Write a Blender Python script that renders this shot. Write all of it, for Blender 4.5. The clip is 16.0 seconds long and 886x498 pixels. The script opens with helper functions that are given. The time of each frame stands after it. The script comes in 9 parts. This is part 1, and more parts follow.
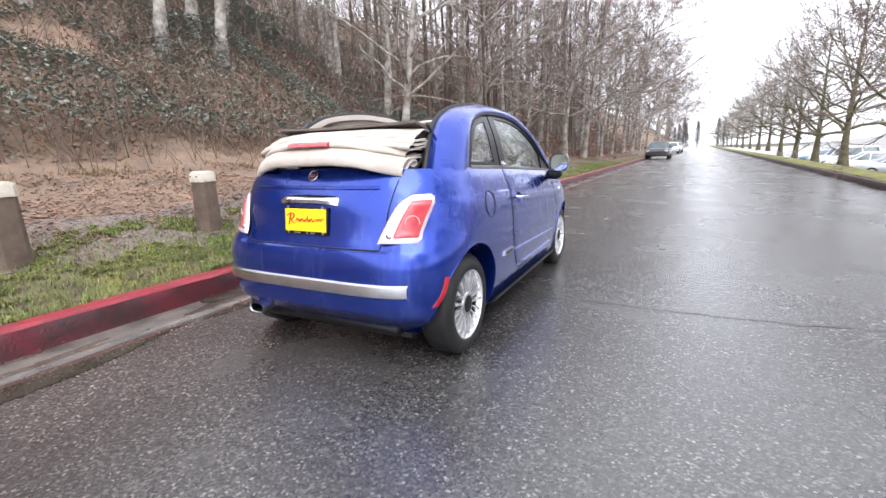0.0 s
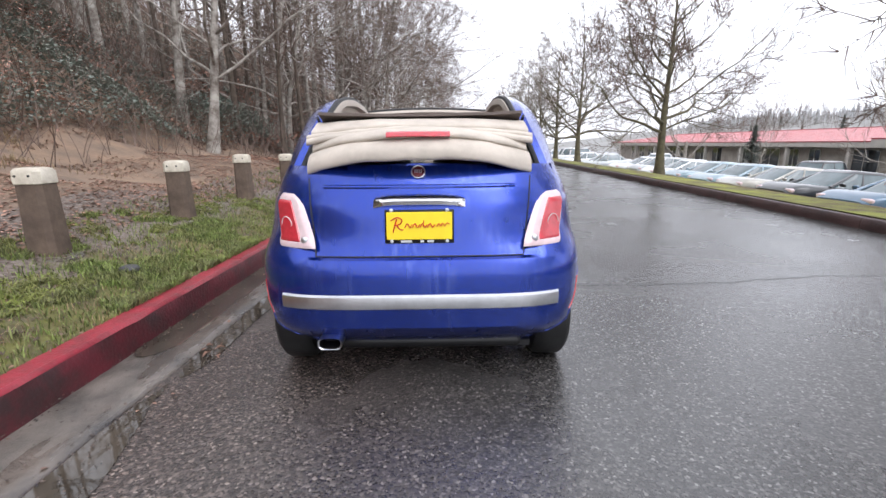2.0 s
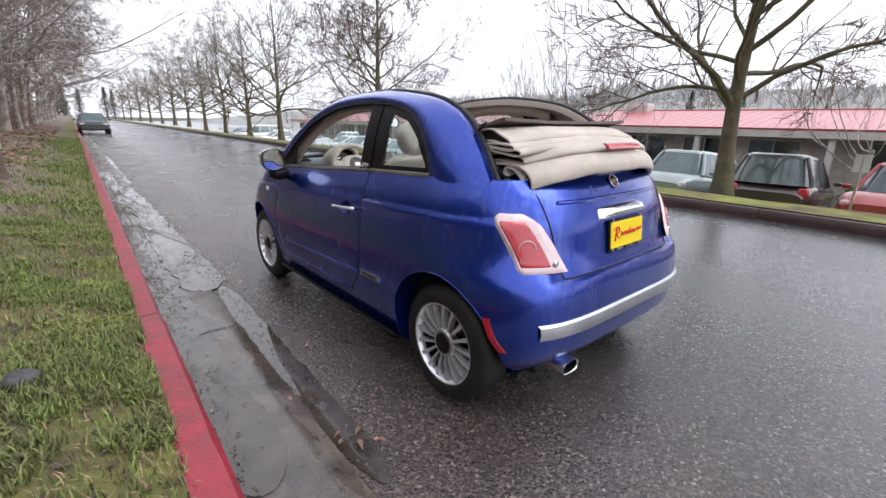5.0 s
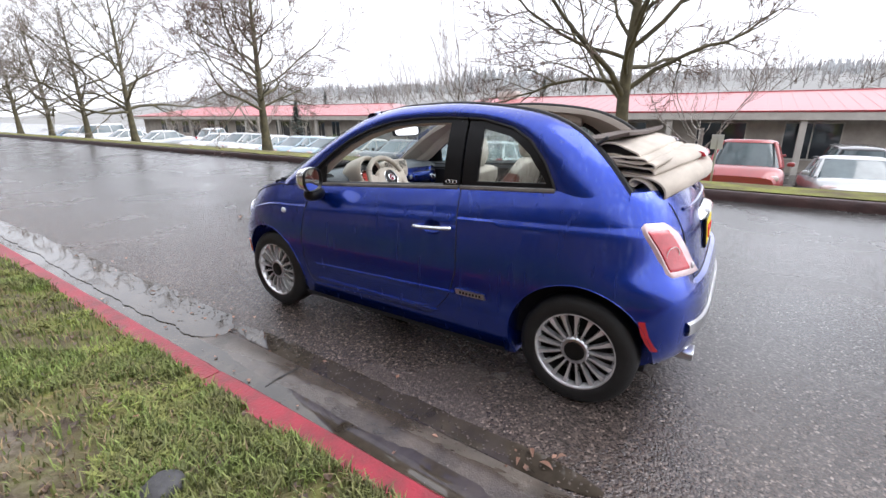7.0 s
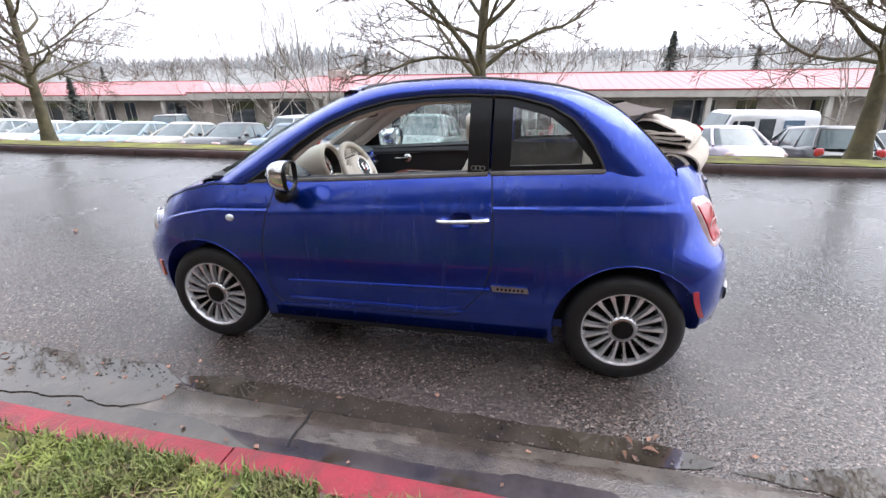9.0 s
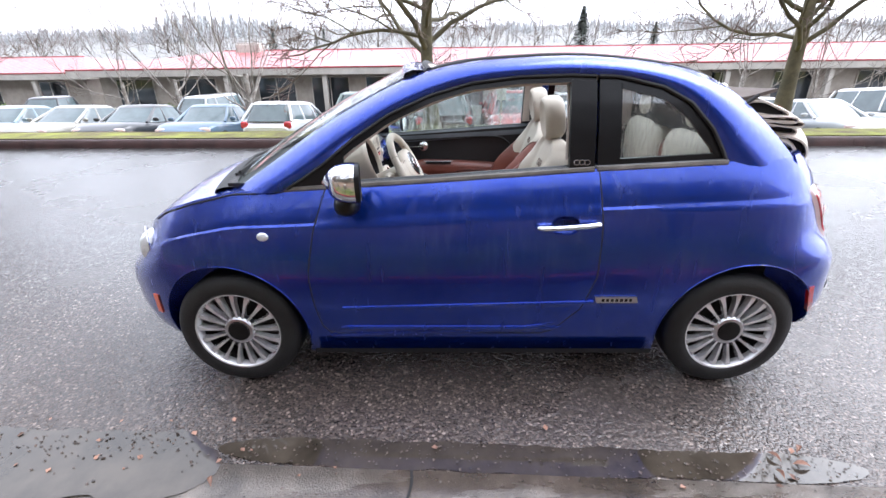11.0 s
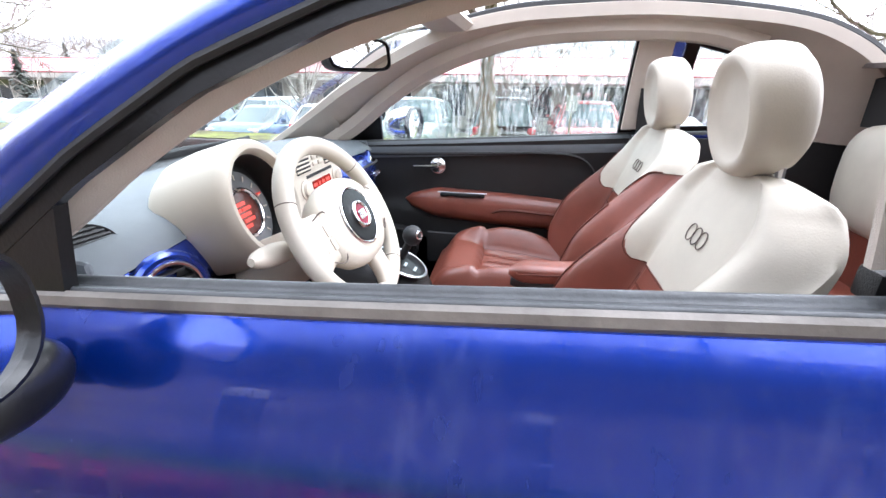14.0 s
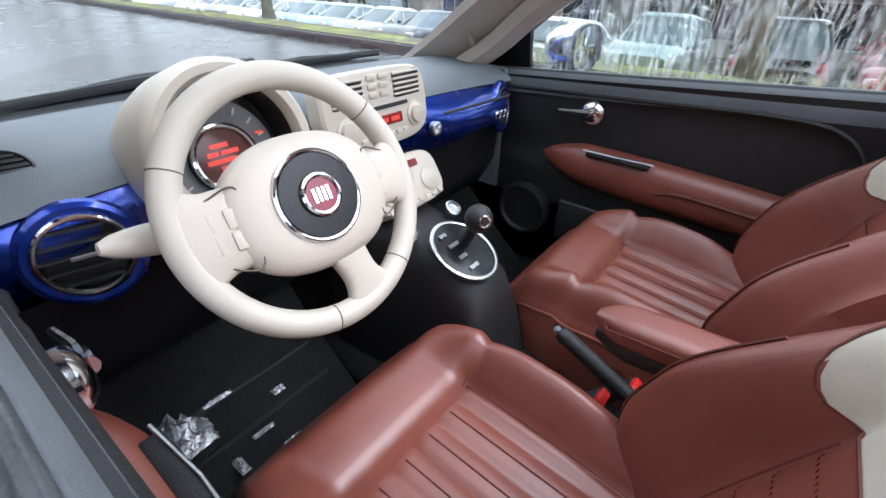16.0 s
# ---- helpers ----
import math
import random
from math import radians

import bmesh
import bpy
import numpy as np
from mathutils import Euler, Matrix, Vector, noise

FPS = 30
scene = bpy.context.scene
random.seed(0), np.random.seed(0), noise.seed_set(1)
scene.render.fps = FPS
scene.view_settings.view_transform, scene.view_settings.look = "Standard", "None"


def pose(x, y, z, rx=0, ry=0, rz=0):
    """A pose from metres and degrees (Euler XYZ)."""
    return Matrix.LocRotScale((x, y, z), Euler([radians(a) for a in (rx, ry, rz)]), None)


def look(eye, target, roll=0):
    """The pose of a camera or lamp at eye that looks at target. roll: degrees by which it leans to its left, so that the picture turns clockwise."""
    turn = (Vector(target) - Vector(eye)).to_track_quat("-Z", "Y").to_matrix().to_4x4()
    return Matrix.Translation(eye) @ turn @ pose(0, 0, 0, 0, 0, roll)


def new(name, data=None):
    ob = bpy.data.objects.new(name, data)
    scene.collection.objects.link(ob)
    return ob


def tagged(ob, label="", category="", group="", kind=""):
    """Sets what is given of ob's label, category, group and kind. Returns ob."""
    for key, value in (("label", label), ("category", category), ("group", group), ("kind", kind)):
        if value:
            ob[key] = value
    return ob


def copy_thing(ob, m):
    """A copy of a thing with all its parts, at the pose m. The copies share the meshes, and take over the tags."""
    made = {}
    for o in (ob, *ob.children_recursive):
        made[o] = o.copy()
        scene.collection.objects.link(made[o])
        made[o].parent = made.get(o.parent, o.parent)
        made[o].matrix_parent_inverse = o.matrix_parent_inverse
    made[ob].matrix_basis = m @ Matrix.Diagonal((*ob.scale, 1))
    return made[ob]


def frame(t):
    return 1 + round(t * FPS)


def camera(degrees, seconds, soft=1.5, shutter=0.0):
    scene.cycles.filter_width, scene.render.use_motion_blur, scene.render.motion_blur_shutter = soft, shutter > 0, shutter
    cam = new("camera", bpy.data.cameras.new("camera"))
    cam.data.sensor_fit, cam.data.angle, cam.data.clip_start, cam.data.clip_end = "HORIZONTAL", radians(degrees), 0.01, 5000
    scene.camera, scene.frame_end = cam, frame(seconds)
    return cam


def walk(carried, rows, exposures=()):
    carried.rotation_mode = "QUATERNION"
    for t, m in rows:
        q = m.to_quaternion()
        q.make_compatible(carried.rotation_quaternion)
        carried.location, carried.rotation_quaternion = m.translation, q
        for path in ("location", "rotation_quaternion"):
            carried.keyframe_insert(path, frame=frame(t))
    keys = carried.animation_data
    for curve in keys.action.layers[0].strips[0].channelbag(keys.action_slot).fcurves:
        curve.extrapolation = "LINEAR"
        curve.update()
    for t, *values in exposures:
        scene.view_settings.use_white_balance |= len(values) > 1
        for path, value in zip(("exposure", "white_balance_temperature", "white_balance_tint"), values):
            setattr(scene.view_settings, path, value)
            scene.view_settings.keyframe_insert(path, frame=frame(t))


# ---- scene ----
cam = camera(89.7, 16.0)
PATH = [
    (0, (1.784, -2.262, 1.168), (0.881, -0.529, 0.74), -1.8),
    (0.5, (1.354, -2.346, 1.18), (0.631, -0.532, 0.748), -0.8),
    (1, (0.926, -2.447, 1.184), (0.47, -0.554, 0.726), -1.0),
    (1.5, (0.511, -2.426, 1.18), (0.267, -0.492, 0.731), -0.0),
    (2, (0.089, -2.431, 1.183), (0.105, -0.485, 0.721), -0.6),
    (2.5, (-0.303, -2.359, 1.19), (-0.061, -0.441, 0.679), -0.7),
    (3, (-0.662, -2.197, 1.183), (-0.173, -0.318, 0.701), 2.1),
    (3.5, (-1.064, -2.046, 1.184), (-0.327, -0.256, 0.682), 0.7),
    (4, (-1.396, -1.817, 1.177), (-0.468, -0.118, 0.674), 0.8),
    (4.5, (-1.724, -1.621, 1.231), (-0.575, -0.067, 0.717), 1.9),
    (5, (-2.029, -1.46, 1.323), (-0.773, -0.006, 0.768), 1.0),
    (7.5, (-2.871, -0.241, 1.475), (-1.179, 0.567, 0.777), -2.1),
    (8, (-2.943, 0.052, 1.504), (-1.202, 0.6, 0.687), -2.8),
    (8.5, (-2.895, 0.276, 1.48), (-1.099, 0.753, 0.741), -2.2),
    (9, (-2.852, 0.486, 1.445), (-1.011, 0.863, 0.76), -0.5),
    (11.5, (-2.334, 1.332, 1.47), (-0.498, 1.355, 0.677), -0.9),
    (12, (-2.071, 1.275, 1.414), (-0.246, 1.394, 0.605), 1.3),
    (12.5, (-1.839, 1.252, 1.373), (0.009, 1.293, 0.609), 1.9),
    (13, (-1.591, 1.288, 1.332), (0.219, 1.365, 0.484), 1.5),
    (13.5, (-1.378, 1.274, 1.311), (0.446, 1.432, 0.505), -1.2),
    (14, (-1.143, 1.178, 1.262), (0.694, 1.471, 0.526), 0.7),
    (14.5, (-0.938, 1.162, 1.228), (0.879, 1.497, 0.463), 0.8),
    (15, (-0.794, 1.162, 1.209), (0.938, 1.58, 0.3), -0.0),
    (15.5, (-0.709, 1.104, 1.226), (0.849, 1.864, 0.228), 1.2),
    (16, (-0.658, 1.04, 1.239), (0.705, 2.064, 0.194), 1.4),
]
EXPOSURES = [(t, e, k, 13) for t, e, k in ((0.0, 1.16, 6150), (1.0, 0.85, 6150), (2.0, 0.68, 6150), (3.0, 0.66, 6150), (3.5, 0.56, 6150), (5.0, 0.55, 6150), (7.5, 0.95, 6150), (9.0, 1.08, 6050), (11.5, 1.55, 5900), (12.5, 1.80, 5900), (13.5, 2.08, 5900), (14.0, 2.25, 5850), (14.5, 2.25, 5850), (15.0, 2.0, 5800), (15.5, 1.6, 5750), (16.0, 1.5, 5750))]
walk(cam, [(t, look(eye, target, roll)) for t, eye, target, roll in PATH], EXPOSURES)

# ---- daylight: a bright, even overcast ----
world = bpy.data.worlds.new("overcast_sky")
scene.world = world
world.use_nodes = True
wn = world.node_tree.nodes
wl = world.node_tree.links
sky = wn.new("ShaderNodeTexSky")
sky.sky_type = 'NISHITA'
sky.sun_disc = False
sky.sun_elevation = radians(38)
sky.sun_rotation = radians(150)
sky.dust_density = 4.0
sky.ozone_density = 1.0
grey = wn.new("ShaderNodeHueSaturation")
grey.inputs["Saturation"].default_value = 0.10
wl.new(sky.outputs[0], grey.inputs["Color"])
cloud = wn.new("ShaderNodeMix")
cloud.data_type = 'RGBA'
cloud.inputs[0].default_value = 0.72
cloud.inputs[7].default_value = (9.6, 9.7, 10.0, 1)
wl.new(grey.outputs[0], cloud.inputs[6])
wl.new(cloud.outputs[2], wn["Background"].inputs["Color"])
wn["Background"].inputs["Strength"].default_value = 0.13

sun_data = bpy.data.lights.new("veiled_sun", 'SUN')
sun_data.energy = 0.7
sun_data.angle = radians(40)
sun_data.color = (1.0, 0.97, 0.93)
sun = new("veiled_sun", sun_data)
sun.matrix_world = look((0, 0, 60), (-18, 30, 0))
# ---- small building tools ----
V = Vector


def part(name, bm, material, parent=None, label="", smooth=35):
    me = bpy.data.meshes.new(name)
    bmesh.ops.recalc_face_normals(bm, faces=bm.faces)
    bm.to_mesh(me)
    bm.free()
    if smooth:
        me.polygons.foreach_set("use_smooth", [True] * len(me.polygons))
        me.set_sharp_from_angle(angle=radians(smooth))
    me.materials.append(material)
    ob = new(name, me)
    if parent is not None:
        ob.parent = parent
    if label:
        ob["label"] = label
    return ob


def raw(name, verts, faces, material, parent=None, smooth=0):
    me = bpy.data.meshes.new(name)
    me.from_pydata(verts, [], faces)
    if smooth:
        me.polygons.foreach_set("use_smooth", [True] * len(me.polygons))
    me.materials.append(material)
    ob = new(name, me)
    if parent is not None:
        ob.parent = parent
    return ob


def empty(name, place=(0, 0, 0), turn=0.0):
    ob = new(name)
    ob.empty_display_size = 0.2
    ob.matrix_basis = pose(*place, 0, 0, turn)
    return ob


def grid(bm, rows, close_u=False, close_v=False):
    """Faces between rows of points; close_u joins each row's ends, close_v the first and last rows."""
    vs = [[bm.verts.new(p) for p in row] for row in rows]
    n, m = len(vs), len(vs[0])
    for i in range(n if close_v else n - 1):
        a, b = vs[i], vs[(i + 1) % n]
        for j in range(m if close_u else m - 1):
            q = [a[j], a[(j + 1) % m], b[(j + 1) % m], b[j]]
            if len({v.index if v.index >= 0 else id(v) for v in q}) == 4:
                bm.faces.new(q)
    return vs


def box(bm, lo, hi, bevel=0.0, segs=2, m=None):
    c = [(a + b) / 2 for a, b in zip(lo, hi)]
    s = [abs(b - a) for a, b in zip(lo, hi)]
    r = bmesh.ops.create_cube(bm, size=1.0)
    vs = r["verts"]
    for v in vs:
        v.co = V((c[0] + v.co.x * s[0], c[1] + v.co.y * s[1], c[2] + v.co.z * s[2]))
    if bevel:
        es = list({e for v in vs for e in v.link_edges})
        r = bmesh.ops.bevel(bm, geom=es, offset=bevel, segments=segs, affect='EDGES', profile=0.5)
        vs = list({v for f in r["faces"] for v in f.verts} | {v for v in vs if v.is_valid})
    if m is not None:
        bmesh.ops.transform(bm, matrix=m, verts=vs)
    return vs


def frames_along(pts, closed=False):
    """A side and an up direction at each point of a line."""
    pts = [V(p) for p in pts]
    n = len(pts)
    out = []
    side = None
    for i in range(n):
        a = pts[i - 1] if (i > 0 or closed) else pts[i]
        b = pts[(i + 1) % n] if (i < n - 1 or closed) else pts[i]
        d = (b - a).normalized()
        if side is None:
            ref = V((0, 0, 1)) if abs(d.z) < 0.9 else V((1, 0, 0))
            side = d.cross(ref).normalized()
        side = (side - d * side.dot(d)).normalized()
        out.append((pts[i], side, d.cross(side).normalized()))
    return out


def tube(bm, pts, r, n=8, closed=False, flat=1.0, caps=True):
    """A round bar along points; r is one radius or one for each point; flat squeezes it in its up direction."""
    fr = frames_along(pts, closed)
    rs = r if hasattr(r, "__len__") else [r] * len(fr)
    rows = []
    for (p, s, u), q in zip(fr, rs):
        rows.append([p + s * (q * math.cos(2 * math.pi * k / n)) + u * (q * flat * math.sin(2 * math.pi * k / n)) for k in range(n)])
    vs = grid(bm, rows, close_u=True, close_v=closed)
    if caps and not closed:
        bm.faces.new(list(reversed(vs[0])))
        bm.faces.new(vs[-1])
    return vs


def lathe(bm, profile, n=32, m=None, closed=False):
    """Turns a profile of (radius, height) about z, then moves it by m."""
    m = m or Matrix()
    rows = [[m @ V((r * math.cos(2 * math.pi * k / n), r * math.sin(2 * math.pi * k / n), h)) for k in range(n)] for r, h in profile]
    return grid(bm, rows, close_u=True, close_v=closed)


def blob(bm, centre, size, e=0.5, nu=24, nv=14, m=None):
    """A rounded box: a superellipsoid of half sizes; e 1 is an ellipsoid, 0.3 nearly a box."""
    def sp(c, q):
        return math.copysign(abs(c) ** q, c)
    rows = []
    m = m or Matrix()
    for i in range(1, nv):
        b = -math.pi / 2 + math.pi * i / nv
        rows.append([m @ V((centre[0] + size[0] * sp(math.cos(b), e) * sp(math.cos(a), e), centre[1] + size[1] * sp(math.cos(b), e) * sp(math.sin(a), e),
                            centre[2] + size[2] * sp(math.sin(b), e))) for a in [2 * math.pi * k / nu for k in range(nu)]])
    vs = grid(bm, rows, close_u=True)
    bm.faces.new(list(reversed(vs[0])))
    bm.faces.new(vs[-1])
    return vs


def smooth_line(pts, per=6, closed=False):
    """Catmull-Rom through points."""
    pts = [V(p) for p in pts]
    n = len(pts)
    out = []
    for i in range(n if closed else n - 1):
        p0 = pts[i - 1] if (i > 0 or closed) else pts[0] * 2 - pts[1]
        p1, p2 = pts[i], pts[(i + 1) % n]
        p3 = pts[(i + 2) % n] if (i < n - 2 or closed) else pts[-1] * 2 - pts[-2]
        for k in range(per):
            t = k / per
            out.append(0.5 * ((2 * p1) + (p2 - p0) * t + (2 * p0 - 5 * p1 + 4 * p2 - p3) * t * t + (3 * p1 - p0 - 3 * p2 + p3) * t ** 3))
    if not closed:
        out.append(pts[-1])
    return out


def slab(bm, rows, depth):
    """A sheet of points given thickness along the vector depth, closed all round."""
    d = V(depth)
    n, m = len(rows), len(rows[0])
    a = grid(bm, rows)
    b = grid(bm, [[V(p) + d for p in row] for row in rows])
    edge = [(0, j) for j in range(m)] + [(i, m - 1) for i in range(1, n)] + [(n - 1, j) for j in range(m - 2, -1, -1)] + [(i, 0) for i in range(n - 2, 0, -1)]
    for (i, j), (k, l) in zip(edge, edge[1:] + edge[:1]):
        bm.faces.new([a[i][j], a[k][l], b[k][l], b[i][j]])


def span(a, b, n):
    return [a + (b - a) * k / n for k in range(n + 1)]


def step(a, b, x):
    t = min(1.0, max(0.0, (x - a) / (b - a)))
    return t * t * (3 - 2 * t)


def lerp(a, b, t):
    return a + (b - a) * t


def cut(name, bm, cutters, material, parent=None, smooth=30):
    """A solid less other solids, as one mesh."""
    ob = part(name + "_solid", bm, material)
    made = []
    for c in cutters:
        k = part(name + "_cutter", c, material)
        made.append(k)
        mod = ob.modifiers.new("cut", 'BOOLEAN')
        mod.object, mod.operation, mod.solver = k, 'DIFFERENCE', 'EXACT'
    deps = bpy.context.evaluated_depsgraph_get()
    me = bpy.data.meshes.new_from_object(ob.evaluated_get(deps))
    me.name = name
    for k in made + [ob]:
        old = k.data
        bpy.data.objects.remove(k)
        bpy.data.meshes.remove(old)
    me.materials.clear()
    me.materials.append(material)
    me.polygons.foreach_set("use_smooth", [True] * len(me.polygons))
    me.set_sharp_from_angle(angle=radians(smooth))
    res = new(name, me)
    if parent is not None:
        res.parent = parent
    return res
# ---- materials ----
def material(name, colour, rough=0.5, metal=0.0, vary=0.0, scale=8.0, bump=0.0, bump_scale=60.0, coat=0.0, spec=0.5, colour2=None, rough_vary=0.0, island=0.0, detail=5.0):
    """A surface with two scales of change: stains that shift its colour and a fine relief."""
    mt = bpy.data.materials.new(name)
    mt.use_nodes = True
    nt = mt.node_tree
    b = nt.nodes["Principled BSDF"]
    b.inputs["Base Color"].default_value = (*colour, 1)
    b.inputs["Roughness"].default_value = rough
    b.inputs["Metallic"].default_value = metal
    b.inputs["Coat Weight"].default_value = coat
    b.inputs["Coat Roughness"].default_value = 0.04
    b.inputs["Specular IOR Level"].default_value = spec
    co = nt.nodes.new("ShaderNodeTexCoord")
    last = None
    if vary or colour2:
        n = nt.nodes.new("ShaderNodeTexNoise")
        n.inputs["Scale"].default_value = scale
        n.inputs["Detail"].default_value = detail
        n.inputs["Roughness"].default_value = 0.62
        nt.links.new(co.outputs["Object"], n.inputs["Vector"])
        ramp = nt.nodes.new("ShaderNodeValToRGB")
        c2 = colour2 or tuple(c * (1 - vary) for c in colour)
        c1 = colour if colour2 else tuple(min(1, c * (1 + vary * 0.6)) for c in colour)
        ramp.color_ramp.elements[0].position, ramp.color_ramp.elements[0].color = 0.36, (*c2, 1)
        ramp.color_ramp.elements[1].position, ramp.color_ramp.elements[1].color = 0.64, (*c1, 1)
        nt.links.new(n.outputs["Fac"], ramp.inputs[0])
        last = ramp.outputs[0]
        if rough_vary:
            mr = nt.nodes.new("ShaderNodeMapRange")
            mr.inputs[3].default_value, mr.inputs[4].default_value = max(0.02, rough - rough_vary), min(1, rough + rough_vary)
            nt.links.new(n.outputs["Fac"], mr.inputs[0])
            nt.links.new(mr.outputs[0], b.inputs["Roughness"])
    if island:
        info = nt.nodes.new("ShaderNodeNewGeometry")
        hs = nt.nodes.new("ShaderNodeHueSaturation")
        mr = nt.nodes.new("ShaderNodeMapRange")
        mr.inputs[3].default_value, mr.inputs[4].default_value = 1 - island, 1 + island
        nt.links.new(info.outputs["Random Per Island"], mr.inputs[0])
        nt.links.new(mr.outputs[0], hs.inputs["Value"])
        if last:
            nt.links.new(last, hs.inputs["Color"])
        else:
            hs.inputs["Color"].default_value = (*colour, 1)
        last = hs.outputs[0]
    if last:
        nt.links.new(last, b.inputs["Base Color"])
    if bump:
        n = nt.nodes.new("ShaderNodeTexNoise")
        n.inputs["Scale"].default_value = bump_scale
        n.inputs["Detail"].default_value = 4
        nt.links.new(co.outputs["Object"], n.inputs["Vector"])
        bp = nt.nodes.new("ShaderNodeBump")
        bp.inputs["Strength"].default_value = bump
        bp.inputs["Distance"].default_value = 0.01
        nt.links.new(n.outputs["Fac"], bp.inputs["Height"])
        nt.links.new(bp.outputs[0], b.inputs["Normal"])
    return mt


def glass(name, tint=(0.86, 0.94, 0.92), rough=0.0, alpha=0.12, wet=0.0):
    """A thin pane: clear, with a mirror gloss; wet adds drops and running streaks."""
    mt = bpy.data.materials.new(name)
    mt.use_nodes = True
    nt = mt.node_tree
    nt.nodes.remove(nt.nodes["Principled BSDF"])
    out = nt.nodes["Material Output"]
    tr = nt.nodes.new("ShaderNodeBsdfTransparent")
    tr.inputs[0].default_value = (*tint, 1)
    gl = nt.nodes.new("ShaderNodeBsdfGlossy")
    gl.inputs["Roughness"].default_value = 0.02 + rough
    gl.inputs["Color"].default_value = (1, 1, 1, 1)
    lw = nt.nodes.new("ShaderNodeLayerWeight")
    lw.inputs["Blend"].default_value = 0.5
    pw = nt.nodes.new("ShaderNodeMath")
    pw.operation = 'POWER'
    pw.inputs[1].default_value = 5.0
    nt.links.new(lw.outputs["Facing"], pw.inputs[0])
    fr = nt.nodes.new("ShaderNodeMapRange")
    fr.inputs[3].default_value, fr.inputs[4].default_value = 0.07, 1.0
    nt.links.new(pw.outputs[0], fr.inputs[0])
    mix = nt.nodes.new("ShaderNodeMixShader")
    nt.links.new(fr.outputs[0], mix.inputs[0])
    nt.links.new(tr.outputs[0], mix.inputs[1])
    nt.links.new(gl.outputs[0], mix.inputs[2])
    last = mix.outputs[0]
    if wet:
        co = nt.nodes.new("ShaderNodeTexCoord")
        mp = nt.nodes.new("ShaderNodeMapping")
        mp.inputs["Scale"].default_value = (105, 105, 7)
        nt.links.new(co.outputs["Object"], mp.inputs["Vector"])
        n = nt.nodes.new("ShaderNodeTexNoise")
        n.inputs["Scale"].default_value = 1.0
        n.inputs["Detail"].default_value = 3
        nt.links.new(mp.outputs[0], n.inputs["Vector"])
        dr = nt.nodes.new("ShaderNodeTexVoronoi")
        dr.inputs["Scale"].default_value = 130
        nt.links.new(co.outputs["Object"], dr.inputs["Vector"])
        rp = nt.nodes.new("ShaderNodeValToRGB")
        rp.color_ramp.elements[0].position, rp.color_ramp.elements[0].color = 0.46, (0, 0, 0, 1)
        rp.color_ramp.elements[1].position, rp.color_ramp.elements[1].color = 0.60, (1, 1, 1, 1)
        nt.links.new(n.outputs["Fac"], rp.inputs[0])
        dp = nt.nodes.new("ShaderNodeValToRGB")
        dp.color_ramp.elements[0].position, dp.color_ramp.elements[0].color = 0.16, (1, 1, 1, 1)
        dp.color_ramp.elements[1].position, dp.color_ramp.elements[1].color = 0.30, (0, 0, 0, 1)
        nt.links.new(dr.outputs["Distance"], dp.inputs[0])
        mx = nt.nodes.new("ShaderNodeMath")
        mx.operation = 'MAXIMUM'
        nt.links.new(rp.outputs[0], mx.inputs[0])
        nt.links.new(dp.outputs[0], mx.inputs[1])
        ml = nt.nodes.new("ShaderNodeMath")
        ml.operation = 'MULTIPLY'
        ml.inputs[1].default_value = wet
        nt.links.new(mx.outputs[0], ml.inputs[0])
        rf = nt.nodes.new("ShaderNodeBsdfRefraction")
        rf.inputs["IOR"].default_value = 1.06
        rf.inputs["Roughness"].default_value = 0.12
        rf.inputs["Color"].default_value = (0.93, 0.95, 0.95, 1)
        df = nt.nodes.new("ShaderNodeBsdfTranslucent")
        df.inputs[0].default_value = (0.75, 0.78, 0.78, 1)
        m3 = nt.nodes.new("ShaderNodeMixShader")
        m3.inputs[0].default_value = 0.22
        nt.links.new(rf.outputs[0], m3.inputs[1])
        nt.links.new(df.outputs[0], m3.inputs[2])
        m2 = nt.nodes.new("ShaderNodeMixShader")
        nt.links.new(ml.outputs[0], m2.inputs[0])
        nt.links.new(last, m2.inputs[1])
        nt.links.new(m3.outputs[0], m2.inputs[2])
        last = m2.outputs[0]
    nt.links.new(last, out.inputs["Surface"])
    return mt


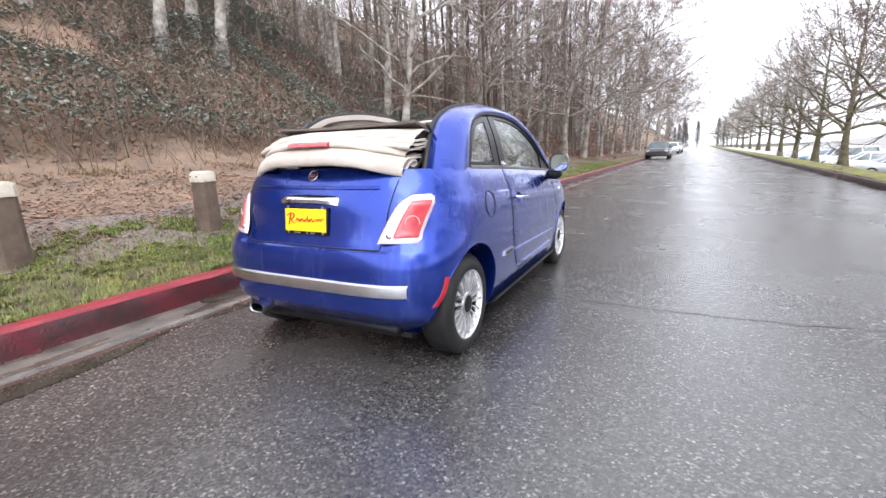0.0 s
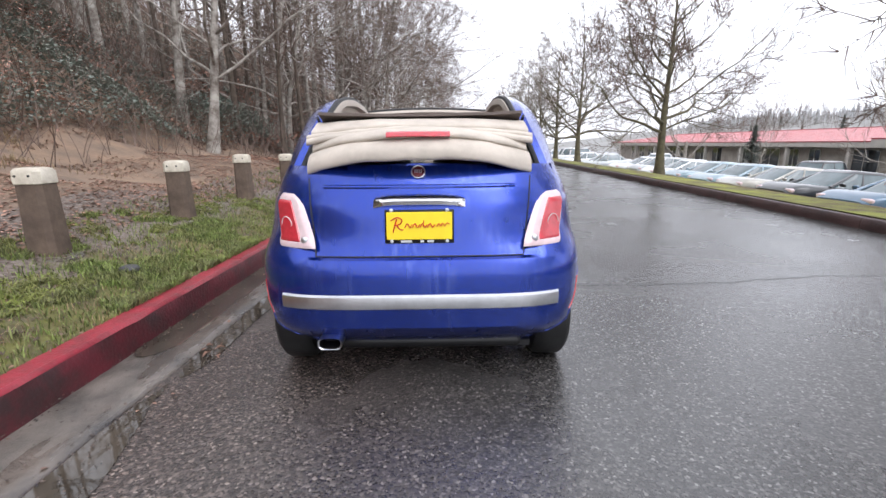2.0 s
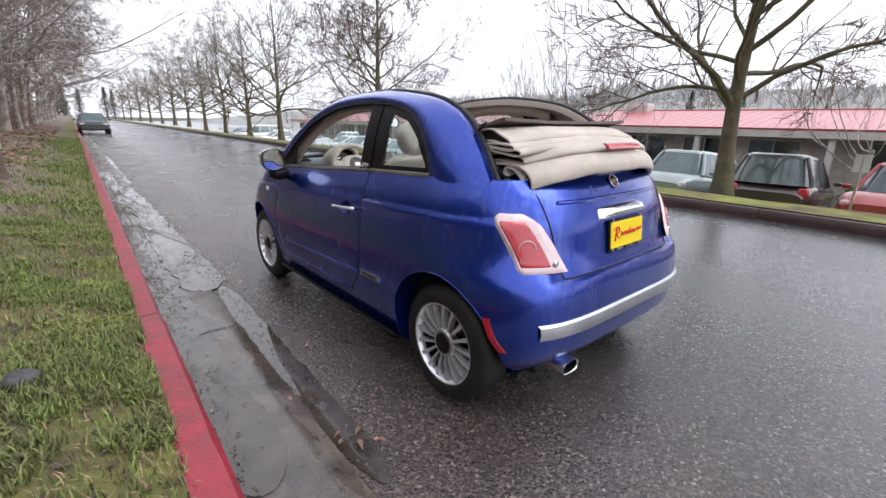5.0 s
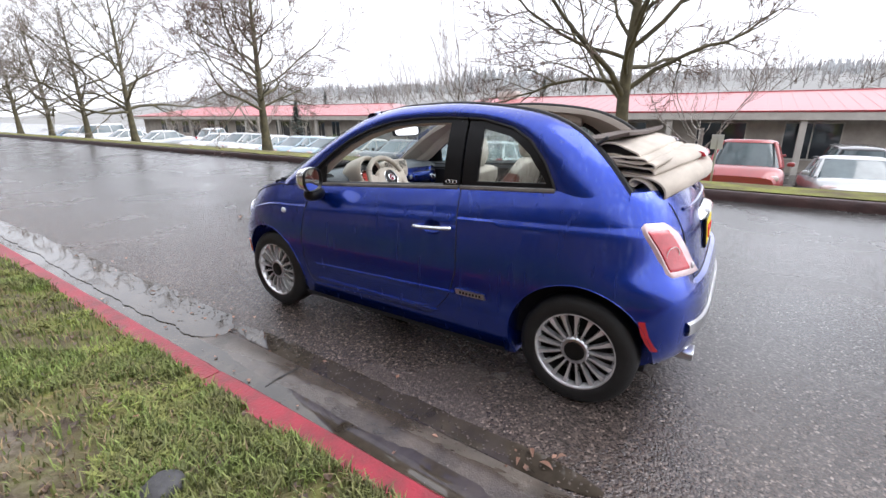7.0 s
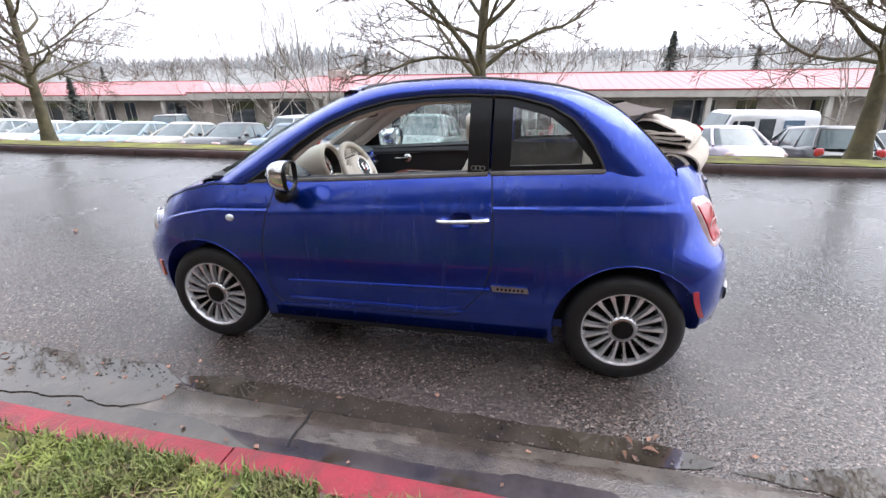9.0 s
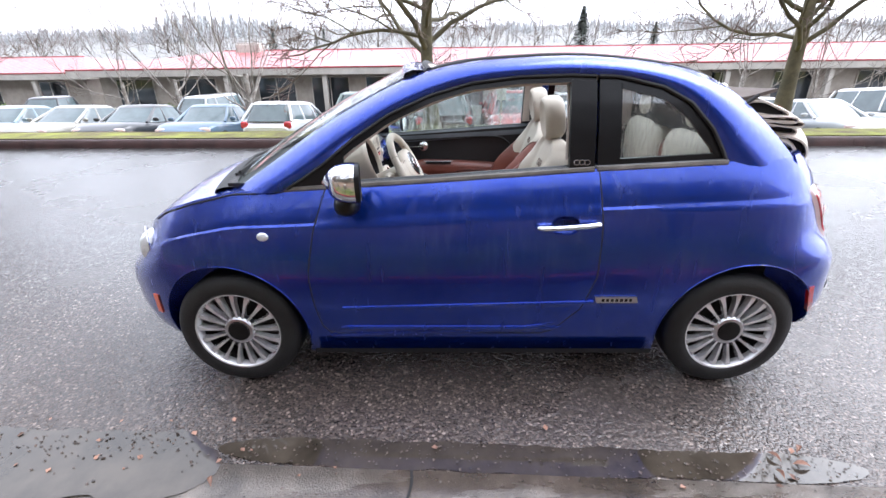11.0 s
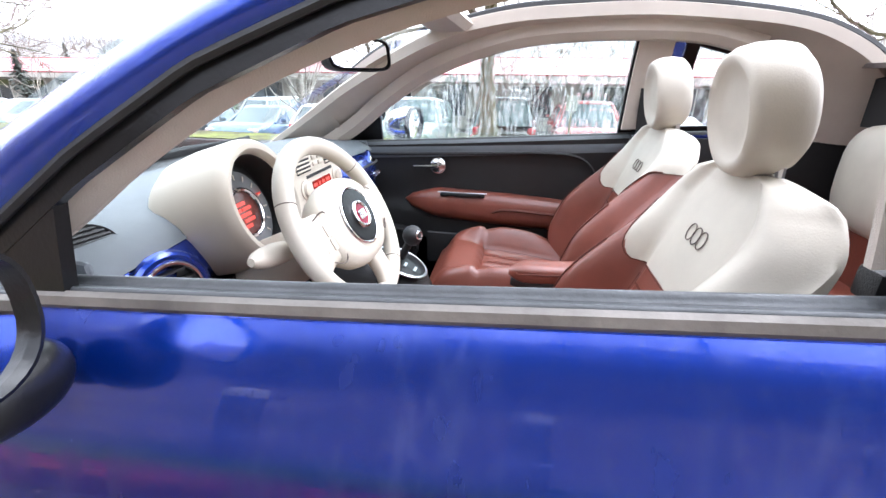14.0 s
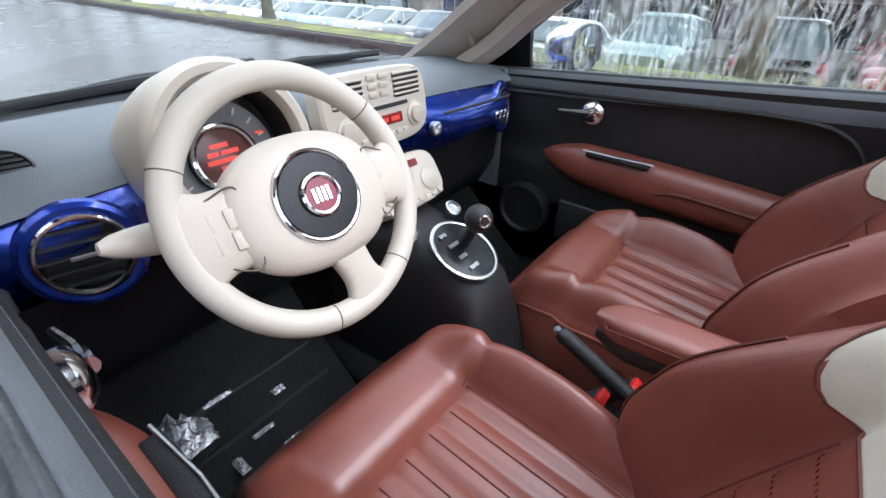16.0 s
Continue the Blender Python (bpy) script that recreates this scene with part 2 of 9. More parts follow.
def wet_paint(name, colour):
    """Metallic car paint under clear coat, with running rain: beads and downward streaks that roughen and dull it."""
    mt = material(name, colour, 0.27, 0.78, vary=0.08, scale=2.5, coat=1.0)
    nt = mt.node_tree
    N, L = nt.nodes, nt.links
    b = N["Principled BSDF"]
    co = N.new("ShaderNodeTexCoord")
    mp = N.new("ShaderNodeMapping")
    mp.inputs["Scale"].default_value = (26, 26, 2.6)
    L.new(co.outputs["Object"], mp.inputs["Vector"])
    n = N.new("ShaderNodeTexNoise")
    n.inputs["Scale"].default_value = 1.0
    n.inputs["Detail"].default_value = 4
    L.new(mp.outputs[0], n.inputs["Vector"])
    mr = N.new("ShaderNodeMapRange")
    mr.inputs[1].default_value, mr.inputs[2].default_value = 0.42, 0.68
    mr.inputs[3].default_value, mr.inputs[4].default_value = 0.03, 0.30
    L.new(n.outputs["Fac"], mr.inputs[0])
    L.new(mr.outputs[0], b.inputs["Coat Roughness"])
    # pale streaks where rain runs, their lightness mixed into the base colour
    mp2 = N.new("ShaderNodeMapping")
    mp2.inputs["Scale"].default_value = (44, 44, 3.6)
    L.new(co.outputs["Object"], mp2.inputs["Vector"])
    st = N.new("ShaderNodeTexNoise")
    st.inputs["Scale"].default_value, st.inputs["Detail"].default_value = 1.0, 3
    L.new(mp2.outputs[0], st.inputs["Vector"])
    pa = N.new("ShaderNodeTexNoise")
    pa.inputs["Scale"].default_value, pa.inputs["Detail"].default_value = 3.0, 3
    L.new(co.outputs["Object"], pa.inputs["Vector"])
    sm = N.new("ShaderNodeMapRange")
    sm.inputs[1].default_value, sm.inputs[2].default_value = 0.48, 0.72
    sm.inputs[3].default_value, sm.inputs[4].default_value = 0.0, 0.20
    L.new(st.outputs["Fac"], sm.inputs[0])
    pm = N.new("ShaderNodeMapRange")
    pm.inputs[1].default_value, pm.inputs[2].default_value = 0.40, 0.62
    L.new(pa.outputs["Fac"], pm.inputs[0])
    sp = N.new("ShaderNodeMath")
    sp.operation = 'MULTIPLY'
    L.new(sm.outputs[0], sp.inputs[0])
    L.new(pm.outputs[0], sp.inputs[1])
    film = N.new("ShaderNodeMix")
    film.data_type = 'RGBA'
    film.inputs[7].default_value = (0.22, 0.30, 0.66, 1)
    L.new(sp.outputs[0], film.inputs[0])
    L.new(b.inputs["Base Color"].links[0].from_socket, film.inputs[6])
    L.new(film.outputs[2], b.inputs["Base Color"])
    dr = N.new("ShaderNodeTexVoronoi")
    dr.inputs["Scale"].default_value = 170
    L.new(co.outputs["Object"], dr.inputs["Vector"])
    dm = N.new("ShaderNodeMapRange")
    dm.inputs[1].default_value, dm.inputs[2].default_value = 0.0, 0.30
    dm.inputs[3].default_value, dm.inputs[4].default_value = 1.0, 0.0
    L.new(dr.outputs["Distance"], dm.inputs[0])
    wet = N.new("ShaderNodeMath")
    wet.operation = 'MULTIPLY'
    L.new(dm.outputs[0], wet.inputs[0])
    L.new(n.outputs["Fac"], wet.inputs[1])
    bp = N.new("ShaderNodeBump")
    bp.inputs["Strength"].default_value = 0.10
    bp.inputs["Distance"].default_value = 0.004
    L.new(wet.outputs[0], bp.inputs["Height"])
    L.new(bp.outputs[0], b.inputs["Coat Normal"])
    return mt


def glow(name, colour, strength, base=(0.02, 0.02, 0.02)):
    mt = material(name, base, 0.4)
    b = mt.node_tree.nodes["Principled BSDF"]
    b.inputs["Emission Color"].default_value = (*colour, 1)
    b.inputs["Emission Strength"].default_value = strength
    return mt


BLUE = wet_paint("wet_blue_paint", (0.005, 0.037, 0.34))
BLACK_TRIM = material("black_gloss_trim", (0.008, 0.008, 0.009), 0.28, vary=0.2, scale=6, spec=0.3, bump=0.06, bump_scale=150)
RUBBER = material("black_rubber", (0.015, 0.015, 0.016), 0.6, vary=0.25, scale=20, bump=0.1, bump_scale=200)
WEATHERSTRIP = material("wet_grey_weatherstrip", (0.060, 0.064, 0.068), 0.36, vary=0.3, scale=12, bump=0.15, bump_scale=120)
TYRE = material("wet_tyre_rubber", (0.011, 0.011, 0.011), 0.55, vary=0.35, scale=14, bump=0.25, bump_scale=160)
CHROME = material("chrome", (0.82, 0.83, 0.85), 0.09, 1.0, vary=0.06, scale=12)
SATIN = material("satin_silver", (0.62, 0.63, 0.65), 0.28, 1.0, vary=0.12, scale=10, bump=0.04, bump_scale=120)
MOULDING = material("dulled_grey_moulding", (0.17, 0.155, 0.14), 0.48, 0.35, vary=0.3, scale=9, bump=0.1, bump_scale=80)
ALLOY = material("alloy_silver", (0.80, 0.80, 0.81), 0.27, 0.7, vary=0.2, scale=18, bump=0.05)
DARK_METAL = material("dark_hub_metal", (0.016, 0.015, 0.015), 0.45, 0.6, vary=0.3, scale=16)
CLOTH = material("beige_canvas", (0.56, 0.50, 0.43), 0.85, vary=0.14, scale=7, bump=0.25, bump_scale=420)
CLOTH_DARK = material("taupe_canvas_lining", (0.13, 0.105, 0.092), 0.85, vary=0.15, scale=9, bump=0.2, bump_scale=400)
LENS_RED = material("red_lamp_lens", (0.50, 0.028, 0.042), 0.1, coat=1.0, vary=0.15, scale=30, bump=0.15, bump_scale=90)
LENS_WHITE = material("clear_lamp_lens", (0.74, 0.57, 0.585), 0.1, coat=1.0, vary=0.1, scale=20)
LENS_CLEAR = material("clear_glass_lens", (0.74, 0.76, 0.78), 0.08, 0.3, coat=1.0, vary=0.15, scale=40)
LENS_AMBER = material("amber_marker_lens", (0.85, 0.11, 0.015), 0.2, coat=0.8, vary=0.1, scale=30)
MARK_RED = material("red_marker_lens", (0.48, 0.008, 0.012), 0.2, coat=0.8, vary=0.1, scale=30)
YELLOW = material("yellow_plate", (0.90, 0.68, 0.01), 0.4, vary=0.04, scale=15)
PLATE_RED = material("red_lettering", (0.60, 0.02, 0.012), 0.45, vary=0.05)
IVORY = material("ivory_plastic", (0.53, 0.475, 0.395), 0.42, vary=0.05, scale=5, bump=0.1, bump_scale=500)
IVORY_LEATHER = material("ivory_leather", (0.53, 0.485, 0.405), 0.5, vary=0.07, scale=6, bump=0.06, bump_scale=320)
TAN_LEATHER = material("chestnut_leather", (0.195, 0.054, 0.035), 0.36, spec=0.8, vary=0.18, scale=5, bump=0.07, bump_scale=320, rough_vary=0.06)
TAN_DARK = material("chestnut_stitching", (0.10, 0.022, 0.012), 0.6, vary=0.15, scale=40)
DASH_GREY = material("soft_grey_dashboard", (0.125, 0.138, 0.150), 0.6, vary=0.12, scale=5, bump=0.25, bump_scale=500)
CABIN_BLACK = material("black_cabin_plastic", (0.014, 0.014, 0.015), 0.5, vary=0.2, scale=8, bump=0.25, bump_scale=420)
CARPET = material("black_carpet", (0.010, 0.010, 0.011), 0.95, vary=0.3, scale=30, bump=0.6, bump_scale=300)
HEADLINER = material("cream_cabin_lining", (0.52, 0.46, 0.40), 0.8, vary=0.06, scale=6, bump=0.15, bump_scale=400)
GLASS_WET = glass("rain_wet_pane", wet=0.60)
GLASS_QUARTER = glass("rain_streaked_pane", tint=(0.93, 0.97, 0.96), wet=0.34)
GLASS_DROPS = glass("drop_spotted_pane", wet=0.10)
MIRROR = material("mirror_glass", (0.85, 0.87, 0.88), 0.02, 1.0)
# ---- materials of the place ----
def asphalt_material():
    mt = bpy.data.materials.new("wet_asphalt")
    mt.use_nodes = True
    nt = mt.node_tree
    N, L = nt.nodes, nt.links
    b = N["Principled BSDF"]
    b.inputs["Specular IOR Level"].default_value = 0.75
    co = N.new("ShaderNodeTexCoord")
    v = N.new("ShaderNodeTexVoronoi")
    v.inputs["Scale"].default_value = 95
    L.new(co.outputs["Object"], v.inputs["Vector"])
    v2 = N.new("ShaderNodeTexVoronoi")
    v2.inputs["Scale"].default_value = 38
    L.new(co.outputs["Object"], v2.inputs["Vector"])
    big = N.new("ShaderNodeTexNoise")
    big.inputs["Scale"].default_value = 0.7
    big.inputs["Detail"].default_value = 6
    L.new(co.outputs["Object"], big.inputs["Vector"])
    # stones: each cell its own grey
    stone = N.new("ShaderNodeValToRGB")
    el = stone.color_ramp.elements
    el[0].position, el[0].color = 0.0, (0.026, 0.025, 0.025, 1)
    el[1].position, el[1].color = 1.0, (0.22, 0.215, 0.205, 1)
    for p, c in ((0.45, (0.045, 0.0435, 0.042, 1)), (0.84, (0.075, 0.072, 0.070, 1)), (0.965, (0.125, 0.12, 0.115, 1))):
        e = el.new(p)
        e.color = c
    sep = N.new("ShaderNodeSeparateColor")
    L.new(v.outputs["Color"], sep.inputs[0])
    L.new(sep.outputs[0], stone.inputs[0])
    stain = N.new("ShaderNodeMapRange")
    stain.inputs[1].default_value, stain.inputs[2].default_value = 0.3, 0.7
    stain.inputs[3].default_value, stain.inputs[4].default_value = 0.70, 1.25
    L.new(big.outputs["Fac"], stain.inputs[0])
    mul = N.new("ShaderNodeMix")
    mul.data_type, mul.blend_type = 'RGBA', 'MULTIPLY'
    mul.inputs[0].default_value = 1.0
    L.new(stone.outputs[0], mul.inputs[6])
    L.new(stain.outputs[0], mul.inputs[7])
    # the parking lane by the gutter is darker, browner and rawer, with a ragged edge
    sp = N.new("ShaderNodeSeparateXYZ")
    L.new(co.outputs["Object"], sp.inputs[0])
    sk = N.new("ShaderNodeMath")
    sk.operation = 'MULTIPLY_ADD'
    sk.inputs[1].default_value = -0.034
    L.new(sp.outputs[1], sk.inputs[0])
    L.new(sp.outputs[0], sk.inputs[2])
    wob = N.new("ShaderNodeMath")
    wob.operation = 'MULTIPLY_ADD'
    wob.inputs[1].default_value = 1.6
    L.new(big.outputs["Fac"], wob.inputs[0])
    L.new(sk.outputs[0], wob.inputs[2])
    lane = N.new("ShaderNodeMapRange")
    lane.inputs[1].default_value, lane.inputs[2].default_value = -0.5, 1.7
    lane.inputs[3].default_value, lane.inputs[4].default_value = 1.0, 0.0
    L.new(wob.outputs[0], lane.inputs[0])
    raw_mix = N.new("ShaderNodeMix")
    raw_mix.data_type, raw_mix.blend_type = 'RGBA', 'MULTIPLY'
    raw_mix.inputs[7].default_value = (1.35, 1.06, 0.93, 1)
    L.new(lane.outputs[0], raw_mix.inputs[0])
    L.new(mul.outputs[2], raw_mix.inputs[6])
    L.new(raw_mix.outputs[2], b.inputs["Base Color"])
    dull = N.new("ShaderNodeMapRange")
    dull.inputs[3].default_value, dull.inputs[4].default_value = 1.0, 0.7
    L.new(lane.outputs[0], dull.inputs[0])
    L.new(dull.outputs[0], b.inputs["Specular IOR Level"])
    ro = N.new("ShaderNodeMapRange")
    ro.inputs[1].default_value, ro.inputs[2].default_value = 0.3, 0.7
    ro.inputs[3].default_value, ro.inputs[4].default_value = 0.19, 0.31
    L.new(big.outputs["Fac"], ro.inputs[0])
    L.new(ro.outputs[0], b.inputs["Roughness"])
    add = N.new("ShaderNodeMath")
    add.operation = 'ADD'
    L.new(v.outputs["Distance"], add.inputs[0])
    L.new(v2.outputs["Distance"], add.inputs[1])
    bp = N.new("ShaderNodeBump")
    bp.invert = True
    bp.inputs["Strength"].default_value = 0.42
    rough_in = N.new("ShaderNodeMapRange")
    rough_in.inputs[3].default_value, rough_in.inputs[4].default_value = 0.17, 0.60
    L.new(lane.outputs[0], rough_in.inputs[0])
    L.new(rough_in.outputs[0], bp.inputs["Strength"])
    bp.inputs["Distance"].default_value = 0.006
    L.new(add.outputs[0], bp.inputs["Height"])
    L.new(bp.outputs[0], b.inputs["Normal"])
    return mt


ASPHALT = asphalt_material()


def concrete_material():
    """Worn gutter concrete: damp, with sheets of standing water along a ragged edge."""
    mt = material("wet_concrete", (0.150, 0.128, 0.108), 0.34, vary=0.6, scale=3.5, bump=0.5, bump_scale=120, detail=10)
    N, L = mt.node_tree.nodes, mt.node_tree.links
    b = N["Principled BSDF"]
    b.inputs["Specular IOR Level"].default_value = 1.0
    dry = b.inputs["Base Color"].links[0].from_socket
    co = N["Texture Coordinate"]
    mp = N.new("ShaderNodeMapping")
    mp.inputs["Scale"].default_value = (3.2, 0.75, 1)
    L.new(co.outputs["Object"], mp.inputs["Vector"])
    n = N.new("ShaderNodeTexNoise")
    n.inputs["Scale"].default_value, n.inputs["Detail"].default_value = 1.0, 7
    n.inputs["Roughness"].default_value = 0.6
    L.new(mp.outputs[0], n.inputs["Vector"])
    wet = N.new("ShaderNodeMapRange")
    wet.inputs[1].default_value, wet.inputs[2].default_value = 0.47, 0.52
    L.new(n.outputs["Fac"], wet.inputs[0])
    ro = N.new("ShaderNodeMapRange")
    ro.inputs[3].default_value, ro.inputs[4].default_value = 0.42, 0.24
    L.new(wet.outputs[0], ro.inputs[0])
    L.new(ro.outputs[0], b.inputs["Roughness"])
    dark = N.new("ShaderNodeMix")
    dark.data_type, dark.blend_type = 'RGBA', 'MULTIPLY'
    dark.inputs[7].default_value = (0.62, 0.58, 0.55, 1)
    L.new(wet.outputs[0], dark.inputs[0])
    L.new(dry, dark.inputs[6])
    L.new(dark.outputs[2], b.inputs["Base Color"])
    st = N.new("ShaderNodeMapRange")
    st.inputs[3].default_value, st.inputs[4].default_value = 0.55, 0.25
    L.new(wet.outputs[0], st.inputs[0])
    L.new(st.outputs[0], N["Bump"].inputs["Strength"])
    return mt


CONCRETE = concrete_material()
RED_KERB = material("red_painted_kerb", (0.34, 0.026, 0.044), 0.42, vary=0.30, scale=9, bump=0.4, bump_scale=60, colour2=(0.19, 0.030, 0.036), detail=10)
KERB_FACE = material("dark_red_kerb_face", (0.125, 0.018, 0.026), 0.5, scale=5, bump=0.5, bump_scale=50, colour2=(0.045, 0.022, 0.022), detail=10)
DARK_KERB = material("dark_wet_kerb", (0.060, 0.030, 0.027), 0.5, vary=0.45, scale=2.5, bump=0.4, bump_scale=40, detail=8)
WATER = material("standing_water", (0.062, 0.050, 0.038), 0.03, vary=0.45, scale=4, spec=0.8)
CRACK = material("road_crack", (0.008, 0.008, 0.008), 0.6, vary=0.3, scale=20)
SOIL = material("verge_soil", (0.085, 0.075, 0.035), 0.95, scale=1.6, bump=0.8, bump_scale=45, colour2=(0.055, 0.050, 0.028), detail=9)
LITTER = material("leaf_litter_soil", (0.27, 0.185, 0.125), 0.95, scale=2.2, bump=0.9, bump_scale=40, colour2=(0.16, 0.115, 0.085), detail=9)
MOSS = material("moss_and_grass", (0.27, 0.29, 0.055), 0.95, scale=1.7, bump=0.9, bump_scale=70, colour2=(0.12, 0.088, 0.055), detail=9)
BLADE = material("grass_blades", (0.175, 0.235, 0.055), 0.7, island=0.6, scale=5.0, colour2=(0.15, 0.15, 0.055))
BLADE_DRY = material("dry_grass_blades", (0.29, 0.21, 0.12), 0.8, island=0.35, vary=0.2, scale=1.0)
FALLEN = material("fallen_leaves", (0.30, 0.165, 0.115), 0.7, island=0.55, vary=0.3, scale=3.0)
IVY = material("ivy_leaves", (0.185, 0.215, 0.178), 0.45, island=0.3, vary=0.25, scale=0.6)
BRAMBLE = material("rusty_bracken", (0.34, 0.19, 0.14), 0.8, island=0.5, vary=0.3, scale=0.8)
TWIG = material("brown_twigs", (0.165, 0.118, 0.096), 0.85, vary=0.3, scale=2.0)
# brown twigs of the distant street trees, haze mixed into their base colour
TWIG_FAR_HAZE = material("haze_paled_brown_twigs", (0.30, 0.265, 0.235), 0.9, vary=0.3, scale=1.0)
# far ridge, wood and hillside: distance haze is painted in as pale base colours
HAZE_NEEDLES = material("haze_greyed_needles", (0.45, 0.465, 0.47), 0.9, island=0.22, vary=0.2, scale=0.05)
HAZE_TWIG = material("haze_greyed_twigs", (0.36, 0.345, 0.335), 0.95, vary=0.2, scale=0.4)
HAZE_HILL = material("haze_paled_hillside", (0.30, 0.295, 0.28), 0.95, scale=0.05, bump=0.3, bump_scale=1.0, colour2=(0.24, 0.24, 0.23), detail=8)
BARK_PALE = material("pale_alder_bark", (0.44, 0.41, 0.365), 0.85, scale=5.0, bump=0.6, bump_scale=30, colour2=(0.13, 0.105, 0.085), detail=8)
BARK_BROWN = material("brown_bark", (0.13, 0.10, 0.075), 0.9, scale=6.0, bump=0.7, bump_scale=26, colour2=(0.06, 0.048, 0.038), detail=8)
BARK_MOSS = material("mossy_bark", (0.15, 0.13, 0.075), 0.9, scale=4.0, bump=0.7, bump_scale=26, colour2=(0.075, 0.068, 0.045), detail=8)
POST_WOOD = material("weathered_post_timber", (0.155, 0.110, 0.080), 0.8, scale=5.0, bump=0.5, bump_scale=30, colour2=(0.085, 0.060, 0.045), detail=7)
POST_PAINT = material("cream_post_paint", (0.62, 0.57, 0.47), 0.6, scale=9.0, bump=0.3, bump_scale=50, colour2=(0.42, 0.37, 0.29), detail=7)
# green lifted towards grey: mist put into the needles' own colour
NEEDLES = material("conifer_needles", (0.095, 0.108, 0.092), 0.8, island=0.4, vary=0.3, scale=0.4)
# roof red is lightened to carry the sky's reflection off wet metal
ROOF_RED = material("wet_red_metal_roof", (0.46, 0.115, 0.12), 0.30, scale=1.2, bump=0.1, bump_scale=12, colour2=(0.40, 0.11, 0.115))
ROOF_EDGE = material("dark_red_roof_edge", (0.30, 0.04, 0.045), 0.45, vary=0.2, scale=2)
WALL_TAN = material("tan_building_wall", (0.40, 0.36, 0.31), 0.8, vary=0.2, scale=1.5, bump=0.3, bump_scale=25)
FASCIA_TAN = material("pale_fascia_board", (0.50, 0.47, 0.42), 0.7, vary=0.12, scale=1.5)
DARK_GLASS = material("dark_window_glass", (0.03, 0.035, 0.04), 0.06, vary=0.2, scale=0.8, spec=0.8)
STONE = material("dark_stone", (0.06, 0.058, 0.06), 0.6, vary=0.4, scale=12, bump=0.4, bump_scale=40)


def verge_material():
    """Moss near the kerb giving way to grey litter and gravel up the bank, along a ragged edge."""
    mt = material("mossy_verge", (0.165, 0.165, 0.040), 0.95, scale=4.0, bump=1.0, bump_scale=70, colour2=(0.080, 0.058, 0.042), detail=12)
    N, L = mt.node_tree.nodes, mt.node_tree.links
    b = N["Principled BSDF"]
    green = b.inputs["Base Color"].links[0].from_socket
    co = N["Texture Coordinate"]
    sp = N.new("ShaderNodeSeparateXYZ")
    L.new(co.outputs["Object"], sp.inputs[0])
    sk = N.new("ShaderNodeMath")
    sk.operation = 'MULTIPLY_ADD'
    sk.inputs[1].default_value = -0.034
    L.new(sp.outputs[1], sk.inputs[0])
    L.new(sp.outputs[0], sk.inputs[2])
    n = N.new("ShaderNodeTexNoise")
    n.inputs["Scale"].default_value, n.inputs["Detail"].default_value = 2.3, 7
    L.new(co.outputs["Object"], n.inputs["Vector"])
    ad = N.new("ShaderNodeMath")
    ad.operation = 'MULTIPLY_ADD'
    ad.inputs[1].default_value = 1.9
    L.new(n.outputs["Fac"], ad.inputs[0])
    L.new(sk.outputs[0], ad.inputs[2])
    mr = N.new("ShaderNodeMapRange")
    mr.inputs[1].default_value, mr.inputs[2].default_value = -1.95, -1.35
    L.new(ad.outputs[0], mr.inputs[0])
    n2 = N.new("ShaderNodeTexNoise")
    n2.inputs["Scale"].default_value, n2.inputs["Detail"].default_value = 26, 6
    L.new(co.outputs["Object"], n2.inputs["Vector"])
    rp = N.new("ShaderNodeValToRGB")
    rp.color_ramp.elements[0].position, rp.color_ramp.elements[0].color = 0.35, (0.095, 0.070, 0.057, 1)
    rp.color_ramp.elements[1].position, rp.color_ramp.elements[1].color = 0.66, (0.24, 0.20, 0.17, 1)
    L.new(n2.outputs["Fac"], rp.inputs[0])
    mx = N.new("ShaderNodeMix")
    mx.data_type = 'RGBA'
    L.new(mr.outputs[0], mx.inputs[0])
    L.new(rp.outputs[0], mx.inputs[6])
    L.new(green, mx.inputs[7])
    L.new(mx.outputs[2], b.inputs["Base Color"])
    return mt


VERGE = verge_material()
# ---- ground: the road runs a little to the car's right ----
SKEW = 0.034


def kerb_left(y):
    return -1.84 + SKEW * y


def kerb_right(y):
    return 5.76 + SKEW * y


HILL_U = [0.16, 1.1, 2.2, 3.4, 4.6, 6.0, 8.5, 12.0, 18.0, 35.0, 80.0]
HILL_Z = [0.180, 0.36, 0.58, 0.80, 1.12, 2.05, 4.2, 7.1, 12.2, 25.0, 46.0]


def hill(u, y):
    """Height of the wooded bank, u metres left of the kerb's face."""
    z = float(np.interp(u, HILL_U, HILL_Z))
    soft = step(0.3, 4.0, u)
    z *= 1 - 0.28 * soft * step(6.0, 16.0, y)
    return z + soft * 0.22 * noise.noise((u * 0.5, y * 0.5, 1.0)) + 0.020 * step(0.16, 0.5, u) * (noise.noise((u * 1.6, y * 0.9, 4.0)) + 0.5 * noise.noise((u * 5, y * 5, 7.0)))


def lot_z(x, y=0.0):
    return float(np.interp(x - SKEW * y, [6.3, 6.9, 7.6, 8.6, 10.1, 12.6, 16.0, 28.0, 46.0, 110.0, 220.0], [0.165, 0.13, -0.02, -0.30, -0.85, -1.18, -1.55, -2.0, -2.0, 4.6, 15.0]))


